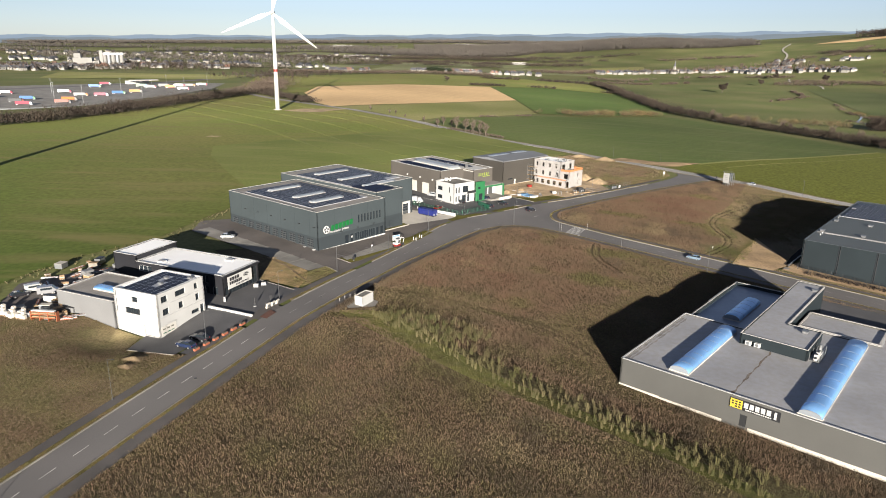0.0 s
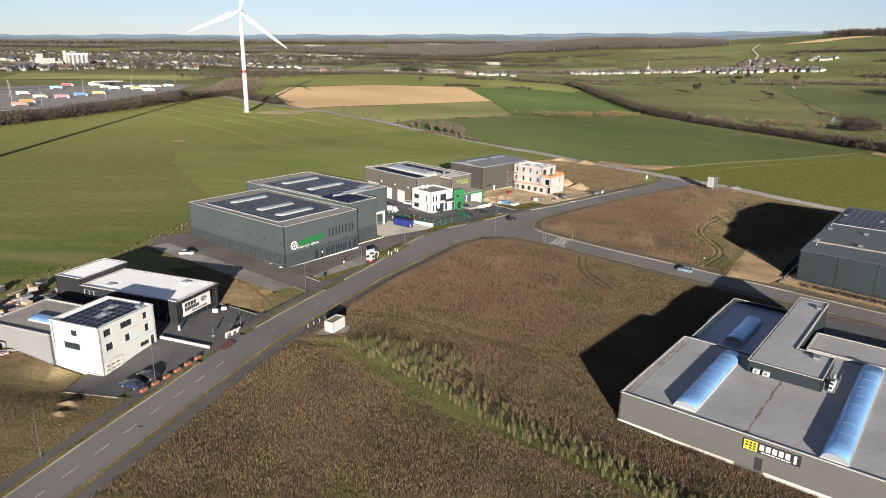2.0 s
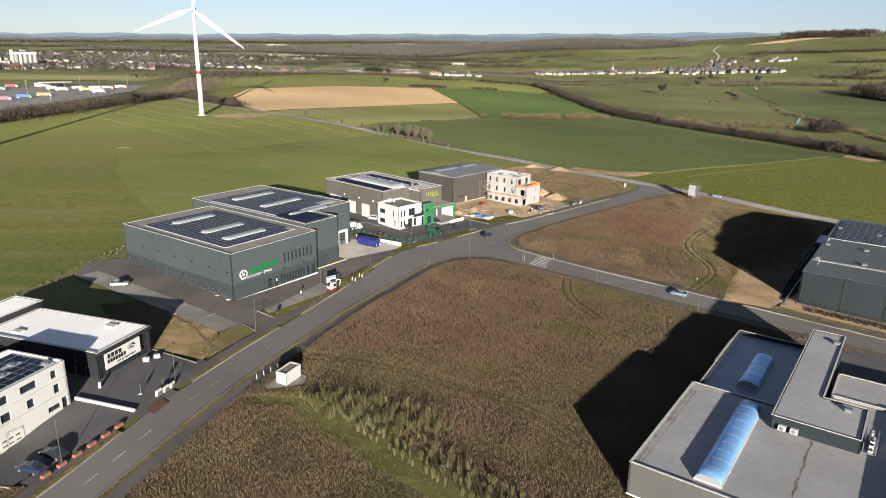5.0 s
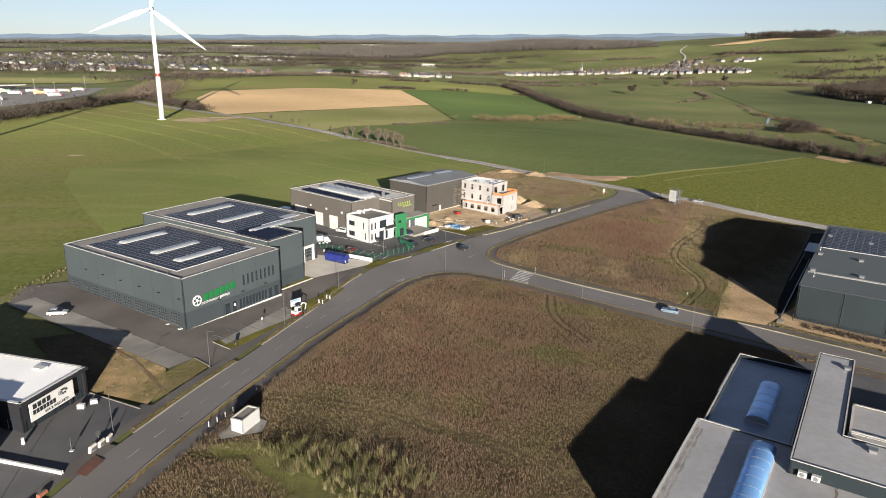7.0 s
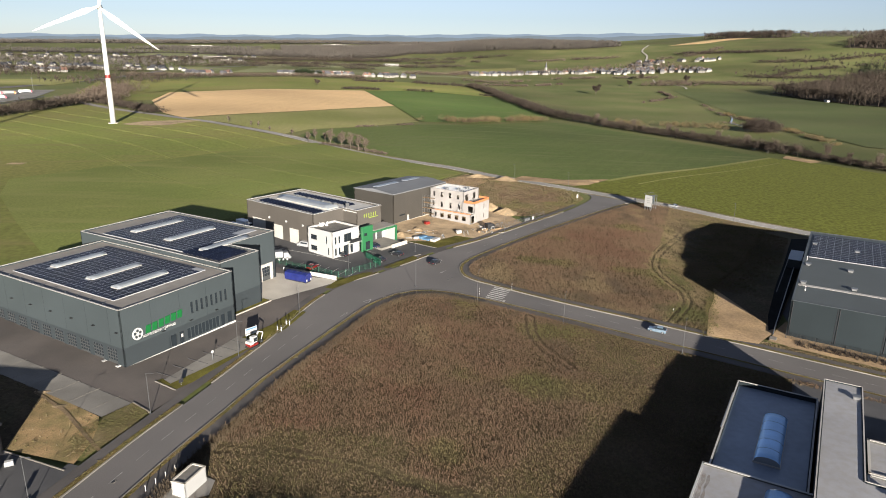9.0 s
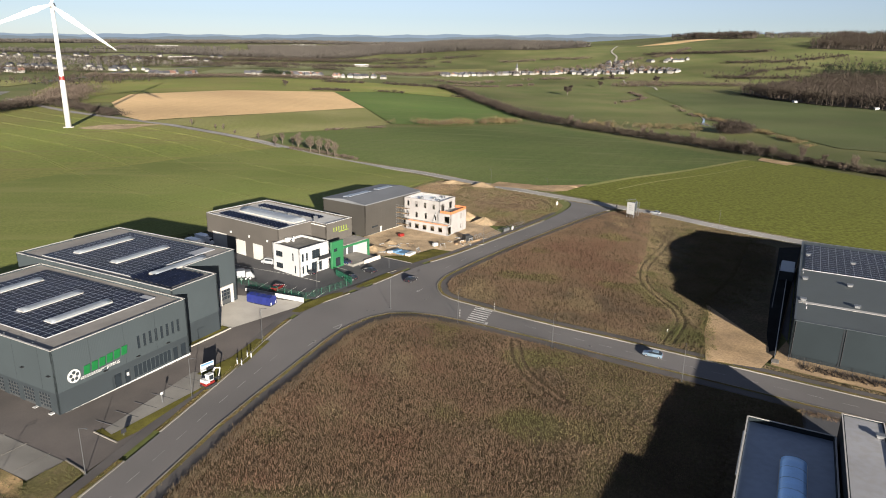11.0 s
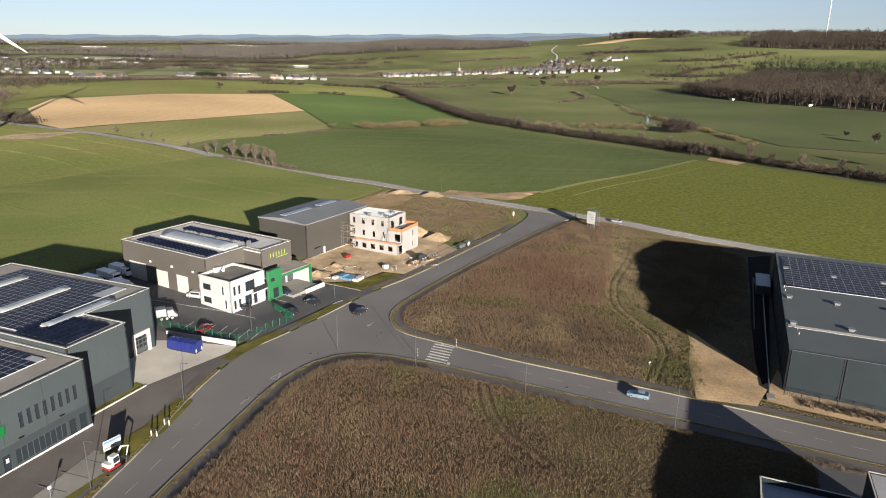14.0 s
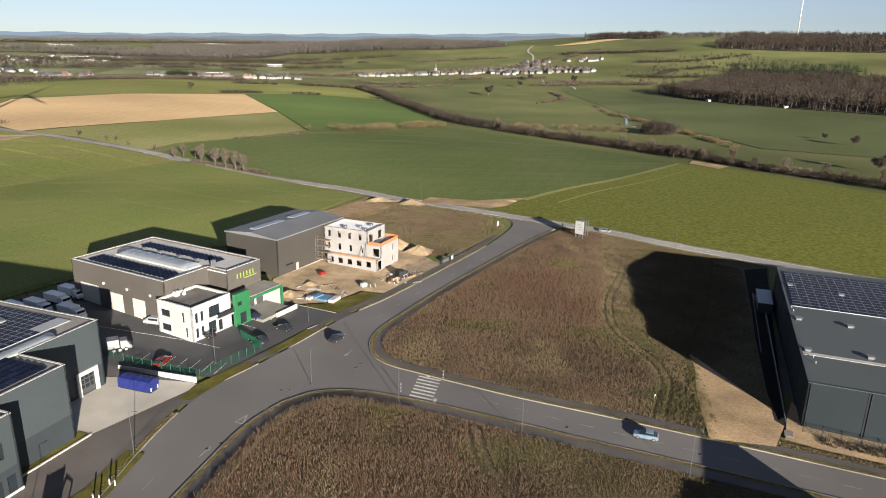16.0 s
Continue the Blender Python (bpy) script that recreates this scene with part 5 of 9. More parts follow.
# -- white house with grey hall, black showroom
def white_house():
    B = building("house", "white rendered office house with solar panels on its flat roof", -64.5, 131.0, 0.45, 70)
    W = 12.5
    pts = [(0, 0), (14.0, 0), (14.0, W), (0, W)]
    z = 8.7
    road = [(1.3, 3.0, 3.5, 5.0), (6.0, 7.3, 3.6, 5.1), (11.2, 12.3, 3.7, 5.3), (1.1, 2.9, 6.5, 7.9), (5.2, 8.2, 6.6, 7.9), (11.0, 12.1, 6.5, 7.9), (9.6, 12.0, 0.9, 1.8), (12.4, 13.5, 0.05, 2.3)]
    holes = {0: road, 3: [(3.0, 7.2, 3.3, 4.7), (5.2, 6.8, 6.2, 7.4), (8.0, 12.1, -1.15, 1.2)]}
    shell(B, pts, -3.2, z, RENDER_W, holes, 0.35)
    for h in road[:6]:
        window(B, pts[0], pts[1], h, 1 if h[1] - h[0] > 1.5 else 0, 0, 0.22)
    window(B, pts[0], pts[1], road[6], 1, 0, 0.22)
    window(B, pts[0], pts[1], road[7], 0, 1, 0.22, name="door")
    window(B, pts[3], pts[0], holes[3][0], 5, 0, 0.22)
    window(B, pts[3], pts[0], holes[3][1], 0, 1, 0.2)
    shed_door(B, pts[3], pts[0], holes[3][2], 4, DOOR_W, 0.3, name="garage_door")
    part("ledge", wall_box(pts[0], pts[1], 0.4, 13.8, 3.1, 3.27, 0.0, 0.16), RENDER_W, B)
    part("ledge", wall_box(pts[0], pts[1], 3.2, 13.8, 5.75, 5.92, 0.0, 0.16), RENDER_W, B)
    part("signboard", wall_box(pts[0], pts[1], 0.3, 4.6, -0.8, 1.25, 0.02, 0.08), DOOR_W, B, "pale notice board")
    for k in range(3):
        part("sign_bar", wall_box(pts[0], pts[1], 0.7 + k * 1.2, 1.5 + k * 1.2, 0.42, 0.72, 0.085, 0.1), CLAD_TAUPE, B)
        part("sign_bar", wall_box(pts[0], pts[1], 0.7 + k * 1.2, 1.6 + k * 1.2, -0.38, -0.18, 0.085, 0.1), FENCE_G, B)
    part("downpipe", tube(along(pts[3], pts[0], 0.7, 0.08, 3.0), along(pts[3], pts[0], 0.7, 0.08, z - 0.1), 0.06), DARKM, B)
    flat_roof(B, pts, z, MEMBRANE_W, 0.25, cope_mat=SIGN_W)
    panel_rows(B, 0.7, 12.9, 0.9, 10.6, z - 0.2, 7, 6, tilt=0, skip=((4.6, 7.4, 4.0, 5.4), (8.5, 10.6, 5.6, 7.3), (10.6, 13, 0.5, 2.4)), gap=0.06, gapx=0.10)
    part("mounting_frame", box(0.75, 12.85, 0.95, 10.55, z - 0.24, z - 0.036), RAIL, B, "pale mounting rails")
    for x, y in ((6, 4.7), (9.4, 6.4), (11.7, 1.6)):
        roof_hood(B, x, y, z - 0.06, 0.7)
    # lower grey hall behind
    H = building("grey_hall", "grey metal-clad hall with a barrel skylight", -64.5, 131.0, 0.45, 70)
    hp = [(-0.4, W + 0.02), (13.9, W + 0.02), (13.9, 30.2), (-0.4, 30.2)]
    shell(H, hp, -3.2, 5.5, CLAD_PALE)
    flat_roof(H, hp, 5.5, MEMBRANE, 0.3)
    skylight(H, 4.0, 6.6, 14.5, 23.5, 5.25, 0.5, DOME, "y", 6, "bluish barrel skylight")
    part("plinth", wall_box(hp[3], hp[0], 0, 17.6, -3.1, -1.0, 0.01, 0.08), SIGN_W, H)


def showroom():
    B = building("showroom", "black-clad showroom with a white flat roof and a sign", -64.5, 131.0, 0.35, 70)
    pts = [(22.6, 1.8), (36.3, 1.8), (36.3, 30.2), (22.6, 30.2)]
    z = 5.9
    front = [(0.5, 1.9, 0.1, 2.6), (2.2, 9.6, 0.1, 2.9), (10.2, 13.0, 0.1, 5.0)]
    left = [(22.6, 23.9, 0.1, 2.6), (22.8, 23.9, 3.3, 5.2), (1.0, 5.4, 3.4, 5.0), (25.0, 26.6, 0.1, 2.6)]
    shell(B, pts, -1.2, z, BLACK, {0: front, 3: left})
    window(B, pts[0], pts[1], front[0], 0, 0)
    window(B, pts[0], pts[1], front[1], 5, 0)
    window(B, pts[0], pts[1], front[2], 2, 1)
    for h in left:
        window(B, pts[3], pts[0], h, 2 if h[1] - h[0] > 3 else 0, 0, frame_mat=SIGN_W, fw=0.09)
    flat_roof(B, pts, z, MEMBRANE_W, 0.2, cope=0.5, cope_mat=SIGN_W)
    part("fascia", wall_box(pts[0], pts[1], -0.3, 13.8, z - 0.45, z - 0.03, 0.02, 0.6), BLACK, B)
    sign = part("signboard", wall_box(pts[0], pts[1], 0.9, 9.9, 2.2, 5.35, 0.65, 0.8), SIGN_W, B, "large white signboard")
    bars_on(sign, pts[0], pts[1], 1.5, 5.2, 4.2, 5.05, 4, SIGN_K, 0.805)
    bars_on(sign, pts[0], pts[1], 1.4, 6.1, 3.25, 4.0, 7, SIGN_K, 0.805)
    words("SPA & WELLNESS", B, on_wall(pts[0], pts[1], 3.6, 2.5, 0.83), 0.66, SIGN_K)
    for k in range(3):
        bm = bmesh.new()
        for j in range(12):
            t0 = j * 0.48
            r = 0.95 - 0.25 * k
            c = 7.6 + 0.1 * k
            wall_box(pts[0], pts[1], c + r * math.cos(t0) - 0.08, c + r * math.cos(t0) + 0.10, 4.35 + 0.55 * r * math.sin(t0) - 0.07, 4.35 + 0.55 * r * math.sin(t0) + 0.07, 0.805, 0.84, bm)
        part("sign_swirl", bm, SIGN_K, sign)
    for x, y in ((25.5, 24), (33.8, 9)):
        part("hatch", box(x - 0.7, x + 0.7, y - 1.1, y + 1.1, z - 0.2, z + 0.15, 0.05), SIGN_W, B)
    T = [(23, 30.25), (37.4, 30.25), (37.4, 38.2), (23, 38.2)]
    shell(B, T, -1.2, 7.25, BLACK)
    flat_roof(B, T, 7.25, MEMBRANE_W, 0.2, cope_mat=SIGN_W)


white_house()
showroom()


# -- large grey shed with barrel skylights
def shed():
    B = building("shed", "grey warehouse with silver roof and blue barrel skylights", 33.1, 125.0, -4.25, 51.8)
    L, W = 32.6, 62.0
    z = 5.65
    # counterclockwise outline: rear-left corner, front-left corner, along the front
    pts = [(L, 0), (0, 0), (0, -W), (53, -W), (53, -38.2), (42.6, -38.2), (42.6, -22), (L, -22)]
    door = [(23.6, 24.8, 0.0, 2.3)]
    shell(B, pts, -1.5, z, CLAD_SHED, {1: door})
    shed_door(B, pts[1], pts[2], door[0], 1, DARKM, 0.1)
    flat_roof(B, pts, z, MEMBRANE_DENIS, 0.22, cope=0.3, cope_mat=SIGN_W)
    for y, x0, x1 in ((11.0, 2.0, 29.4), (34.35, 1.0, 40.6)):
        skylight(B, x0, x1, -y - 1.85, -y + 1.85, z - 0.2, 1.0, DOME, "x", 10, "long blue barrel skylight")
    part("plinth", wall_box(pts[1], pts[2], 0.0, 8.5, -1.4, 0.22, 0.03, 0.14), CONCRETE, B)
    part("plinth", wall_box(pts[1], pts[2], 8.5, 20.6, -1.4, 0.1, 0.03, 0.14), CONCRETE, B)
    part("plinth", wall_box(pts[1], pts[2], 25.2, W, -1.4, 0.1, 0.03, 0.14), CONCRETE, B)
    # sign board with a yellow emblem and plain bars
    a, b = pts[1], pts[2]
    sign = part("signboard", wall_box(a, b, 21.6, 30.2, 3.2, 5.1, 0.03, 0.16), SIGN_K, B, "black signboard with yellow emblem")
    part("emblem", wall_box(a, b, 21.7, 23.8, 3.3, 5.0, 0.165, 0.2), SIGN_Y, sign)
    for i in range(3):
        for k in range(3):
            if i + k > 0:
                part("emblem_mark", wall_box(a, b, 21.95 + k * 0.6, 22.35 + k * 0.6, 3.5 + i * 0.48, 3.8 + i * 0.48, 0.205, 0.22), SIGN_K, sign)
    bars_on(sign, a, b, 24.1, 28.9, 3.85, 4.85, 5, SIGN_W, 0.165)
    bars_on(sign, a, b, 24.4, 28.9, 3.4, 3.62, 12, SIGN_W, 0.165)
    bars_on(sign, a, b, 29.2, 30.0, 3.5, 4.9, 1, SIGN_W, 0.165, fill=0.5)
    # lower rear wing
    wing = [(66.2, -0.8), (L + 0.02, -0.8), (L + 0.02, -14.6), (66.2, -14.6)]
    shell(B, wing, -1.5, 4.95, CLAD_DARK)
    flat_roof(B, wing, 4.95, MEMBRANE_D, 0.85, cope=0.2, cope_mat=COPING)
    skylight(B, 39.4, 55.2, -10.4, -6.6, 4.1, 1.1, DOME_LIT, "x", 5, "short barrel skylight with sky light painted pale blue")
    # taller angled volume
    ell = [(24.3, -15.1), (24.3, -28.2), (36.4, -28.2), (36.4, -21.3), (69.4, -21.3), (69.4, -15.1)]
    shell(B, ell, -1.5, 7.85, CLAD_DARK)
    flat_roof(B, ell, 7.85, MEMBRANE_DENIS, 0.15, cope=0.14, cope_mat=COPING)
    for x, y in ((33.8, -25.4), (64.0, -20.3)):
        roof_hood(B, x, y, 7.72, 1.0)
    for k in range(2):
        unit = part("cooling_unit", box(23.6, 24.4, -17.6 - k * 1.8, -16.4 - k * 1.8, 5.75, 6.6, 0.04), SIGN_W, B)
        part("fan_ring", tube((23.58, -17 - k * 1.8, 6.2), (23.52, -17 - k * 1.8, 6.2), 0.34, n=14), GALV, unit)
    rack = part("unit_rack", box(24.8, 30.6, -30.4, -28.4, 5.62, 5.74), GALV, B, "steel rack carrying cooling units")
    for x in (24.9, 27.7, 30.5):
        for y in (-30.3, -28.5):
            part("rack_post", box(x - 0.05, x + 0.05, y - 0.05, y + 0.05, 5.4, 7.4), GALV, rack)
    for z0 in (6.5, 7.4):
        part("rack_rail", box(24.85, 30.55, -30.36, -30.26, z0, z0 + 0.07), GALV, rack)
    for x, w, d, h in ((25.2, 1.1, 0.7, 1.25), (26.7, 1.1, 0.7, 1.25), (28.3, 1.3, 0.9, 0.8)):
        unit = part("cooling_unit", box(x, x + w, -29.9, -29.9 + d, 5.74, 5.74 + h, 0.05), SIGN_W, B)
        part("fan_ring", tube((x + w / 2, -29.9 + d / 2, 5.74 + h), (x + w / 2, -29.9 + d / 2, 5.80 + h), 0.3, n=14), DARKM, unit)
        part("fan_ring", tube((x - 0.02, -29.9 + d / 2, 5.74 + h / 2), (x + 0.01, -29.9 + d / 2, 5.74 + h / 2), 0.3, n=14), DARKM, unit)
    part("air_duct", tube((30.0, -29.3, 5.7), (30.0, -29.3, 7.5), 0.38, 0.34, 12), GALV, B)
    stain = bmesh.new()
    edge = [(x, -21.45 + 0.12 * math.sin(x * 1.9) + 0.28 * max(0, math.sin(x * 0.7 + 1)) ** 3) for x in np.linspace(0.4, 24.2, 48)]
    back = [(x, -21.62 - 0.10 * math.sin(x * 2.7 + 2) ** 2 - 0.22 * max(0, math.sin(x * 0.9)) ** 3) for x in np.linspace(24.2, 0.4, 48)]
    stain.faces.new([stain.verts.new((x, y, z - 0.212)) for x, y in edge + back])
    part("rust_stain", stain, RUSTY, B, "brown rust stain along the roof seam")
    for y0, y1 in ((-0.42, -0.9), (-1.2, -1.5)):
        streak = bmesh.new()
        line = [(x, y0 - 0.15 * math.sin(x * 1.3) ** 2) for x in np.linspace(1.0, 30, 40)] + [(x, y1 - 0.25 * math.sin(x * 0.8 + 1) ** 2) for x in np.linspace(30, 1.0, 40)]
        streak.faces.new([streak.verts.new((x, y, z - 0.213)) for x, y in line])
        part("dirt_streak", streak, GRIME, B, "brownish dirt along the roof edge")
    deck = [(42.7, -22.1), (42.7, -38.1), (53.6, -38.1), (53.6, -22.1)]
    flat_roof(B, [(p[0], p[1]) for p in deck], z + 0.15, MEMBRANE_DENIS, 0.35, cope=0.35)
    shell(B, deck, -1.5, z + 0.1, CLAD_SHED)
    part("ladder", box(46, 60, -0.75, -0.55, 5.0, 5.15), GALV, B)
    sheet("yard", [(88, 136), (84, 172), (92, 184), (110, 170), (150, 138), (130, 110), (100, 120)], ASPHALT_D, 0.08, 5, "dark asphalt yard behind the warehouse", "yard")


shed()


# -- anthracite hall with solar roof
def dark_hall():
    B = building("dark_hall", "anthracite metal-clad hall with solar panels on its roof", 105.3, 205.9, -4.0, 51.3)
    L, W, z = 77.4, 46.0, 9.2
    pts = [(L, 0), (0, 0), (0, -W), (L, -W)]
    shell(B, pts, -2.0, z, CLAD_DARK)
    flat_roof(B, pts, z, HALL_ROOF, 0.12, cope=0.4, cope_mat=COPING_D)
    for k in range(5):
        part("panel_joint", wall_box(pts[1], pts[2], 9.9 + k * 9.9, 10.05 + k * 9.9, -0.5, z - 0.1, 0.0, 0.06), BLACK, B)
        part("drain_pipe", tube(along(pts[1], pts[2], 0.5 + k * 9.9, 0.1, 0), along(pts[1], pts[2], 0.5 + k * 9.9, 0.1, z - 0.1), 0.07), BLACK, B)
    for k in range(7):
        part("panel_joint", wall_box(pts[0], pts[1], 5 + k * 10, 5.15 + k * 10, -0.5, z - 0.1, 0.0, 0.06), BLACK, B)
    part("roof_seam", box(13.8, 15.2, -W + 0.5, -0.5, z - 0.11, z - 0.05), COPING, B)
    panel_rows(B, 43.5, 73.0, -44, -1.2, z - 0.1, 14, 21, tilt=0, gap=0.05, gapx=0.26)
    part("mounting_frame", box(43.6, 72.9, -43.9, -1.3, z - 0.1, z + 0.064), RAIL, B, "pale mounting rails")
    for x, y in ((34.5, -1.6), (34, -12), (34, -24), (16, -1.5), (17, -13), (57, -13.5), (57, -25), (60, -2.0)):
        roof_hood(B, x, y, z - 0.1, 1.1)
    for x, y in ((13, -2.2), (10, -2.3), (43, -0.9), (40, -1.0)):
        part("roof_outlet", tube((x, y, z - 0.12), (x, y, z + 0.35), 0.12), ALU, B)
    fence_t = thing("fence", "dark wire fence along the anthracite hall", "fence", pose(0, 0, 0))
    for k in range(15):
        p, q = Vector((103.9, 204.0)).lerp(Vector((139.5, 172.4)), k / 15), Vector((103.9, 204.0)).lerp(Vector((139.5, 172.4)), (k + 1) / 15)
        zp, zq = ground(*p) + 0.1, ground(*q) + 0.1
        part("post", box(p.x - 0.05, p.x + 0.05, p.y - 0.05, p.y + 0.05, zp - 0.1, zp + 1.9), DARKM, fence_t)
        bm = bmesh.new()
        for j in range(7):
            tube((p.x, p.y, zp + 0.1 + j * 0.28), (q.x, q.y, zq + 0.1 + j * 0.28), 0.02, n=3, bm=bm)
        for j in range(8):
            r = p.lerp(q, (j + 0.5) / 8)
            tube((r.x, r.y, zp + 0.05), (r.x, r.y, zp + 1.8), 0.02, n=3, bm=bm)
        part("mesh_panel", bm, DARKM, fence_t)
    part("loading_ramp", box(-3, 78, 0.4, 5.0, -1.4, -0.35), ASPHALT_D, B)
    part("retaining_wall", box(-3, 78, 5.0, 5.25, -1.6, 0.1), CLAD_LOW, B)
    part("guard_rail", box(-2, 60, 2.6, 2.7, -0.35, 0.75), COPING_D, B)
    part("rail_cap", box(-2, 60, 2.55, 2.75, 0.75, 0.82), GALV, B)
    part("dock", box(62, 74, 1.0, 4.6, -0.35, 2.6, 0.05), CLAD_LOW, B)
    part("dock_roof", box(61.8, 74.2, 0.9, 4.8, 2.6, 2.75, 0.02), MEMBRANE_D, B)
    part("concrete_wall", box(-5.4, -3.2, 1.6, 3.2, -1.2, 0.3, 0.05), KERB, B)
    sheet("soil_patch", [(101.5, 199.5), (105.4, 206.6), (141, 176.5), (136, 171.5)], SOIL, 0.16, 4, "rough bank of soil before the hall", "soil patch")


dark_hall()


# -- delivery hall with white office and green portal
def delivery_hall():
    B = building("delivery_hall", "taupe metal-clad delivery hall with solar roof and white office front", -11.6, 275.6, -0.15, 44.3)
    B.scale = (1.04, 1.02, 1.16)
    z = 9.95
    pts = [(0, 0), (12.6, 0), (12.6, -6.2), (23.6, -6.2), (23.6, 33), (0, 33)]
    # yard side is the last one, from rear to near corner
    yard = [(2.5, 9.5, 0.1, 5.2), (13.5, 18.2, 0.1, 4.6), (21.5, 26.0, 0.1, 4.6)]
    shell(B, pts, -1.2, z, CLAD_TAUPE, {5: yard})
    for h in yard:
        shed_door(B, pts[5], pts[0], h, 5, DOOR_W, 0.1)
    for s in (11.5, 20, 28):
        part("lamp", wall_box(pts[5], pts[0], s, s + 0.5, 6.0, 6.5, 0.02, 0.3), SIGN_W, B)
    flat_roof(B, pts, z, MEMBRANE_PALE, 0.45, cope=0.45, cope_mat=SIGN_W)
    skylight(B, 8.7, 13.2, 3.0, 28.0, z - 0.4, 0.75, DOME_W, "y", 9, "long white barrel skylight")
    panel_rows(B, 2.0, 6.2, 2.0, 29.5, z - 0.4, 4, 17, tilt=10)
    panel_rows(B, 16.4, 19.6, 1.5, 29.0, z - 0.4, 3, 17, tilt=10)
    for y in (6, 12, 19, 25):
        roof_hood(B, 14.6, y, z - 0.2, 0.8)
    lad = part("ladder", box(13.1, 13.25, -1.2, -1.1, 5.0, z + 1.6), ALU, B)
    part("ladder_cage", box(12.75, 13.6, -1.8, -1.0, z - 0.4, z + 1.5), ALU, lad)
    # company lettering as plain lime bars
    bars_on(B, pts[2], pts[3], 3.0, 9.2, 7.4, 8.5, 6, LIME, 0.05, fill=0.28)
    part("sign_bar", wall_box(pts[2], pts[3], 5.2, 9.4, 7.0, 7.2, 0.05, 0.1), LIME, B)
    # white office
    ox = [(-2.3, -11.0), (8.8, -11.0), (8.8, -0.05), (-2.3, -0.05)]
    zo = 6.95
    west = [(2.4, 3.1, 3.6, 5.6), (1.6, 2.3, 0.6, 2.6), (6.9, 9.8, 3.9, 5.3), (6.9, 9.8, 0.9, 2.3)]
    south = [(0.9, 1.7, 3.6, 5.6), (2.4, 3.2, 3.6, 5.6), (4.7, 7.8, 3.5, 5.8), (0.9, 1.7, 0.5, 2.5), (2.4, 3.2, 0.5, 2.5), (4.4, 6.6, 0.1, 2.7), (7.2, 8.4, 0.1, 2.7)]
    wst = [(10.95 - h[1], 10.95 - h[0], h[2], h[3]) for h in west]
    shell(B, ox, -1.2, zo, RENDER_W, {0: south, 3: wst}, 0.35)
    for h in south:
        window(B, ox[0], ox[1], h, 1 if h[1] - h[0] > 1.5 else 0, 0, 0.2)
    for h in wst:
        window(B, ox[3], ox[0], h, 2 if h[1] - h[0] > 1.5 else 0, 0, 0.2)
    flat_roof(B, ox, zo, GRAVEL, 0.45, cope=0.35, cope_mat=SIGN_W)
    bal = part("balcony", box(3.9, 8.6, -12.1, -11.02, 2.85, 3.1, 0.02), RENDER_W, B)
    part("railing", box(3.95, 8.55, -12.08, -12.02, 3.1, 4.0), DARKM, bal)
    part("air_unit", box(1.5, 2.7, -1.8, -0.9, zo - 0.4, zo + 0.7, 0.05), SIGN_W, B)
    part("dish", tube((3.6, -2, zo - 0.3), (3.7, -2.3, zo + 0.9), 0.5, 0.1, 12), SIGN_W, B)
    # green portal and covered docks
    part("portal", box(8.82, 13.4, -12.3, -11.5, -1.2, 6.7, 0.03), GREENP, B)
    part("portal_window", box(9.6, 10.8, -12.34, -12.2, 4.1, 4.9), GLASS, B)
    part("portal_door", box(10.2, 12.0, -12.35, -12.2, 0.1, 2.4), GLASS, B)
    part("canopy", box(13.4, 24.6, -12.3, -6.4, 4.2, 4.75, 0.03), GREENP, B)
    part("canopy_post", box(24.0, 24.6, -12.3, -11.9, -1.2, 4.2), GREENP, B)
    part("canopy_wall", box(24.1, 24.5, -11.9, -6.7, -1.2, 4.2), RENDER_W, B)
    part("dock_wall", box(13.4, 24.4, -6.7, -6.35, -1.2, 4.2), RENDER_W, B)
    part("canopy_roof", box(9.0, 24.3, -12.0, -6.3, 4.76, 4.9), MEMBRANE, B)
    for k in range(3):
        part("dock_door", box(15.0 + k * 3.0, 17.2 + k * 3.0, -6.82, -6.7, 0.3, 3.2), DOOR_G, B)
    part("dock_ramp", box(18.2, 25.4, -16.0, -15.7, -1.0, 0.6, 0.02), CONCRETE, B)
    part("dock_slab", box(14.0, 24.0, -15.4, -6.8, -1.0, 0.3, 0.02), PAVER_L, B)


delivery_hall()


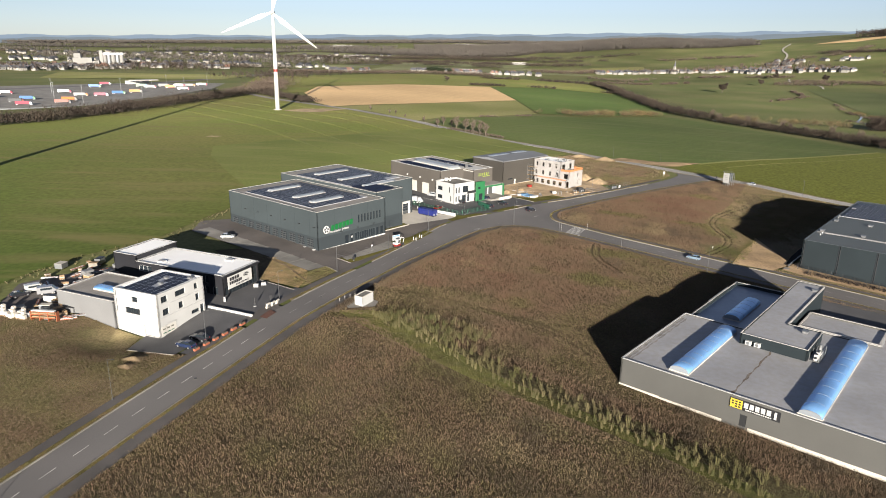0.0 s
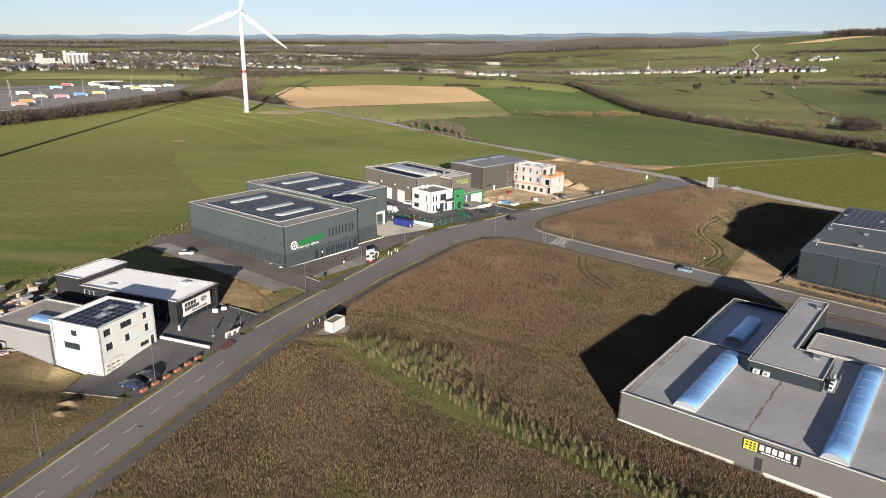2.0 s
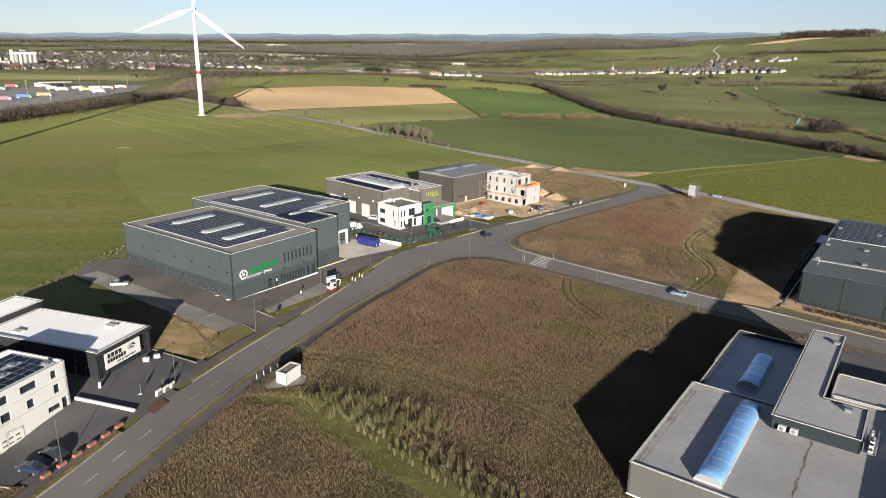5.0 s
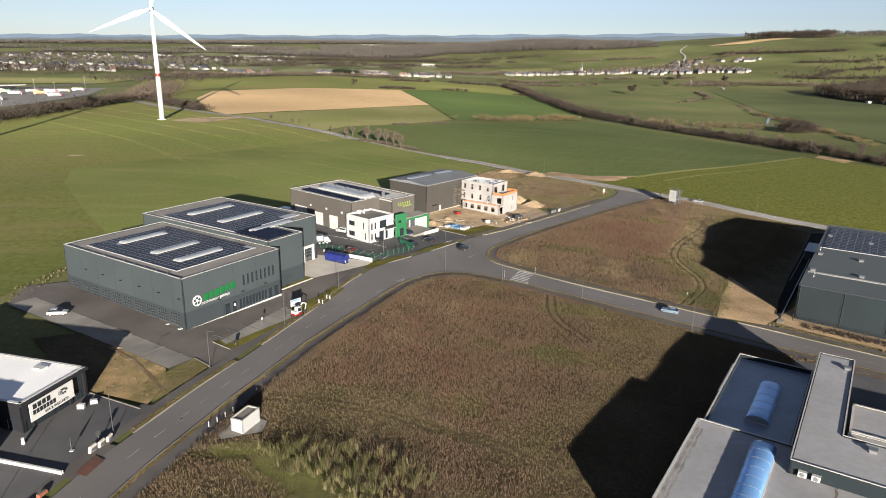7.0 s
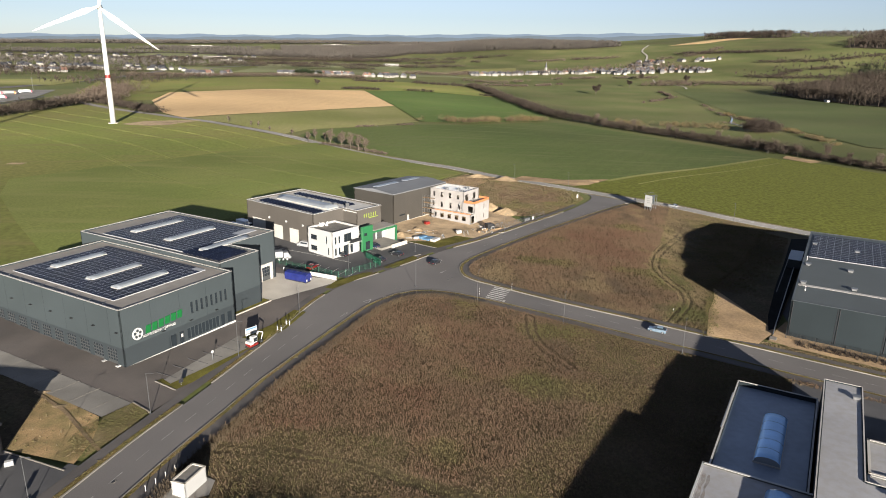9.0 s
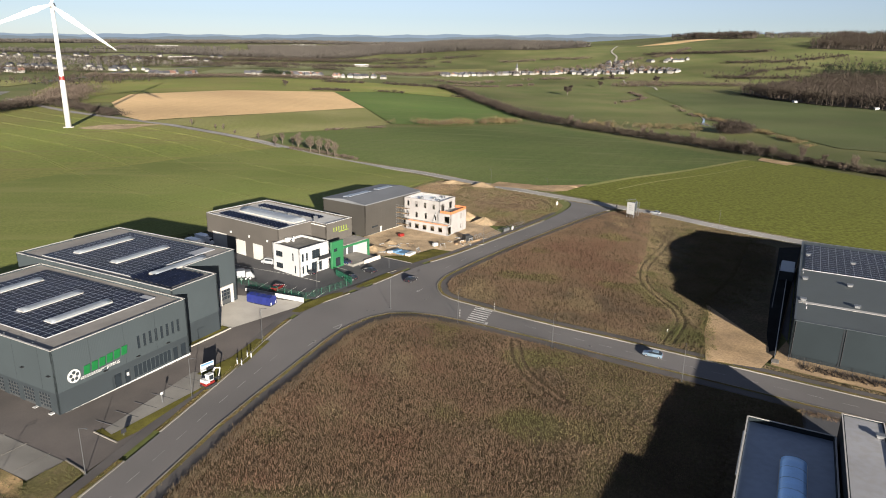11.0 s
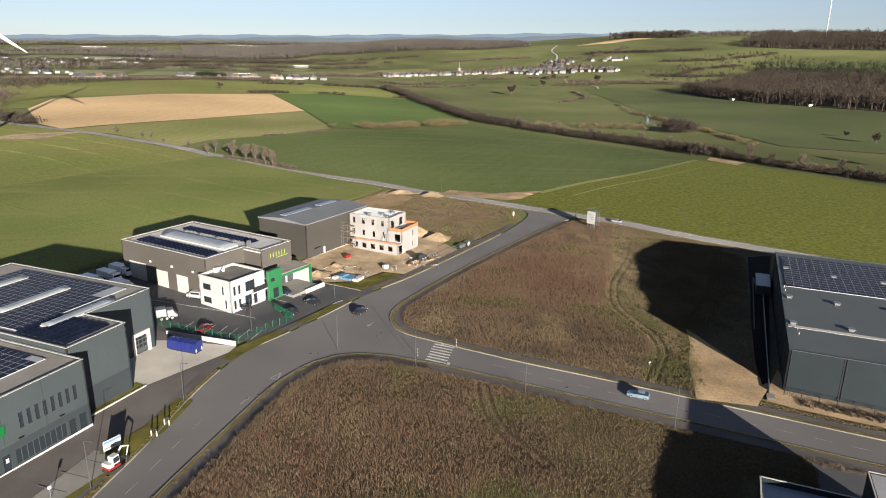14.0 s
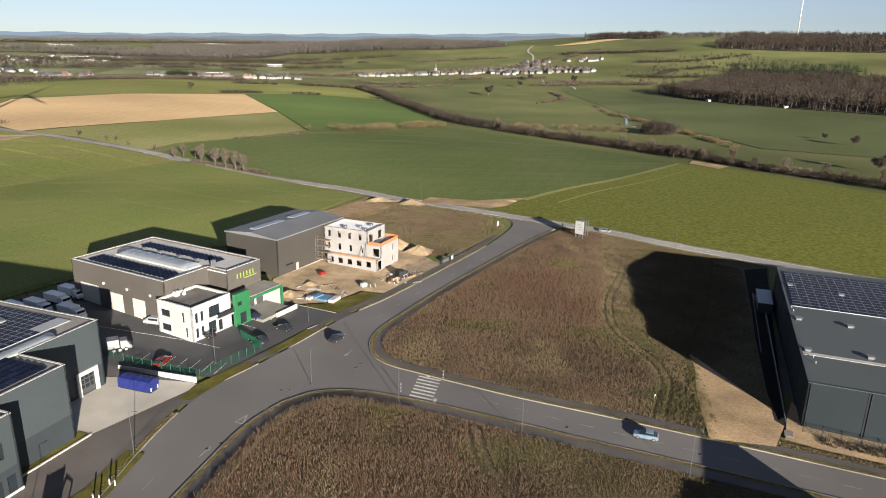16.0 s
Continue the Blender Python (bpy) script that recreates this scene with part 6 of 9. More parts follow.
# -- umber hall
def umber_hall():
    B = building("umber_hall", "umber metal-clad hall with a shallow pitched grey roof", 15.8, 307.8, -0.5, 45.6)
    L, W, z = 32.2, 19.6, 11.3
    pts = [(0, 0), (L, 0), (L, W), (0, W)]
    front = [(3.4, 7.0, 0.1, 4.2), (8.0, 9.1, 0.1, 2.2)]
    shell(B, pts, -1.2, z, CLAD_BROWN, {0: front})
    shed_door(B, pts[0], pts[1], front[0], 5, CLAD_BROWN, 0.08, panes=0)
    shed_door(B, pts[0], pts[1], front[1], 1, DOOR_W, 0.08)
    part("window_band", wall_box(pts[0], pts[1], 3.6, 6.8, 2.4, 2.9, -0.1, -0.06), GLASS, B)
    bm = bmesh.new()
    vs = [bm.verts.new(c) for c in ((-0.2, -0.2, z), (L + 0.2, -0.2, z), (L + 0.2, W / 2, z + 0.9), (-0.2, W / 2, z + 0.9), (L + 0.2, W + 0.2, z), (-0.2, W + 0.2, z), (-0.2, -0.2, z - 0.3), (L + 0.2, -0.2, z - 0.3), (L + 0.2, W + 0.2, z - 0.3), (-0.2, W + 0.2, z - 0.3))]
    for f in ((0, 1, 2, 3), (3, 2, 4, 5), (6, 7, 1, 0), (4, 8, 9, 5), (6, 0, 3, 5, 9), (7, 8, 4, 2, 1), (6, 9, 8, 7)):
        bm.faces.new([vs[i] for i in f])
    roof = part("roof", bm, UMBER_ROOF, B)
    for x0, x1, y in ((3, 15.5, 10.9), (20, 28.5, 10.9)):
        part("roof_light", box(x0, x1, y - 0.5, y + 2.0, z + 0.66, z + 1.0, 0.05), DOME_W, roof)
    part("plinth", wall_box(pts[0], pts[1], 0, L, -1.1, 0.15, 0.02, 0.1), CONCRETE, B)


umber_hall()


# -- unfinished white building
def raw_building():
    B = building("raw_building", "unfinished white block building with orange netting and scaffold", 43.0, 309.0, -1.15, 49.3)
    B.scale = (0.89, 0.94, 1.06)
    g = [(0, -2.4), (15.6, -2.4), (15.6, 16.5), (0, 16.5)]
    z1, z2, z3 = 3.4, 6.9, 10.7
    gw = [(0.8 + 3.5 * k, 2.6 + 3.5 * k, 1.0, 2.6) for k in range(5)]
    gs = [(0.6, 3.4, 0.2, 2.9), (10.8, 11.8, 0.9, 2.6)]
    shell(B, g, -1.2, z1, BLOCK_W, {3: gw, 0: gs}, 0.35)
    # first floor, set back towards the yard
    f = [(2.8, -2.4), (15.6, -2.4), (15.6, 18.9), (2.8, 18.9)]
    fw = [(1.0 + 4.2 * k, 2.1 + 4.2 * k, 4.2, 6.1) for k in range(4)] + [(18.3, 20.6, 3.7, 6.0)]
    shell(B, f, z1, z2, BLOCK_W, {3: fw, 0: [(8.0, 9.0, 4.2, 6.1)]}, 0.35)
    t = [(2.8, 2.6), (15.4, 2.6), (15.4, 18.9), (2.8, 18.9)]
    tw = [(1.2 + 3.9 * k, 2.4 + 3.9 * k, 7.9, 9.7) for k in range(4)]
    shell(B, t, z2, z3, BLOCK_W, {3: tw, 0: [(1.2, 4.2, 7.2, 9.6), (7.2, 10.2, 7.2, 9.6)]}, 0.35)
    part("slab", box(0.1, 15.5, -2.3, 16.4, z1 - 0.25, z1 - 0.02), CONCRETE, B)
    part("slab", box(2.9, 15.5, -2.3, 18.8, z2 - 0.25, z2 - 0.02), CONCRETE, B)
    flat_roof(B, t, z3, MEMBRANE_W, 0.5, cope=0.5, cope_mat=BLOCK_W)
    for k, (x, y) in enumerate(((6, 5), (8, 8), (12, 6), (5, 12))):
        part("roof_bundle", box(x, x + 1.4, y, y + 1.0, z3 - 0.5, z3 + 0.1 + 0.1 * k, 0.08), GALV, B)
    for a, b, zz in (((0.05, 16.4), (0.05, -2.3), z1), ((2.9, -2.35), (15.5, -2.35), z2), ((15.5, -2.3), (15.5, 2.5), z2), ((2.85, 2.5), (2.85, -2.3), z2)):
        part("safety_net", wall_box(a, b, 0, math.dist(a, b), zz + 0.05, zz + (0.9 if zz == z2 else 0.35), -0.06, -0.02), ORANGE, B, "orange safety netting")
    for y in (-1.5, 0.5):
        for k in range(5):
            part("steel_bar", box(6, 10 - 0.2 * k, y + 0.24 * k, y + 0.24 * k + 0.2, z2, z2 + 0.35 + 0.05 * (k % 3)), GALV, B)
    sc = part("scaffold_frame", box(-1.6, -0.2, 14.6, 14.66, 1.0, 1.06), GALV, B)
    for x in (-1.6, -0.2):
        for y in (14.6, 17.2, 19.8):
            part("scaffold_pole", tube((x, y, -1), (x, y, 8.2), 0.05, n=6), GALV, sc)
    for zz in (1.8, 3.8, 5.8, 7.6):
        part("scaffold_deck", box(-1.7, -0.1, 14.5, 19.9, zz, zz + 0.06), WOOD, sc)
        part("scaffold_rail", tube((-1.6, 14.6, zz + 1.0), (-1.6, 19.8, zz + 1.0), 0.03, n=5), GALV, sc)
        part("scaffold_brace", tube((-1.6, 14.6, zz - 1.8), (-1.6, 17.2, zz), 0.03, n=5), GALV, sc)
    part("prop", tube((1.0, 2.0, z1), (2.7, 3.2, z2 + 0.6), 0.08, n=6), GALV, B)
    part("prop", tube((0.6, 4.0, z1), (2.7, 4.2, z2 + 0.4), 0.08, n=6), GALV, B)


raw_building()


# -- transformer cabin
def cabin():
    B = building("cabin", "small white transformer cabin with a gravel-topped flat roof", -24.2, 156.0, -1.0, 64, "cabin")
    pts = [(-2.35, -1.2), (2.35, -1.2), (2.35, 1.2), (-2.35, 1.2)]
    shell(B, pts, -0.6, 2.6, RENDER_W, {3: [(0.3, 1.2, 0.1, 2.1)]}, 0.2)
    shed_door(B, pts[3], pts[0], (0.3, 1.2, 0.1, 2.1), 1, DOOR_W, 0.05)
    flat_roof(B, pts, 2.65, GRAVEL, 0.12, cope=0.25, cope_mat=CONCRETE)
    part("vent", wall_box(pts[3], pts[0], 1.4, 2.1, 0.5, 1.2, 0.0, 0.04), SIGN_W, B)
    sheet("paved_pad", [(-29.8, 155.2), (-27.4, 151.8), (-21.2, 154.2), (-20.9, 157.6), (-24, 159.6), (-28.2, 158.4)], PAVER_L, 0.16, 2, "pale paved pad round the cabin", "pavement")
    for k in range(4):
        c = Vector((-30.2, 155.4)).lerp(Vector((-27.2, 160.2)), k / 3)
        p = part("bollard", tube((0, 0, 0), (0, 0, 1.0), 0.07, n=8), SIGN_W)
        p.location = (c.x, c.y, ground(c.x, c.y) + 0.15)
        tagged(p, "short white post beside the footway", "bollard", "posts by the cabin")


cabin()

# ---------------------------------------------------------------- vegetation of the plots
def within(poly, pts):
    P = np.array(poly, float)
    x, y = pts.T
    hit = np.zeros(len(pts), bool)
    for (x0, y0), (x1, y1) in zip(P, np.roll(P, -1, 0)):
        if y0 != y1:
            hit ^= ((y0 > y) != (y1 > y)) & (x < (x1 - x0) * (y - y0) / (y1 - y0) + x0)
    return hit


def bell_np(pts, x, y, sx, sy):
    return np.exp(-((pts[:, 0] - x) / sx) ** 2 - ((pts[:, 1] - y) / sy) ** 2)


def lumps(pts, size, seed):
    """Smooth uneven patches over the plan, from about -1 to 1."""
    x, y = pts.T / size
    v = np.sin(x * 1.7 + seed + 1.4 * np.sin(y * 1.1 + seed)) * np.cos(y * 1.9 - seed + 1.2 * np.sin(x * 0.8))
    return 0.7 * v + 0.5 * np.sin(x * 4.1 + y * 2.3 + seed * 2) * np.cos(y * 3.7 - x * 1.9)


def away(pts, line):
    """How far each place lies from a line of the plan."""
    best = np.full(len(pts), 1e9)
    for p, q in zip(line, line[1:]):
        p, d = np.array(p), np.array(q) - np.array(p)
        s = np.clip(((pts - p) @ d) / (d @ d), 0, 1)
        best = np.minimum(best, np.hypot(*(pts - p - s[:, None] * d).T))
    return best


def patches(pts, russet, height, where):
    """Dead weeds of several kinds, mixed in uneven patches. russet: (x, y, across, deep, share) of the reddish stands."""
    n = len(pts)
    jitter = rng.normal(0, 0.22, n)
    red = np.zeros(n)
    for x, y, sx, sy, k in russet:
        red += k * np.exp(-((pts[:, 0] - x) / sx) ** 2 - ((pts[:, 1] - y) / sy) ** 2)
    a, b = lumps(pts, 9.0, 1.0) + 0.75 * jitter, 0.75 * lumps(pts, 14.0, 4.0) + 0.5 * lumps(pts, 27.0, 2.2) + 0.7 * jitter
    kind = np.zeros(n, int)
    kind[a > 0.40] = 2
    kind[b > 0.58] = 3
    kind[b < -0.48] = 4
    kind[(red + 0.35 * a + 0.5 * jitter > 0.62) & (kind != 4)] = 1
    for k, (m, h, label) in enumerate(((DRY, 0.95, "tangle of dead brown weeds on "), (DRY_RED, 1.1, "stand of dead russet weeds on "), (DRY_DARK, 1.0, "dark dead weeds on "), (STRAW, 0.9, "pale dry straw grass on "), (OLIVE, 0.6, "olive green weeds on "))):
        weeds("weed", pts[kind == k], height * h, m, label + where, "weeds", 2, 0.027, 0.27, 0.45, plumes=1)


TRACK_N = spline([(136.2, 317.5), (123, 298.5), (107.3, 278.4), (99.5, 266.1), (94.7, 255.4), (93.8, 244.7), (93.6, 235.3), (90.2, 226.7), (83.3, 218.4), (78.7, 213.2)], 2.0)
TRACK_S = spline([(44.2, 219), (42.7, 212.7), (42.1, 207), (43, 200), (46, 192)], 2.0)
TRACK_M = spline([(-22, 166), (-10, 164), (1.4, 159.9), (11.1, 154.3), (18.6, 151), (25, 144.8), (30, 137)], 2.0)


def wheel_marks(pts, line, gauge=1.0, wide=0.38):
    d = away(pts, [tuple(p) for p in line])
    return np.abs(d - gauge) < wide


def grow():
    a = scatter(PLOT_S, 1300000)
    shed_box = np.array([33.1, 125.0])
    u, v = np.array([0.618, 0.786]), np.array([0.786, -0.618])
    loc = (a - shed_box) @ np.c_[u, v]
    keep = ~((loc[:, 0] > -0.6) & (loc[:, 0] < 72) & (loc[:, 1] > -0.8))
    keep &= ~within([(-30.2, 155), (-27.4, 151.4), (-20.8, 154), (-20.5, 157.8), (-24, 160), (-28.4, 158.8)], a)
    keep &= a[:, 1] > 66
    keep &= ~within([(88, 136), (84, 172), (91, 182), (110, 170), (150, 138), (130, 110), (100, 120)], a)
    a = a[keep]
    # wheel tracks and thinner places
    a = a[~wheel_marks(a, TRACK_S) & ~(wheel_marks(a, TRACK_M, 0.9, 0.3) & (rng.random(len(a)) < 0.8))]
    thin = np.sin(a[:, 0] * 0.21 + 1.3 * np.sin(a[:, 1] * 0.09)) * np.sin(a[:, 1] * 0.17 + np.sin(a[:, 0] * 0.13))
    a = a[(thin > -0.45) | (rng.random(len(a)) < 0.7)]
    strip_line = [(-30, 147.5), (-22, 147.5), (-7.3, 132.6), (7.1, 121), (17.9, 114.2), (28.1, 107.2), (37.8, 99), (50, 88)]
    sd = away(a, strip_line)
    green = (sd < 1.3 + 0.5 * lumps(a, 4.0, 2.0)) & (a[:, 1] < 152)
    rest = a[~green]
    # dark low grass under the planted rows
    off = (rest[:, 0] + 7.3) * 0.62 + (rest[:, 1] - 132.6) * 0.785
    under = (off > 0) & (off < 7.5 + 1.2 * lumps(rest, 5.0, 2.0)) & (rest[:, 0] > -16) & (rest[:, 0] < 56)
    weeds("grass_tuft", rest[under], 0.26, TUFT, "dark low grass under the planted rows", "grass", 2, 0.036, 0.3, 0.4)
    rest = rest[~under]
    # shorter olive grass round the warehouse
    lw = (rest - shed_box) @ np.c_[u, v]
    near = np.exp(-((lw[:, 1] + 6) / 17) ** 2) * (lw[:, 0] > -6) * (lw[:, 0] < 84) + 0.55 * bell_np(rest, 32, 150, 12, 9) + 0.9 * bell_np(rest, -22, 158, 11, 8) + 0.95 * bell_np(rest, -7, 161, 19, 11) + 0.6 * bell_np(rest, 57, 200, 17, 9) + 0.3 * lumps(rest, 11.0, 6.0) + rng.normal(0, 0.08, len(rest)) > 0.42
    short, rest = rest[near], rest[~near]
    pick = rng.random(len(short)) + 0.25 * lumps(short, 6.0, 1.0)
    weeds("grass_tuft", short[pick < 0.55], 0.32, OLIVE, "short olive grass beside the warehouse", "grass", 2, 0.034, 0.3, 0.45)
    weeds("weed", short[(pick >= 0.55) & (pick < 0.9)], 0.42, DRY, "short dead weeds beside the warehouse", "weeds", 2, 0.034, 0.25, 0.45, plumes=1)
    weeds("weed", short[pick >= 0.9], 0.38, STRAW, "short straw grass beside the warehouse", "grass", 2, 0.034, 0.3, 0.45)
    mid = (away(rest, [tuple(p) for p in TRACK_M]) < 1.7 + 0.6 * lumps(rest, 5.0, 3.0))
    weeds("grass_tuft", rest[mid], 0.25, OLIVE, "low grass along a wheel track", "grass", 2, 0.04, 0.3, 0.4)
    rest = rest[~mid]
    # pale flattened straw by the track, olive grass towards the warehouse
    pale = (bell_np(rest, -4, 168, 7, 3) + bell_np(rest, 2, 163, 9, 2.5) + bell_np(rest, -8, 155, 5, 3) + bell_np(rest, 66, 200, 9, 4) > 0.5 + 0.25 * rng.random(len(rest))) & (rng.random(len(rest)) < 0.8)
    weeds("weed", rest[pale], 0.4, STRAW, "flattened pale straw on the southern plot", "weeds", 3, 0.04, 0.6, 0.34)
    rest = rest[~pale]
    fore = rest[:, 1] < 150 - 0.86 * (rest[:, 0] + 25)
    front = rest[fore]
    pick = rng.random(len(front)) + 0.22 * lumps(front, 10.0, 7.0)
    weeds("weed", front[pick < 0.27], 0.42, OLIVE, "olive weeds on the nearest plot", "weeds", 2, 0.03, 0.3, 0.45)
    weeds("weed", front[(pick >= 0.27) & (pick < 0.37)], 0.52, STRAW, "pale dry stalks on the nearest plot", "weeds", 2, 0.026, 0.3, 0.45, plumes=1)
    patches(front[pick >= 0.37], ((-20, 120, 25, 18, 0.3),), 0.58, "the nearest plot")
    patches(rest[~fore], ((5, 200, 46, 32, 0.72), (16, 165, 26, 16, 0.5)), 0.66, "the southern plot")
    band = scatter([tuple(p) for p in offset([q for q in KERB_E if q.y > 150 and q.x < 40], 3.5)] + [tuple(p) for p in offset([q for q in KERB_E if q.y > 150 and q.x < 40], 5.6)][::-1], 170000)
    weeds("weed", band[::3], 1.0, DRY_DARK, "dense dark weeds edging the footway", "weeds", 4, 0.04, 0.25, 0.35, plumes=1)
    weeds("grass_tuft", a[green], 0.2, OLIVE, "tufts of green grass in a strip", "grass", 3, 0.04)
    # rows of planted whips with pale dead grass, uphill of the strip
    rows, dark = [], []
    for line in (0, 1, 2, 3):
        L = spline([(u0 - 1.3, v0 - 1.6) for u0, v0 in ((-8 + 1.5 * line, 141 + 1.6 * line), (5.2 + 1.2 * line, 128.2 + 1.5 * line), (14.6 + 1.1 * line, 119.6 + 1.5 * line), (23.1 + line, 113.2 + 1.4 * line), (31.2 + line, 106.6 + 1.3 * line), (38.1 + line, 101.4 + 1.3 * line), (50 + line, 91.5 + 1.3 * line))], 1.35)
        for k, p in enumerate(L):
            if rng.random() < 0.82 - 0.12 * line:
                rows.append((p.x + rng.normal(0, 0.16), p.y + rng.normal(0, 0.16)))
            if rng.random() < 0.22 and k > 6:
                dark.append((p.x + rng.normal(0, 0.4), p.y + rng.normal(0, 0.4)))
    for name, pts, h, m, label, cat, n in (("reed", np.array(rows), 1.75, REED, "slender pale reed clumps planted in rows", "reeds", 30), ("sapling", np.array(dark), 1.4, TUFT, "young greenish shrubs among the reeds", "shrubs", 34)):
        lr = (pts - shed_box) @ np.c_[u, v]
        pts = pts[~((lr[:, 0] > -1.2) & (lr[:, 1] > -1.2))]
        weeds(name, pts, h, m, label, cat, n, 0.03, 0.15, 0.28, plumes=n // 3)
    s = scatter([(-22, 150), (-12, 152), (2, 147), (8, 141), (-2, 138), (-16, 143)], 300)
    weeds("sapling", s, 1.7, TUFT, "young greenish shrubs by the cabin", "shrubs", 26, 0.035, 0.2, 0.5)
    weeds("reed", s[::3] + 0.7, 1.8, REED, "pale reed clumps by the cabin", "reeds", 22, 0.03, 0.16, 0.3, plumes=8)
    b = scatter(PLOT_N, 560000)
    yard_edge = away(b, [(160, 300), (144, 281), (126, 259), (111, 245), (104, 238.5)])
    b = b[~within(YARD, b) | (rng.random(len(b)) < 0.5 * np.exp(-(yard_edge / 4) ** 2)) | (b[:, 1] > 236) & (rng.random(len(b)) < 0.16 + 0.25 * (lumps(b, 4.0, 3.0) > 0.3))]
    b = b[~(wheel_marks(b, TRACK_N) & (rng.random(len(b)) < 0.8))]
    # thinning growth over the bare yard
    y_in = scatter([(103, 238.8), (110, 245.6), (125.5, 260), (143.5, 282), (159, 301), (164, 291), (139, 258.5), (124, 241.5), (114, 229)], 46000)
    fade = away(y_in, [(103, 239.5), (111, 245), (126, 259), (144, 281), (160, 300)])
    y_in = y_in[(1.3 - fade / 11.0 + 0.35 * lumps(y_in, 5.0, 3.0) + 0.0035 * (y_in[:, 1] - 250) > rng.random(len(y_in)))]
    weeds("grass_tuft", y_in[::2], 0.3, OLIVE, "thin low growth on the soil yard", "grass", 3, 0.05, 0.35, 0.5, up=0.36)
    weeds("weed", y_in[1::2], 0.28, DRY, "thin dead weeds on the soil yard", "weeds", 3, 0.05, 0.35, 0.5, up=0.36)
    fringe = scatter([(83, 205), (92, 222), (99.5, 233), (104, 240), (107, 238), (102, 229), (95, 219), (89, 208)], 9000)
    far = away(fringe, [(84.7, 206), (87, 210), (93, 220.5), (100.5, 231), (104, 238.5)])
    fringe = fringe[0.7 - far / 3.5 + 0.6 * lumps(fringe, 2.2, 5.0) > rng.random(len(fringe))]
    weeds("grass_tuft", fringe, 0.34, OLIVE, "ragged fringe of grass at the yard's edge", "grass", 3, 0.045, 0.35, 0.4, up=0.32)
    t_d = away(b, [tuple(p) for p in TRACK_N])
    # low straw and green grass between the track and the bare yard
    right = (b[:, 0] > 99 + (b[:, 1] - 266) * 0.55) & (b[:, 1] > 262) | (b[:, 0] > 93) & (b[:, 1] <= 262) | (t_d < 2.2)
    corner = bell_np(b, 87, 219, 9, 11) + 0.7 * bell_np(b, 97, 246, 4, 12) > 0.35 + 0.5 * rng.random(len(b))
    patches(b[~right & ~corner], ((80, 286, 40, 34, 1.1),), 0.8, "the northern plot")
    low = b[right & ~corner]
    g = lumps(low, 6.0, 3.0) + rng.normal(0, 0.5, len(low)) > 0.25
    weeds("weed", low[~g], 0.4, STRAW, "low straw grass beside the wheel track", "grass", 3, 0.04, 0.3)
    weeds("grass_tuft", low[g], 0.35, OLIVE, "low olive grass beside the wheel track", "grass", 3, 0.04, 0.3)
    weeds("grass_tuft", b[corner], 0.5, TUFT, "green grass at the plot's corner", "grass", 3, 0.045, 0.3)
    c = scatter(PLOT_W, 280000)
    c = c[c[:, 1] > 66]
    g = lumps(c, 8.0, 5.0) + rng.normal(0, 0.5, len(c))
    weeds("weed", c[g < -0.25], 0.26, DRY, "low dead weeds beside the white house", "weeds", 3, 0.04, 0.3)
    weeds("weed", c[(g >= -0.25) & (g < 0.12)], 0.24, STRAW, "pale dry straw beside the white house", "grass", 3, 0.04, 0.3)
    weeds("grass_tuft", c[g >= 0.12], 0.2, OLIVE, "low yellow-green grass", "grass", 3, 0.04)
    d = scatter(PLOT_C, 42000)
    g = lumps(d, 7.0, 2.0) + rng.normal(0, 0.35, len(d)) + 1.1 * np.exp(-(((d[:, 1] - 341) - 0.25 * (d[:, 0] - 75)) / 4) ** 2) + 0.9 * (away(d, [(100, 347), (106, 357), (108, 370), (104, 380)]) < 5)
    d, g = d[g > -0.95], g[g > -0.95]
    dry = rng.random(len(d)) + 0.35 * lumps(d, 9.0, 6.0)
    weeds("weed", d[(g < 0.55) & (dry < 0.55)], 0.28, STRAW, "pale tufts of dead grass on a bank", "grass", 4, 0.055, 0.4, 0.5)
    weeds("weed", d[(g < 0.55) & (dry >= 0.55)], 0.34, DRY_RED, "brown dead weeds on a bank", "weeds", 4, 0.055, 0.4, 0.5)
    weeds("grass_tuft", d[g >= 0.55], 0.3, OLIVE, "low green grass on a bank", "grass", 4, 0.08)
    f = scatter([(-42.5, 163), (-55, 168), (-58, 172), (-73, 188), (-66, 192), (-43.5, 176), (-42, 170)], 1500)
    f = f[lumps(f, 4.0, 2.0) + rng.normal(0, 0.3, len(f)) > 0.1]
    weeds("grass_tuft", f[::2], 0.25, OLIVE, "sparse grass on bare earth", "grass", 3, 0.05, 0.4, up=0.12)
    weeds("grass_tuft", f[1::2], 0.3, STRAW, "sparse dry grass on bare earth", "grass", 3, 0.05, 0.4, up=0.12)
    f = scatter([(-42.7, 176), (-39.2, 181), (-35.6, 177.3), (-37.6, 172.2), (-41.6, 164), (-46, 167), (-45, 173)], 5200)
    f = f[lumps(f, 3.0, 2.0) + rng.normal(0, 0.4, len(f)) > -0.3]
    weeds("grass_tuft", f, 0.16, OLIVE, "short rough grass by a driveway", "grass", 3, 0.04, 0.4, up=0.16)
    h = scatter([(103.5, 200), (105.2, 203.2), (135, 178.6), (133.4, 176.6)], 2600)
    weeds("shrub", h, 0.7, TWIG_D, "low dark shrubs before the anthracite hall", "shrubs", 10, 0.06, 0.3, 0.4)
    # grass along verges and yards
    e = scatter([(p[0], p[1]) for p in LOTS_W] + [(p[0] + 4.5, p[1] - 2.5) for p in LOTS_W[::-1]], 14000)
    weeds("grass_tuft", e, 0.7, REED, "long dry grass along the field's edge", "grass", 4, 0.08)
    ve = []
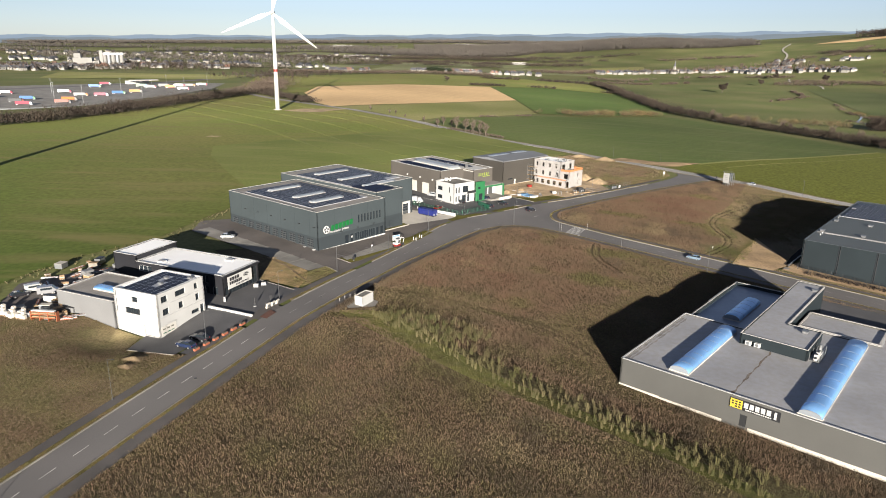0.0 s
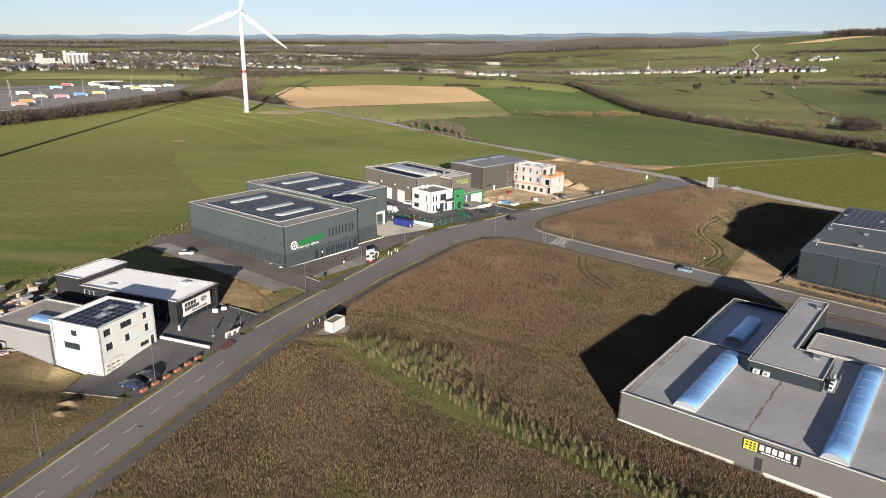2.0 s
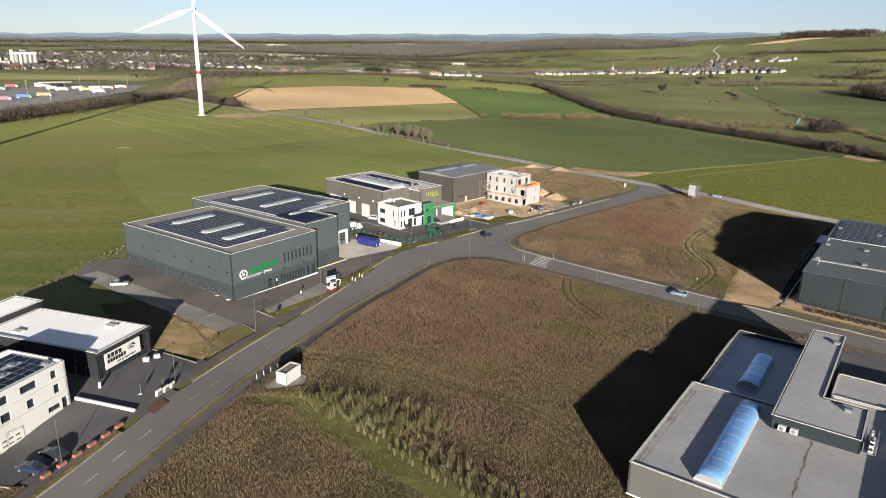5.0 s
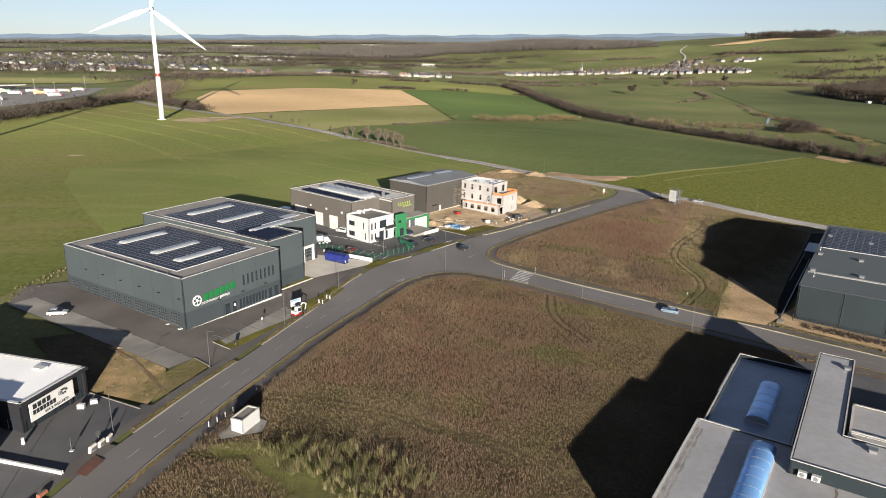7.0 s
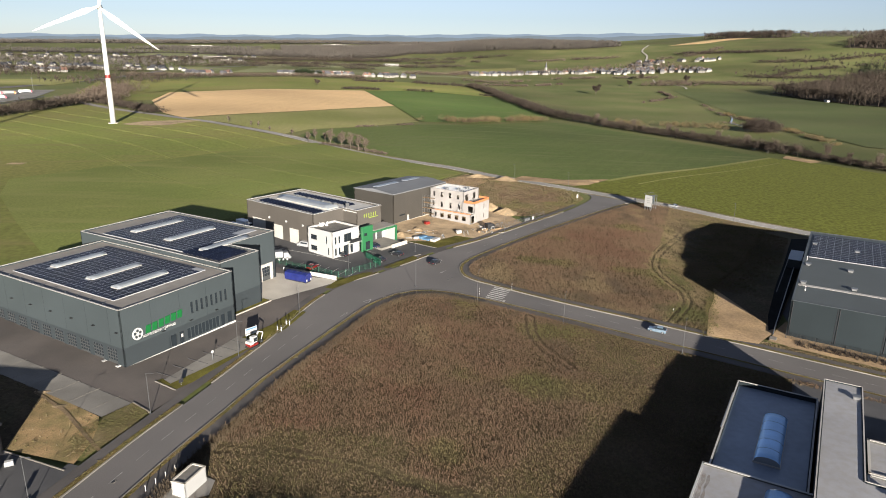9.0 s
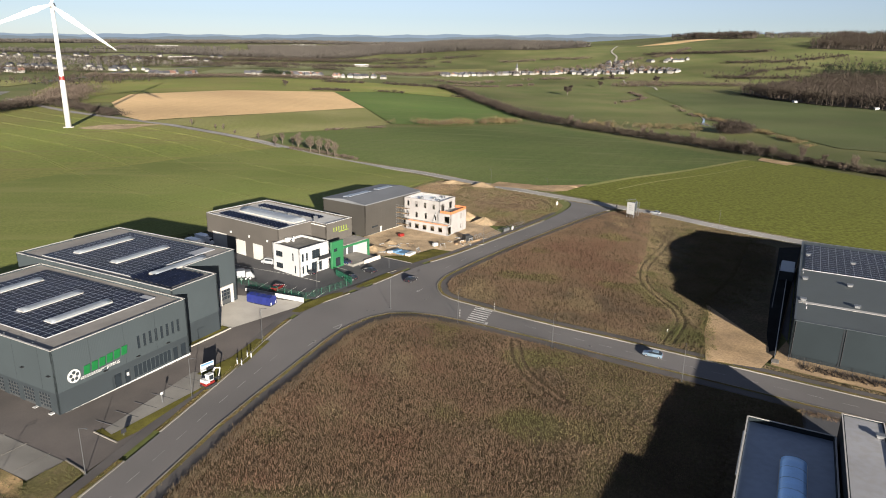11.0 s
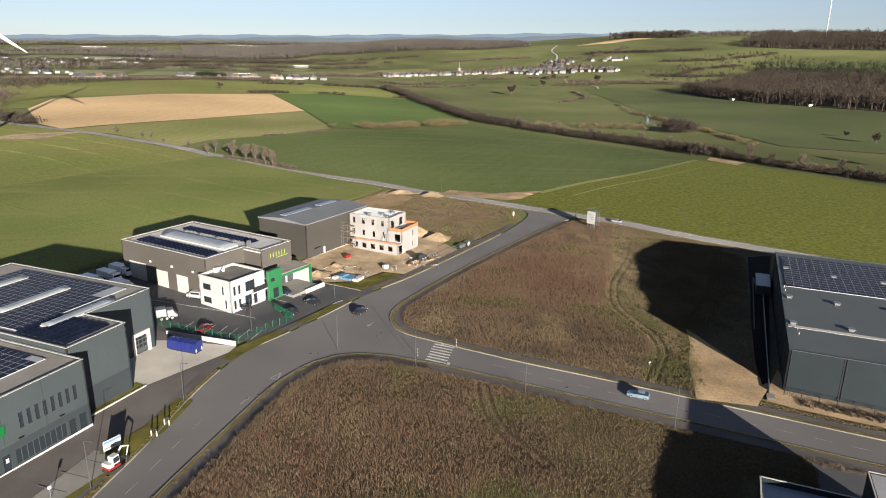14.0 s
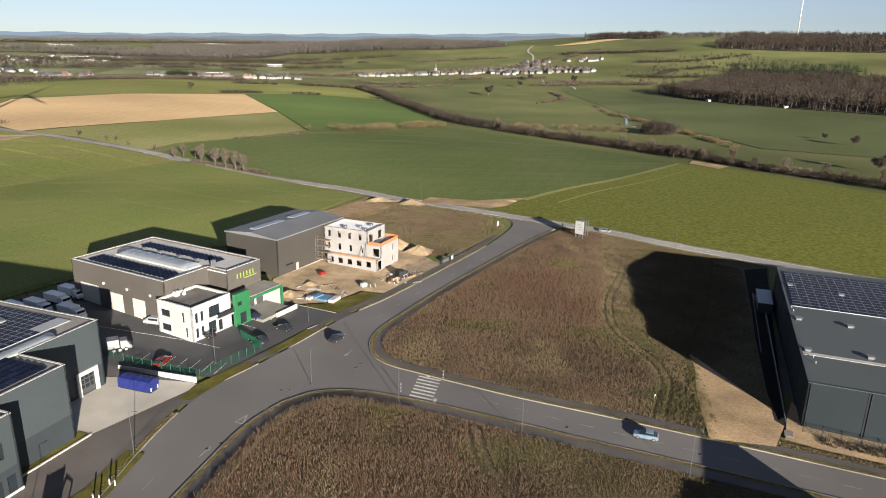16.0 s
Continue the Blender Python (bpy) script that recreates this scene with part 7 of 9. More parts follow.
    for line, off in ((KERB_E, 0.6), (EAST_N[4:], -0.7), (WEST_A, -0.7), (WEST_B, -0.7), (WEST_C, -0.7), (WEST_F, -0.7)):
        pts = offset(line, off)
        for p, q in zip(pts, pts[1:]):
            for _ in range(int((q - p).length * 7)):
                s = rng.random()
                m = p.lerp(q, s)
                ve.append((m.x + rng.normal(0, 0.2), m.y + rng.normal(0, 0.2)))
    ve = np.array(ve)
    cut = lumps(ve, 5.0, 1.0) > -0.35
    weeds("grass_tuft", ve[cut], 0.16, OLIVE, "short verge grass along the kerbs", "grass", 4, 0.06, up=0.17)
    weeds("grass_tuft", ve[~cut], 0.16, STRAW, "yellowed verge grass along the kerbs", "grass", 4, 0.06, up=0.17)


grow()


# ---------------------------------------------------------------- vehicles
def loft(sections, bm=None):
    """A closed skin through rings of equal length."""
    own = bm or bmesh.new()
    rings = [[own.verts.new(p) for p in ring] for ring in sections]
    n = len(rings[0])
    for a, b in zip(rings, rings[1:]):
        for k in range(n):
            own.faces.new((a[k], a[(k + 1) % n], b[(k + 1) % n], b[k]))
    own.faces.new(rings[0][::-1])
    own.faces.new(rings[-1])
    return own


def ring(x, w, z0, z1, r=0.12):
    """A section across a car at x: width w, from z0 to z1, with rounded shoulders."""
    h = w / 2
    return [(x, -h + r * 0.5, z0), (x, h - r * 0.5, z0), (x, h, z0 + r), (x, h, z1 - r), (x, h - r, z1), (x, -h + r, z1), (x, -h, z1 - r), (x, -h, z0 + r)]


def wheel(parent, x, y, r, w):
    side = 1 if y > 0 else -1
    t = part("wheel", tube((x, y - w / 2, r), (x, y + w / 2, r), r, n=16), TYRE, parent)
    part("rim", tube((x, y + side * w * 0.42, r), (x, y + side * (w / 2 + 0.012), r), r * 0.62, n=12), ALU, t)


CAR_PAINT = {}


def paint(color):
    if color not in CAR_PAINT:
        CAR_PAINT[color] = mat("car_paint", color, 0.25, 0.2, 0.03, 1.0, coat=0.6)
    return CAR_PAINT[color]


def car(x, y, heading, color, label, kind="car", group="", up=0.18):
    T = thing(kind, label, kind, pose(x, y, ground(x, y) + up, 0, 0, heading), group)
    body = paint(color)
    if kind == "van":
        part("body", loft([ring(-2.4, 1.75, 0.35, 1.85), ring(-2.3, 1.9, 0.3, 1.95), ring(0.9, 1.9, 0.3, 1.95), ring(1.55, 1.85, 0.3, 1.25), ring(2.2, 1.8, 0.3, 1.05), ring(2.4, 1.6, 0.35, 0.85)]), body, T)
        part("windscreen", loft([[(0.98, -0.78, 1.85), (0.98, 0.78, 1.85), (1.56, 0.82, 1.27), (1.56, -0.82, 1.27)], [(1.02, -0.76, 1.89), (1.02, 0.76, 1.89), (1.62, 0.8, 1.29), (1.62, -0.8, 1.29)]]), GLASS, T)
        for s in (-1, 1):
            part("side_window", box(-1.6, 0.85, s * 0.935, s * 0.965, 1.2, 1.7), GLASS, T)
    else:
        part("body", loft([ring(-2.15, 1.55, 0.35, 0.8), ring(-2.05, 1.75, 0.28, 0.95), ring(-0.9, 1.8, 0.25, 0.98), ring(0.8, 1.8, 0.25, 0.95), ring(1.9, 1.72, 0.28, 0.82), ring(2.2, 1.5, 0.35, 0.68)]), body, T)
        part("greenhouse", loft([ring(-1.95, 1.5, 0.9, 1.0, 0.03), ring(-1.35, 1.42, 0.9, 1.38, 0.1), ring(0.1, 1.42, 0.9, 1.42, 0.1), ring(1.05, 1.5, 0.88, 0.96, 0.03)]), GLASS, T)
        part("roof", loft([ring(-1.3, 1.3, 1.36, 1.43, 0.03), ring(-0.6, 1.34, 1.38, 1.47, 0.03), ring(0.08, 1.3, 1.39, 1.46, 0.03)]), body, T)
    for sx in (-1.38, 1.36):
        for sy in (-0.82, 0.82):
            wheel(T, sx, sy, 0.32, 0.22)
    fx = 2.36 if kind == "van" else 2.12
    for s in (-1, 1):
        part("headlight", box(fx - 0.16, fx + 0.03, s * 0.62 - 0.17, s * 0.62 + 0.17, 0.6, 0.74, 0.02), SIGN_W, T)
        part("tail_light", box(-2.2 if kind != "van" else -2.45, -2.02, s * 0.66 - 0.12, s * 0.66 + 0.12, 0.68, 0.85, 0.02), REDP, T)
    return T


def lorry(x, y, heading, cab, cargo, length, label, up=0.15, group="", z=None):
    T = thing("lorry", label, "lorry", pose(x, y, (ground(x, y) if z is None else z) + up, 0, 0, heading), group)
    part("cargo_box", box(-length / 2, length / 2 - 2.4, -1.25, 1.25, 1.0, 3.7 if length > 9 else 2.9, 0.04), cargo, T)
    part("chassis", box(-length / 2, length / 2 - 0.3, -0.5, 0.5, 0.6, 0.98), DARKM, T)
    h = 3.2 if length > 9 else 2.5
    part("cab", loft([ring(length / 2 - 2.2, 2.35, 0.5, h, 0.1), ring(length / 2 - 0.9, 2.35, 0.5, h, 0.15), ring(length / 2 - 0.35, 2.3, 0.5, h * 0.6, 0.15), ring(length / 2, 2.2, 0.5, 1.2, 0.15)]), cab, T)
    part("windscreen", box(length / 2 - 0.75, length / 2 - 0.42, -1.0, 1.0, h * 0.62, h * 0.86, 0.02), GLASS, T)
    for sx in (-length / 2 + 1.2, -length / 2 + 2.4, length / 2 - 1.2):
        for sy in (-1.05, 1.05):
            wheel(T, sx, sy, 0.48, 0.3)
    return T


BLUEK, DARKC, SILVER, REDC = (0.016, 0.025, 0.06), (0.02, 0.02, 0.024), (0.30, 0.31, 0.32), (0.17, 0.010, 0.010)
car(25.6, 261.4, 47, DARKC, "dark saloon car driving on the road", up=0.06)
car(73.5, 209.2, 143, (0.16, 0.22, 0.28), "blue-grey estate car driving on the side road", up=0.06)
car(143.0, 343.0, 128, SILVER, "silver car on the country road", up=0.12)
car(-75.8, 203.5, 8, SILVER, "silver hatchback parked before the workshop gates")
car(-56.8, 126.0, 160, BLUEK, "dark blue car parked before the white house", group="cars before the house")
car(-55.3, 129.6, 160, DARKC, "black car parked before the white house", group="cars before the house")
car(-11.2, 256.6, 60, REDC, "red hatchback parked by the fence")
car(7.5, 277.9, 137, BLUEK, "blue car parked before the green portal", group="cars in the yard")
car(14.4, 269.4, 137, DARKC, "dark saloon parked beside the lawn", group="cars in the yard")
car(8.4, 263.4, 150, DARKC, "black car parked by the gate", group="cars in the yard")
car(-2.8, 268.6, 140, DARKC, "black car parked before the white office", group="cars in the yard")
car(-14.8, 278.4, 150, SILVER, "silver-grey van parked at the hall door", "van", up=0.16)
lorry(-20.4, 265.0, 12, GALV, GALV, 4.8, "small grey delivery lorry by the fence")
for k, (x, y) in enumerate(((-33.4, 286.2), (-41.6, 291.2), (-38.2, 295.2), (-36.0, 300), (-46, 290))):
    lorry(x, y, -43, TRUCK_W, TRUCK_W, 7.5, "white delivery lorry parked behind the hall", group="parked delivery lorries")


def covered_container():
    T = thing("container", "skip container under a deep blue tarpaulin", "container", pose(-14.6, 246.3, ground(-14.6, 246.3) + 0.2, 0, 0, -34))
    bm = bmesh.new()
    rows = []
    for i in range(13):
        x = -3.6 + 0.6 * i
        sag = 0.06 * math.sin(i * 2.1)
        rows.append([bm.verts.new(p) for p in ((x, -1.3, 0.35), (x, -1.32 + sag, 1.5), (x, -1.22, 2.35 + sag), (x, 0, 2.6 + sag * 1.5), (x, 1.22, 2.35 - sag), (x, 1.32, 1.5), (x, 1.3, 0.35))])
    for a, b in zip(rows, rows[1:]):
        for k in range(6):
            bm.faces.new((a[k], a[k + 1], b[k + 1], b[k]))
    bm.faces.new(rows[0])
    bm.faces.new(rows[-1][::-1])
    part("tarpaulin", bm, BLUET, T, "deep blue tarpaulin")
    part("skid", box(-3.5, 3.5, -1.0, 1.0, 0.0, 0.34, 0.02), DARKM, T)
    for s in (-0.9, 0.9):
        part("marker", box(3.62, 3.68, s - 0.15, s + 0.15, 0.4, 1.1), SIGN_W, T)


covered_container()


# ---------------------------------------------------------------- street furniture
def street_lamp():
    T = thing("street_lamp", "tall grey street lamp with a short arm", "street lamp", pose(0, 0, 0), "street lamps")
    part("pole", tube((0, 0, -0.3), (0, 0, 8.0), 0.055, 0.035, 8), POLE, T)
    part("arm", tube((0, 0, 7.95), (1.2, 0, 8.2), 0.04, 0.035, 6), POLE, T)
    part("head", box(1.0, 1.55, -0.1, 0.1, 8.15, 8.25, 0.03), POLE, T)
    part("base", box(-0.18, 0.18, -0.18, 0.18, -0.3, 0.25, 0.02), POLE, T)
    return T


LAMP = street_lamp()
_spots = [(17.6, 241.2, 60), (33.0, 231.0, 60), (51.5, 214.6, 60), (74, 197.3, 60), (-12.8, 223.4, 330), (-0.8, 254.6, 310), (-35.2, 177.0, 335), (-60.6, 103.6, 340), (20.5, 273.3, 315), (85, 403.5, 225), (107, 382, 225), (156.5, 316.5, 220), (-23.7, 199.7, 330), (54.5, 293.5, 315), (-52.9, 127.1, 340), (-44.6, 152.6, 340), (-62, 69, 340)]
for k, (x, y, a) in enumerate(_spots):
    if k == 0:
        LAMP.matrix_world = pose(x, y, ground(x, y), 0, 0, a)
    else:
        copy_thing(LAMP, pose(x, y, ground(x, y), 0, 0, a))


def sign_post(x, y, label, w, h, z0, material, heading=0, group="", pole=GALV):
    T = thing("sign", label, "sign", pose(x, y, ground(x, y) + 0.1, 0, 0, heading), group)
    part("post", tube((0, 0, -0.2), (0, 0, z0 + h), 0.05, n=6), pole, T)
    part("panel", box(-w / 2, w / 2, -0.08, -0.05, z0, z0 + h, 0.01), material, T)


for x, y in ((34.2, 234.3), (44.0, 237.9)):
    T = thing("crossing_post", "black and white striped post at the crossing", "post", pose(x, y, ground(x, y)), "crossing posts")
    for k in range(7):
        part("band", tube((0, 0, k * 0.36), (0, 0, k * 0.36 + 0.36), 0.07, n=8), SIGN_W if k % 2 else SIGN_K, T)
sign_post(-32.4, 187.4, "small dark notice board on the lawn", 0.9, 0.8, 0.6, SIGN_K, 40)
sign_post(-28.6, 198.2, "small white sign on a thin pole", 0.5, 0.5, 1.6, SIGN_W, 40)
sign_post(-46.0, 150.3, "dark notice on a pole at the kerb", 0.7, 0.9, 1.4, SIGN_K, 30)
sign_post(101.6, 352.6, "white road sign by the junction", 1.0, 1.6, 1.4, SIGN_W, 30)
sign_post(127.5, 349, "white road sign at the junction corner", 0.9, 0.9, 1.6, SIGN_W, 30)
sign_post(83.5, 221.3, "small white survey board in the weeds", 0.4, 0.4, 0.6, SIGN_W, 10)
for k, (x, y) in enumerate(((-17.0, 212.7), (-16.1, 212.3), (-15.3, 216.0), (-14.5, 215.6))):
    T = thing("marker_post", "white and dark marker post on the lawn", "post", pose(x, y, ground(x, y) + 0.2), "marker posts")
    part("post", box(-0.1, 0.1, -0.1, 0.1, 0, 0.95, 0.02), SIGN_W, T)
    part("cap", box(-0.11, 0.11, -0.11, 0.11, 0.95, 1.4, 0.02), SIGN_K, T)


def site_board():
    T = thing("site_board", "white project board on two posts beside the lawn", "sign board", pose(-22.2, 208.6, ground(-22.2, 208.6) + 0.2, 0, 0, 42))
    part("panel", box(-1.5, 1.5, -0.06, 0.0, 0.9, 2.6, 0.02), SIGN_W, T)
    part("panel_stripe", box(-1.4, 1.4, -0.08, -0.062, 2.1, 2.5), SKYBLUE, T)
    part("panel_stripe", box(-1.4, 0.6, -0.08, -0.062, 1.2, 1.4), GALV, T)
    for s in (-1.3, 1.3):
        part("post", box(s - 0.06, s + 0.06, 0.002, 0.12, -0.3, 2.7), GALV, T)


site_board()


def mini_digger():
    T = thing("mini_digger", "small white and red excavator parked on the lawn", "excavator", pose(-21.3, 203.6, ground(-21.3, 203.6) + 0.18, 0, 0, 50))
    for s in (-0.75, 0.75):
        part("track", loft([[(x, s - 0.2, z) for x, z in ((-1.1, 0.1), (1.1, 0.1), (1.3, 0.35), (1.1, 0.6), (-1.1, 0.6), (-1.3, 0.35))], [(x, s + 0.2, z) for x, z in ((-1.1, 0.1), (1.1, 0.1), (1.3, 0.35), (1.1, 0.6), (-1.1, 0.6), (-1.3, 0.35))]]), TYRE, T)
    part("body", box(-1.3, 0.9, -0.9, 0.9, 0.8, 1.15, 0.1), REDP, T)
    part("engine_cover", box(-1.28, -0.3, -0.88, 0.88, 1.1, 1.75, 0.12), SIGN_W, T)
    part("undercarriage", box(-1.0, 0.8, -0.6, 0.6, 0.4, 0.8, 0.05), REDP, T)
    cab = part("cab", box(-0.5, 0.8, -0.75, 0.35, 1.3, 2.7, 0.08), SIGN_W, T)
    part("pane", box(-0.35, 0.65, -0.77, -0.74, 1.6, 2.5), GLASS, cab)
    part("pane", box(0.79, 0.83, -0.6, 0.2, 1.5, 2.5), GLASS, cab)
    part("boom", loft([[(0.8, 0.4, 1.1), (0.8, 0.65, 1.1), (0.8, 0.65, 1.4), (0.8, 0.4, 1.4)], [(2.3, 0.42, 2.7), (2.3, 0.62, 2.7), (2.2, 0.62, 3.0), (2.2, 0.42, 3.0)], [(3.5, 0.44, 2.2), (3.5, 0.6, 2.2), (3.5, 0.6, 2.4), (3.5, 0.44, 2.4)]]), SIGN_W, T)
    part("bucket_arm", tube((3.45, 0.52, 2.3), (3.0, 0.52, 0.8), 0.12, 0.08, 6), SIGN_W, T)
    part("bucket", box(2.6, 3.2, 0.15, 0.9, 0.15, 0.75, 0.08), DARKM, T)


mini_digger()


def billboard():
    """A roadside board of two panels set in a V: a white face, and the lattice back of the other."""
    T = thing("billboard", "white roadside billboard on a steel lattice frame", "billboard", pose(127.6, 334.6, ground(127.6, 334.6), 0, 0, -62))
    part("panel", box(-2.4, 1.2, -0.12, 0.0, 1.9, 6.8, 0.03), SIGN_W, T)
    for k in range(3):
        part("sign_bar", box(-1.4 + k * 0.2, 0.2 + k * 0.35, -0.14, -0.122, 5.4 - k * 0.9, 5.6 - k * 0.9), GALV, T)
    for x in (-2.2, -0.6, 1.0):
        part("post", box(x - 0.1, x + 0.1, 0.05, 0.25, -0.4, 6.5), GALV, T)
    # second face, running off to the east, seen from behind
    rear = part("rear_panel", wall_box((-2.3, 0.6), (-1.4, 5.6), 0, 5.0, 2.2, 6.4, -0.1, 0.0), CLAD_LOW, T, "dark back of the second panel")
    for k in range(5):
        q = along((-2.3, 0.6), (-1.4, 5.6), 0.2 + k * 1.15, 0.0, 0)
        for out in (0.14, 1.3):
            e = along((-2.3, 0.6), (-1.4, 5.6), 0.2 + k * 1.15, out, 0)
            part("post", box(e.x - 0.08, e.x + 0.08, e.y - 0.08, e.y + 0.08, -0.6, 6.5), GALV, rear)
        e = along((-2.3, 0.6), (-1.4, 5.6), 0.2 + k * 1.15, 1.3, 0)
        for z in (2.0, 3.5, 5.0):
            part("brace", tube((q.x, q.y, z), (e.x, e.y, z + 1.5), 0.05, n=6), GALV, rear)
            part("tie", tube((q.x, q.y, z), (e.x, e.y, z), 0.05, n=6), GALV, rear)
        e = along((-2.3, 0.6), (-1.4, 5.6), 0.2 + k * 1.15, -1.4, 0)
        part("lamp_arm", tube((q.x, q.y, 6.5), (e.x, e.y, 7.1), 0.05, n=6), GALV, rear)
        part("lamp_head", box(e.x - 0.25, e.x + 0.25, e.y - 0.15, e.y + 0.15, 7.02, 7.18, 0.03), GALV, rear)
    part("catwalk", box(-2.4, 1.2, 0.3, 1.2, 1.75, 1.82), GALV, T)


billboard()


def fence():
    T = thing("fence", "green wire-mesh fence on posts round the parking yard", "fence", pose(0, 0, 0))
    line = [(-23.0, 262.6), (-16.8, 257.0), (-3.6, 248.4), (2.4, 253.6), (8.8, 259.4)]
    for a, b in zip(line, line[1:]):
        n = max(1, round(math.dist(a, b) / 2.4))
        for k in range(n):
            p = Vector(a).lerp(Vector(b), k / n)
            q = Vector(a).lerp(Vector(b), (k + 1) / n)
            zp, zq = ground(*p) + 0.15, ground(*q) + 0.15
            part("post", box(p.x - 0.04, p.x + 0.04, p.y - 0.04, p.y + 0.04, zp, zp + 2.0), FENCE_G, T)
            bm = bmesh.new()
            for j in range(9):
                z = 0.1 + j * 0.22
                tube((p.x, p.y, zp + z), (q.x, q.y, zq + z), 0.012, n=3, bm=bm)
            for j in range(11):
                r = p.lerp(q, (j + 0.5) / 11)
                z = ground(*r) + 0.15
                tube((r.x, r.y, z + 0.08), (r.x, r.y, z + 1.9), 0.012, n=3, bm=bm)
            part("mesh_panel", bm, FENCE_G, T)
    g = thing("gate", "sliding green steel gate standing at the yard entrance", "gate", pose(8.8, 259.4, ground(8.8, 259.4) + 0.15, 0, 0, 118))
    part("gate_frame", wall((0, 0), (9, 0), 0.1, 2.0, 0.06, [(0.1, 8.9, 0.25, 1.88)]), FENCE_G, g)
    for k in range(50):
        part("bar", box(0.15 + k * 0.176, 0.18 + k * 0.176, 0.01, 0.05, 0.25, 1.88), FENCE_G, g)
    w = thing("low_wall", "low white concrete wall at the end of the apron", "wall", pose(0, 0, 0))
    part("coping", wall_box((-4.2, 246.6), (-19.6, 256.2), 0, 18.0, -0.6, 0.75, -0.12, 0.12), SIGN_W, w)


fence()


# -- things before the showroom
def forecourt_things():
    for k, (x, y) in enumerate(((-46.0, 147.8), (-45.3, 149.4), (-44.7, 151.0))):
        T = thing("spa_tub", "white display spa tub set on edge", "spa tub", pose(x, y, ground(x, y) + 0.2, 12, 0, 70 + 6 * k), "display tubs")
        part("tub", box(-0.75, 0.75, -0.2, 0.3, 0, 1.25 - 0.15 * k, 0.12), CONCRETE, T)
        part("basin", box(-0.55, 0.55, -0.24, -0.16, 0.2, 1.0 - 0.15 * k, 0.05), GALV, T)
    for k in range(6):
        s = k / 5
        x, y = -53.9 + 5.2 * s, 124.4 + 13.0 * s
        T = thing("planter", "terracotta planter along the forecourt edge", "planter", pose(x, y, ground(x, y) + 0.2, 0, 0, 70), "row of planters")
        part("pot", box(-0.75, 0.75, -0.3, 0.3, 0, 0.5, 0.05), RUST, T)
        part("soil", box(-0.68, 0.68, -0.23, 0.23, 0.5, 0.56), BARK, T)
    for k, (x, y) in enumerate(((-53.0, 160.8), (-51.6, 162.6))):
        T = thing("display_stand", "pale display block beside the showroom front", "display", pose(x, y, ground(x, y) + 0.2, 0, 0, 20 * k), "display blocks")
        part("block", box(-0.6, 0.6, -0.4, 0.4, 0, 0.85 - 0.15 * k, 0.08), SIGN_W, T)
        part("plinth", box(-0.65, 0.65, -0.45, 0.45, 0, 0.12), GALV, T)
    T = thing("parasol", "closed dark parasol on a stand", "parasol", pose(-49.2, 148.0, ground(-49.2, 148) + 0.2))
    part("pole", tube((0, 0, 0), (0, 0, 2.2), 0.04, n=6), GALV, T)
    part("canopy", tube((0, 0, 0.9), (0, 0, 2.3), 0.22, 0.05, 8), SIGN_K, T)
    part("base", box(-0.3, 0.3, -0.3, 0.3, 0, 0.1, 0.02), SIGN_W, T)
    T = thing("bollard_pair", "white rounded post by the showroom", "post", pose(-57.2, 149.8, ground(-57.2, 149.8) + 0.2))
    part("post", tube((0, 0, 0), (0, 0, 1.1), 0.28, 0.24, 10), SIGN_W, T)


forecourt_things()


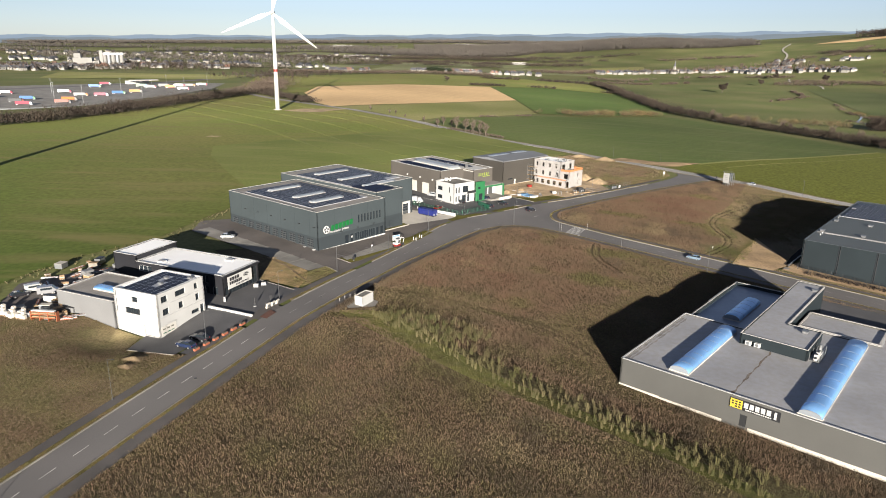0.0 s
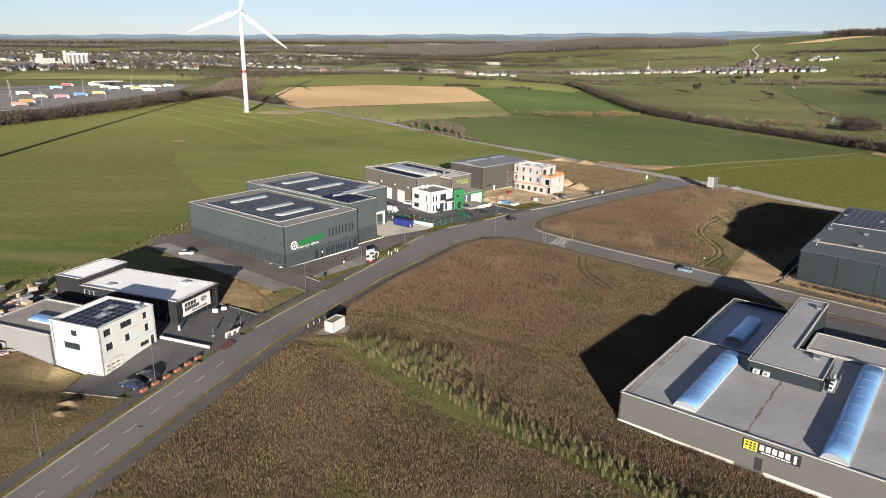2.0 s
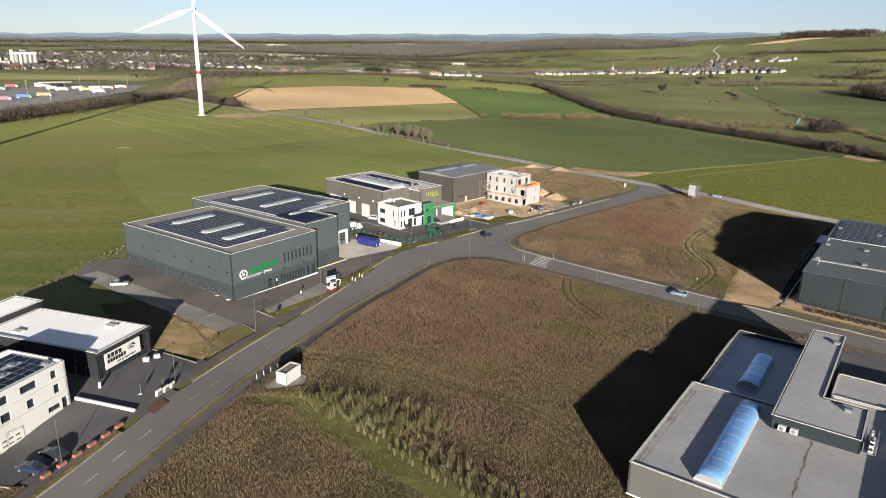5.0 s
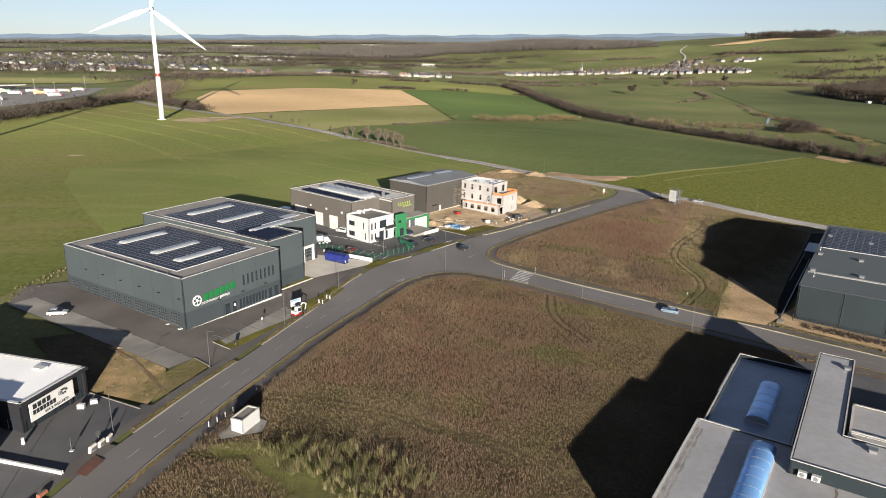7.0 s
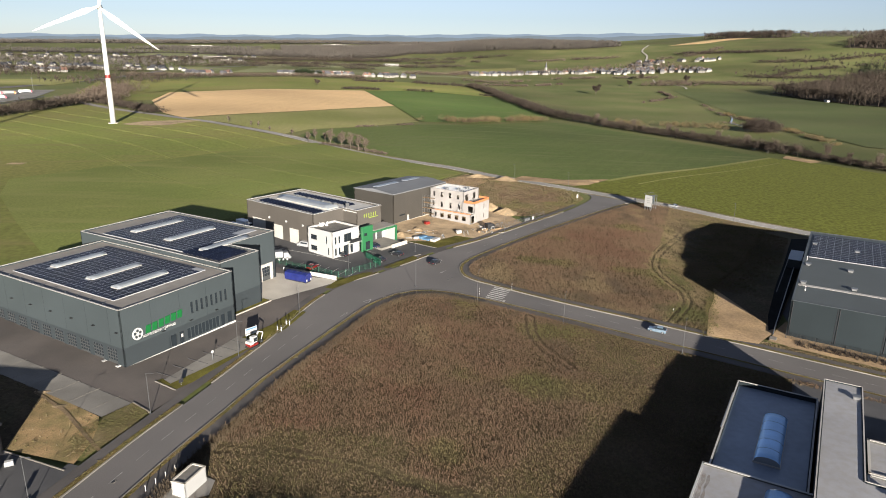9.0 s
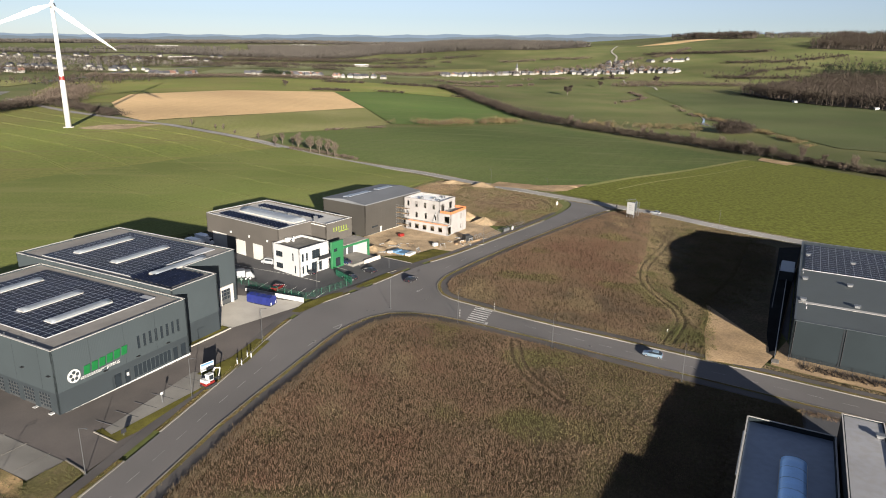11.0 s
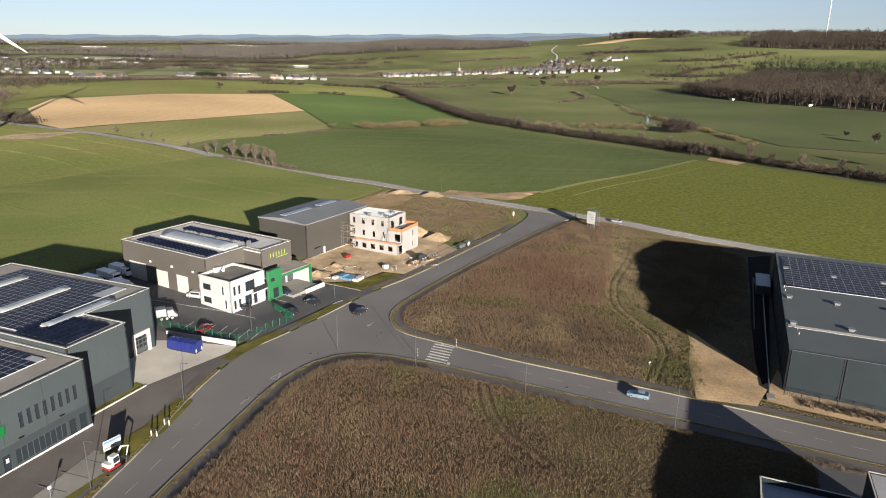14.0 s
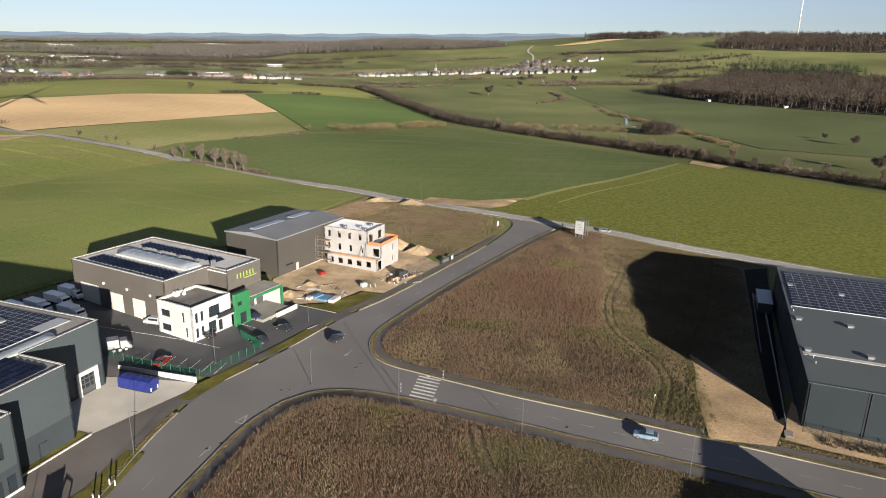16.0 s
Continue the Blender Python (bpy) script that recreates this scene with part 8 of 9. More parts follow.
# -- storage yard clutter
def clutter():
    r = random.Random(5)
    mats = [WOOD, CONCRETE, GALV, KERB, DARKM, BLACK, CLAD_PALE, WOOD, CONCRETE]
    for k in range(70):
        s = r.random()
        x, y = -92 - 18 * r.random(), 138 + 36 * s
        if k < 22:
            x, y = -93 - 16 * r.random(), 135 + 5 * r.random()
        if x < -88 - (y - 130) * 0.75:
            x += 8
        z = ground(x, y) + 0.1
        a = r.random() * 180
        if k % 3 == 0:
            T = thing("pallet_stack", "stack of weathered wooden pallets in the yard", "pallets", pose(x, y, z, 0, 0, a), "yard clutter")
            for j in range(r.randint(3, 8)):
                part("pallet", box(-0.6, 0.6, -0.4, 0.4, j * 0.16, j * 0.16 + 0.11), WOOD if j % 4 else SIGN_W, T)
        elif k % 3 == 1:
            T = thing("crate", "mixed building goods and crates in the yard", "crate", pose(x, y, z, 0, 0, a), "yard clutter")
            w, d, h = 0.6 + r.random(), 0.5 + r.random() * 0.8, 0.5 + r.random() * 1.2
            part("body", box(-w, w, -d, d, 0, h, 0.04), r.choice(mats), T)
            part("cover", box(-w - 0.03, w + 0.03, -d - 0.03, d + 0.03, h, h + 0.08), r.choice(mats), T)
        else:
            T = thing("pipe_bundle", "bundle of pipes lying on timbers", "pipes", pose(x, y, z, 0, 0, a), "yard clutter")
            for j in range(6):
                part("pipe", tube((-2, (j % 3) * 0.22, 0.2 + (j // 3) * 0.2), (2, (j % 3) * 0.22, 0.2 + (j // 3) * 0.2), 0.1, n=6), r.choice((SIGN_W, GALV, RUST)), T)
            part("timber", box(-1.5, -1.3, -0.2, 0.7, 0, 0.1), WOOD, T)
    for k in range(26):
        s = (k % 13) / 12
        x, y = -108 + 11.5 * s + r.uniform(-0.2, 0.2), 137.0 - 3.0 * s + (1.3 if k > 12 else 0)
        T = thing("stone_sack", "white bulk sack of stones on a pallet", "sack", pose(x, y, ground(x, y) + 0.1, 0, 0, -16 + r.uniform(-8, 8)), "bulk sacks")
        part("sack", box(-0.45, 0.45, -0.45, 0.45, 0.14, r.uniform(0.9, 1.2), 0.14), r.choice((RENDER_W, CONCRETE, CONCRETE)), T)
        part("pallet", box(-0.5, 0.5, -0.5, 0.5, 0, 0.14), WOOD, T)
        if k % 3 == 0:
            part("sack", box(-0.42, 0.42, -0.42, 0.42, 1.2, r.uniform(1.8, 2.1), 0.14), CONCRETE, T)
    T = thing("rack", "orange steel storage rack with timber", "rack", pose(-92.0, 134.2, ground(-92.0, 134.2) + 0.1, 0, 0, -2))
    for x in (-3, -1, 1, 3):
        part("upright", box(x - 0.06, x + 0.06, -0.5, 0.5, 0, 2.2), RACK, T)
    for z in (0.7, 1.5, 2.1):
        part("beam", box(-3.1, 3.1, -0.55, -0.45, z, z + 0.12), RACK, T)
        part("load", box(-2.8, 2.6, -0.4, 0.4, z + 0.13, z + 0.4, 0.04), WOOD if z < 2 else SIGN_W, T)
    car(-104.7, 150.7, 40, (0.36, 0.36, 0.35), "white van parked among building goods", "van", up=0.1)
    car(-106.1, 146.7, 55, DARKC, "dark car parked in the storage yard", up=0.1)
    car(-100.7, 149.4, 30, (0.2, 0.2, 0.21), "pale pick-up parked in the storage yard", "van", up=0.1)


clutter()


# -- building site
def site():
    r = random.Random(3)

    def heap(x, y, rx, ry, h, material, label):
        bm = bmesh.new()
        n = 18
        rows = []
        for i in range(7):
            s = i / 6
            row = []
            for k in range(n):
                a = 6.2832 * k / n
                w = 1 + 0.18 * math.sin(a * 3 + x) + 0.1 * math.sin(a * 7 + y)
                px, py = rx * s * w * math.cos(a), ry * s * w * math.sin(a)
                row.append(bm.verts.new((px, py, h * (1 - s) ** 1.1 * (1 + 0.12 * math.sin(a * 4 + i)) - 0.1 * s)))
            rows.append(row)
        for a, b in zip(rows, rows[1:]):
            for k in range(n):
                bm.faces.new((a[k], a[(k + 1) % n], b[(k + 1) % n], b[k]))
        bmesh.ops.remove_doubles(bm, verts=bm.verts, dist=0.001)
        ob = part("earth_mound", bm, material, smooth=True)
        ob.location = (x, y, ground(x, y) + 0.1)
        tagged(ob, label, "earth mound", "earth mounds")

    heap(62.5, 326, 5.5, 4, 2.4, HEAP, "heap of brown sandy earth at the building site")
    heap(57, 333, 6, 3.5, 2.8, HEAP, "tall heap of brown earth behind the new building")
    heap(17.5, 292.5, 5.0, 3.0, 1.3, HEAP, "low heap of sand on the building site")
    heap(24, 300, 2.5, 2, 0.9, HEAP, "small heap of sand beside the umber hall")
    heap(-64.8, 119.5, 2.6, 1.6, 0.6, EARTH, "small heap of dug earth beside the white house")
    heap(-64.5, 115.8, 1.8, 1.4, 0.45, EARTH, "low heap of dug earth in the weeds")
    # Mounds added so that their cast shadows draw the ditch's dark line.
    for x, y, a, b, h in ((-56.5, 185.6, 2.6, 1.2, 0.22), (-51.6, 180.2, 2.4, 1.2, 0.2)):
        heap(x, y, a, b, h, HEAP, "low mound added to cast a ditch's shadow by the parking bays")
    heap(80, 401, 7, 4, 2.0, HEAP, "long earth mound at the field's edge")
    heap(66, 408, 9, 4, 1.6, HEAP, "low earth mound by the country road")
    for k, (x, y, w, d, h, m, lab) in enumerate(((28.3, 307.5, 0.9, 0.7, 1.1, REDP, "red site skip beside the hall"), (26.5, 287.5, 2.0, 1.4, 0.7, SKYBLUE, "stack under a pale blue sheet"), (24.6, 288.9, 1.6, 1.0, 0.9, SKYBLUE, "crumpled blue sheeting over goods"), (28.6, 285.9, 1.9, 0.9, 0.9, SIGN_W, "white wrapped bricks on pallets"), (22.4, 288.2, 0.9, 0.7, 0.8, SIGN_W, "white sacks on a pallet"), (38.3, 295.4, 0.9, 0.6, 1.2, SIGN_W, "white panels leaning together"), (50.5, 301.5, 1.2, 1.2, 2.3, DARKM, "dark site mixer silo"), (52.0, 303.0, 0.9, 0.9, 1.4, DARKM, "dark steel drum on the building site"), (49.0, 300.2, 2.0, 0.6, 0.7, WOOD, "stack of shuttering timber"), (53.2, 301.2, 2.2, 0.5, 0.5, WOOD, "stack of yellowish formwork panels"), (46.5, 298.4, 1.5, 0.5, 0.5, WOOD, "loose planks on the ground"), (68.5, 314.5, 1.6, 0.3, 1.1, GALV, "grey and yellow site banner on the fence"), (71.5, 317.0, 0.9, 0.25, 1.2, SIGN_W, "white site board on the fence"))):
        T = thing("site_goods", lab, "building goods", pose(x, y, ground(x, y) + 0.12, 0, 0, 45 + r.uniform(-25, 25)), "building goods")
        part("wrapped_load", box(-w, w, -d, d, 0.1, h, min(0.12, d * 0.3)), m, T)
        part("pallet", box(-w * 0.95, w * 0.95, -d * 0.95, d * 0.95, 0, 0.12), WOOD, T)
    for k in range(34):
        x, y = (r.uniform(44, 58), r.uniform(296, 306)) if k < 18 else (r.uniform(16, 34), r.uniform(287, 300))
        if k < 18 and not -6 < (x - 50) * 0.75 - (y - 300.5) * 0.68 < 6.5:
            continue
        T = thing("debris", "loose boards and offcuts lying on site sand", "debris", pose(x, y, ground(x, y) + 0.12, 0, 0, r.uniform(0, 180)), "site debris")
        for j in range(r.randint(2, 4)):
            a, c = r.uniform(0.5, 1.6), r.uniform(-0.5, 0.5)
            part("board", box(-a, a, c, c + r.uniform(0.12, 0.4), j * 0.07, j * 0.07 + 0.06), r.choice((WOOD, WOOD, GALV, CONCRETE, SIGN_W)), T)
    for k, (x, y, a) in enumerate(((51.5, 299.6, 40), (54.2, 303.8, 52), (47.8, 297.0, 35), (56.2, 305.6, 48), (31.5, 288.5, 60), (40.5, 293.4, 20))):
        T = thing("trestle", "grey steel site trestle leaning over", "trestle", pose(x, y, ground(x, y) + 0.12, 0, 0, a), "site trestles")
        for s in (-0.8, 0.8):
            part("leg", tube((s, -0.5, 0), (s, 0.1, 1.5), 0.05, n=6), GALV, T)
            part("leg", tube((s, 0.6, 0), (s, 0.1, 1.5), 0.05, n=6), GALV, T)
        part("top_bar", box(-1.0, 1.0, 0.0, 0.2, 1.45, 1.55), GALV if k % 2 else SIGN_W, T)
    F = thing("site_fence", "row of grey mesh site-fence panels", "fence", pose(0, 0, 0))
    line = [(56, 301.5), (64, 309.5), (72, 317.5), (78, 323)]
    for a, b in zip(line, line[1:]):
        n = 3
        for k in range(n):
            p, q = Vector(a).lerp(Vector(b), k / n), Vector(a).lerp(Vector(b), (k + 0.96) / n)
            bm = bmesh.new()
            zp, zq = ground(*p) + 0.15, ground(*q) + 0.15
            for z in (0.1, 1.0, 1.95):
                tube((p.x, p.y, zp + z), (q.x, q.y, zq + z), 0.03, n=4, bm=bm)
            for j in range(10):
                w = p.lerp(q, j / 9)
                z = ground(*w) + 0.15
                tube((w.x, w.y, z), (w.x, w.y, z + 1.95), 0.015, n=3, bm=bm)
            part("fence_panel", bm, GALV, F)


site()

# ---------------------------------------------------------------- wind turbines
def turbine(x, y, hub, blade, spin, yaw, label, zbase=None):
    z = ground(x, y) if zbase is None else zbase
    T = thing("wind_turbine", label, "wind turbine", pose(x, y, z, 0, 0, yaw), "wind turbines")
    h = hub - z
    part("tower", tube((0, 0, -2), (0, 0, h - 1.5), 2.1, 1.25, 24), TURB, T, smooth=True)
    part("red_band", tube((0, 0, h * 0.40), (0, 0, h * 0.43), 1.82, 1.79, 24), REDP, T, "red warning band")
    part("foundation", tube((0, 0, -2), (0, 0, 0.5), 4.2, 3.6, 24), CONCRETE, T)
    part("nacelle", loft([[(px, py, h + pz) for py, pz in ((-1.5, -1.5), (1.5, -1.5), (1.9, 0), (1.4, 1.7), (-1.4, 1.7), (-1.9, 0))] for px in (-4.0, 0.0)] + [[(2.6, py * 0.8, h + pz * 0.85) for py, pz in ((-1.5, -1.5), (1.5, -1.5), (1.9, 0), (1.4, 1.7), (-1.4, 1.7), (-1.9, 0))]]), TURB, T)
    hubob = part("hub", tube((2.6, 0, h), (5.0, 0, h), 1.7, 0.5, 16), TURB, T)
    for k in range(3):
        a = radians(spin + 120 * k)
        up_, side = Vector((0, math.cos(a) * 0 + math.sin(a), math.cos(a))), Vector((0, math.cos(a), -math.sin(a)))
        secs = []
        for s, w, th in ((0.0, 0.9, 0.9), (0.06, 1.0, 0.9), (0.2, 2.0, 0.6), (0.5, 1.35, 0.35), (0.8, 0.8, 0.2), (1.0, 0.15, 0.08)):
            c = Vector((3.6 + 1.2 * s, 0, h)) + up_ * (s * blade + 1.0)
            secs.append([tuple(c + side * w * q + Vector((th * e, 0, 0))) for q, e in ((-0.7, 0), (0, -0.5), (1.3, 0), (0, 0.5))])
        part("blade", loft(secs), TURB, hubob)


turbine(-179.2, 619, 87.5, 47, 8, -78, "tall white wind turbine with a red band in the wheat")
turbine(-226, 297, 92, 50, 62, -70, "white wind turbine standing in the wheat field")
turbine(1944, 2136, 300, 50, 20, -120, "distant white wind turbine behind a wooded hill")


# ---------------------------------------------------------------- trees, hedges and woods
def gv(x, y):
    return np.array([ground(a, b) for a, b in zip(x, y)])


def twigs(centres, radii, count, size, lift=0.5, flat=0.75):
    """Thin random shards inside crowns. centres: n x 3; radii: n x 2 (across, up). Returns vertices."""
    n = len(centres)
    c = np.repeat(centres, count, 0)
    r = np.repeat(radii, count, 0)
    d = rng.normal(0, 1, (n * count, 3))
    d /= np.linalg.norm(d, axis=1)[:, None]
    f = rng.random(n * count) ** 0.45
    lump = 0.75 + 0.35 * np.sin(d[:, 0] * 5 + c[:, 0]) * np.sin(d[:, 1] * 5 + c[:, 1])
    p = c + d * (f * lump)[:, None] * np.c_[r[:, 0], r[:, 0], r[:, 1]]
    grow_d = d * flat + rng.normal(0, 0.45, d.shape) + np.array([0, 0, lift])
    grow_d /= np.linalg.norm(grow_d, axis=1)[:, None]
    s = size * (0.5 + rng.random(n * count))[:, None]
    side = np.cross(grow_d, rng.normal(0, 1, d.shape))
    side /= np.linalg.norm(side, axis=1)[:, None] + 1e-9
    return np.stack([p - side * s * 0.22, p + side * s * 0.22, p + grow_d * s], 1).reshape(-1, 3)


def bare_tree(height, spread, seed, crown=TWIG, count=520, label="bare winter tree", size=1.1, group="bare trees"):
    r = random.Random(seed)
    T = thing("tree", label, "tree", pose(0, 0, 0), group)
    bm = bmesh.new()
    tube((0, 0, -0.3), (0.1, 0, height * 0.42), 0.035 * height, 0.022 * height, 8, bm)
    ends = []
    for k in range(7):
        a, t = k * 0.9 + r.random(), 0.28 + 0.05 * k
        p = Vector((0.1 * t, 0, height * t * 0.95))
        q = p + Vector((math.cos(a) * spread * 0.5, math.sin(a) * spread * 0.5, height * (0.25 + 0.08 * r.random())))
        tube(p, q, 0.014 * height, 0.007 * height, 6, bm)
        for j in range(2):
            e = q + Vector((r.uniform(-1, 1) * spread * 0.35, r.uniform(-1, 1) * spread * 0.35, height * (0.12 + 0.1 * r.random())))
            tube(q, e, 0.007 * height, 0.003 * height, 5, bm)
            ends.append(e)
    part("trunk", bm, BARK, T)
    cen = np.array([[0, 0, height * 0.66]] + [list(e) for e in ends])
    rad = np.array([[spread * 0.85, height * 0.34]] + [[spread * 0.42, height * 0.16]] * len(ends))
    V = twigs(cen[:1], rad[:1], count, size)
    V = np.concatenate([V, twigs(cen[1:], rad[1:], count // 12, size)])
    ob = bake("crown", V, np.arange(len(V)), crown, "", "", "")
    ob.parent = T
    return T


def plant(T, first, x, y, s=1.0, a=0.0):
    m = pose(x, y, ground(x, y), 0, 0, a)
    if first:
        T.matrix_world = m
        T.scale = (s, s, s)
        return T
    ob = copy_thing(T, m)
    ob.scale = (s, s, s)
    return ob


ROW = [bare_tree(8.0, 2.6, 11, TWIG, 260, "bare roadside tree with a grey-brown crown", 0.7, "roadside trees"), bare_tree(7.5, 2.4, 12, TWIG, 240, "bare roadside tree with a grey-brown crown", 0.7, "roadside trees")]
for k, (x, y, s) in enumerate(((-12, 513, 1.15), (-4.5, 503, 1.2), (1, 496.5, 1.15), (6, 490.5, 1.2), (10, 486.5, 1.0), (-27, 529, 0.75), (-23, 541, 0.8), (-16, 533, 0.7), (-40, 560, 0.5), (-58, 583, 0.4), (-69, 607, 0.5), (-75, 610, 0.5), (-96, 635, 0.55))):
    plant(ROW[k % 2], k < 2, x, y, s, k * 47)
LONE = bare_tree(15, 8, 21, TWIG_D, 1500, "broad dark bare tree standing in the pasture", 1.3, "field trees")
for k, (x, y, s) in enumerate(((452, 1282, 1.05), (545, 592, 0.55), (770, 1560, 1.0), (600, 1480, 0.8), (-50, 1230, 0.6), (330, 560, 0.5), (432, 470, 0.7), (700, 1650, 0.9), (560, 640, 0.35))):
    plant(LONE, k == 0, x, y, s, k * 63)


def hedge(name, line, width, height, per_m, size, material, label, gaps=0.0, lift=0.4):
    pts = []
    L = spline(line, 3.0)
    for a, b in zip(L, L[1:]):
        for _ in range(max(1, int((b - a).length * per_m / 30))):
            m = a.lerp(b, rng.random())
            big = 0.7 + 0.55 * (0.5 + 0.5 * math.sin(m.x * 0.11 + m.y * 0.07)) * rng.random() + 0.25 * rng.random()
            if gaps and math.sin(m.x * 0.05 + m.y * 0.083) < -1 + 2 * gaps:
                continue
            pts.append((m.x + rng.normal(0, width * 0.35), m.y + rng.normal(0, width * 0.35), big))
    P = np.array(pts)
    h = height * P[:, 2]
    cen = np.c_[P[:, :2], gv(P[:, 0], P[:, 1]) + h * 0.5]
    V = twigs(cen, np.c_[np.full(len(P), width * 0.45) * P[:, 2], h * 0.5], 30, size, lift)
    return bake(name, V, np.arange(len(V)), material, label, "hedge")


HEDGE_R = [(238, 1400), (245, 1250), (240, 1120), (238, 975), (236, 850), (240, 800), (262, 745), (285, 690), (310, 640), (330, 590), (347, 545), (362, 480), (378, 418), (402, 350), (440, 270)]
hedge("hedge", HEDGE_R[:7], 14, 9, 55, 1.5, TWIG_D, "dark leafless hedge along a stream")
hedge("hedge", HEDGE_R[6:11], 14, 8, 100, 1.2, TWIG_D, "dark leafless hedge with taller trees")
hedge("hedge", HEDGE_R[10:], 8, 5, 110, 0.9, TWIG_D, "clipped dark hedge between fields")
hedge("hedge", [(265, 735), (300, 760), (360, 770), (400, 745)], 12, 8, 40, 1.2, WILLOW, "yellowish willow thicket by the stream", 0.2)
hedge("hedge", [(345, 560), (352, 500), (372, 430)], 10, 8, 18, 1.1, TWIG, "thin row of bare trees over the hedge", 0.35)
hedge("hedge", [(66, 690), (90, 692), (115, 697), (150, 722), (190, 752), (215, 765)], 9, 6.5, 60, 1.1, WILLOW, "pale brown row of bushes between fields", 0.1)
hedge("hedge", [(5, 625), (25, 637), (55, 660)], 4, 1.6, 50, 0.6, TWIG, "low scrub along a field edge", 0.3)
hedge("hedge", [(-8, 1150), (30, 1160), (48, 1160)], 9, 5, 60, 1.1, TWIG_D, "small dark copse at the ploughed field")
hedge("hedge", [(95, 1180), (160, 1165), (235, 1150)], 8, 4.5, 40, 1.1, TWIG_D, "broken hedge across the slope", 0.35)
hedge("hedge", [(-18, 514), (0, 503), (22, 478)], 4, 2.2, 60, 0.6, TWIG, "low roadside scrub")
hedge("hedge", [(-420, 400), (-340, 462), (-322, 504), (-308, 562), (-292, 676), (-275, 800)], 24, 8.5, 90, 1.3, TWIG_D, "wide belt of leafless bushes below the lorry park")
hedge("hedge", [(-275, 800), (-266, 850), (-290, 960), (-310, 1060)], 30, 9, 80, 1.5, TWIG, "belt of bare trees along the motorway")
hedge("hedge", [(-172, 700), (-195, 745), (-240, 800), (-262, 850)], 14, 6.5, 70, 1.1, TWIG_D, "dark bushes beside the country road")
hedge("hedge", [(440, 830), (475, 800), (500, 930), (560, 1100)], 5, 2.2, 25, 0.8, TWIG, "low scrub along the ditch", 0.4)
hedge("hedge", [(430, 610), (475, 764), (506, 930)], 8, 3.5, 40, 1.0, WILLOW, "brown scrub along the meadow", 0.25)
hedge("hedge", [(420, 720), (428, 724), (436, 727)], 17, 14, 900, 1.5, TWIG_D, "broad dark bare thicket beside the stream")
hedge("hedge", [(425, 560), (470, 530), (560, 500)], 6, 2.5, 25, 0.9, TWIG, "scattered scrub along a brook", 0.4)
hedge("hedge", [(690, 1560), (760, 1540), (860, 1480), (960, 1440)], 26, 10, 30, 1.8, TWIG, "orchard row of bare trees", 0.2)
hedge("hedge", [(-420, 1460), (-250, 1480), (-120, 1530), (40, 1540)], 22, 8, 40, 1.8, TWIG, "belt of bare trees before the village")
hedge("hedge", [(-110, 1600), (-60, 1610)], 16, 13, 80, 2.0, EVERG, "block of dark evergreen trees")
hedge("hedge", [(250, 1640), (330, 1560), (420, 1640)], 10, 7, 25, 1.6, TWIG, "broken hedge before the village", 0.3)
_brook = spline([(512, 935), (490, 885), (466, 845), (450, 818), (446, 790), (434, 740)], 8)
sheet("stream", offset(_brook, -1.3) + offset(_brook, 1.3)[::-1], WATER, 0.5, 8, "pale stream glinting between meadows", "stream")
_track = spline([(1180, 2700), (1060, 2480), (1000, 2300), (930, 2150)], 30)
sheet("farm_track", offset(_track, -3) + offset(_track, 3)[::-1], CONCRETE, 1.2, 20, "pale farm track climbing the hill", "track")
_track = spline([(735, 1660), (700, 1560), (720, 1480), (690, 1400)], 20)
sheet("farm_track", offset(_track, -2) + offset(_track, 2)[::-1], CONCRETE, 0.6, 15, "pale farm track below the village", "track")


BANK = bare_tree(9.5, 3.4, 31, TWIG, 300, "bare brown tree standing in the long hedge", 0.8, "hedgerow trees")
_line = spline([(250, 775), (285, 690), (310, 640), (330, 590), (347, 545), (362, 480), (378, 418), (402, 350)], 17.0)
for k, p in enumerate(_line):
    plant(BANK, k == 0, p.x + 4 * math.sin(k * 2.3), p.y + 3 * math.cos(k * 1.7), 0.75 + 0.35 * math.sin(k * 1.9) ** 2, k * 71)


def wood(name, poly, trees, height, count, size, material, label, floor=True):
    if floor:
        sheet("forest_floor", poly, LITTER, 1.2, 60, "brown leaf litter under bare trees", "forest floor")
    p = scatter(poly, trees)
    h = height * (0.75 + 0.5 * rng.random(len(p)))
    g = gv(p[:, 0], p[:, 1])
    V = twigs(np.c_[p, g + h * 0.62], np.c_[h * 0.27, h * 0.40], count, size, 0.7)
    w, n = 0.035 * h, len(p)
    zero = np.zeros(n)
    base = np.c_[p, g]
    t = np.stack([base - np.c_[w, zero, zero], base + np.c_[w, zero, zero], base + np.c_[zero, zero, h * 0.7]], 1).reshape(-1, 3)
    V = np.concatenate([V, t])
    return bake(name, V, np.arange(len(V)), material, label, "wood")


wood("wood", [(806, 1290), (772, 1150), (772, 1023), (800, 920), (843, 815), (900, 640), (1300, 700), (1400, 1300), (1174, 1509)], 5200, 22, 66, 2.1, TWIG_D, "leafless beech wood edging the pasture")
wood("wood", [(1174, 1520), (1400, 1310), (1500, 1500), (1280, 1660)], 500, 22, 50, 2.0, EVERG, "dark conifers behind the beech wood")
wood("wood", [(200, 2760), (350, 2700), (620, 2690), (900, 2700), (1100, 2760), (1150, 3000), (1000, 3300), (300, 3400), (-300, 3300), (-250, 2900)], 9000, 17, 30, 2.4, WOODS, "wide leafless forest on the far ridge")
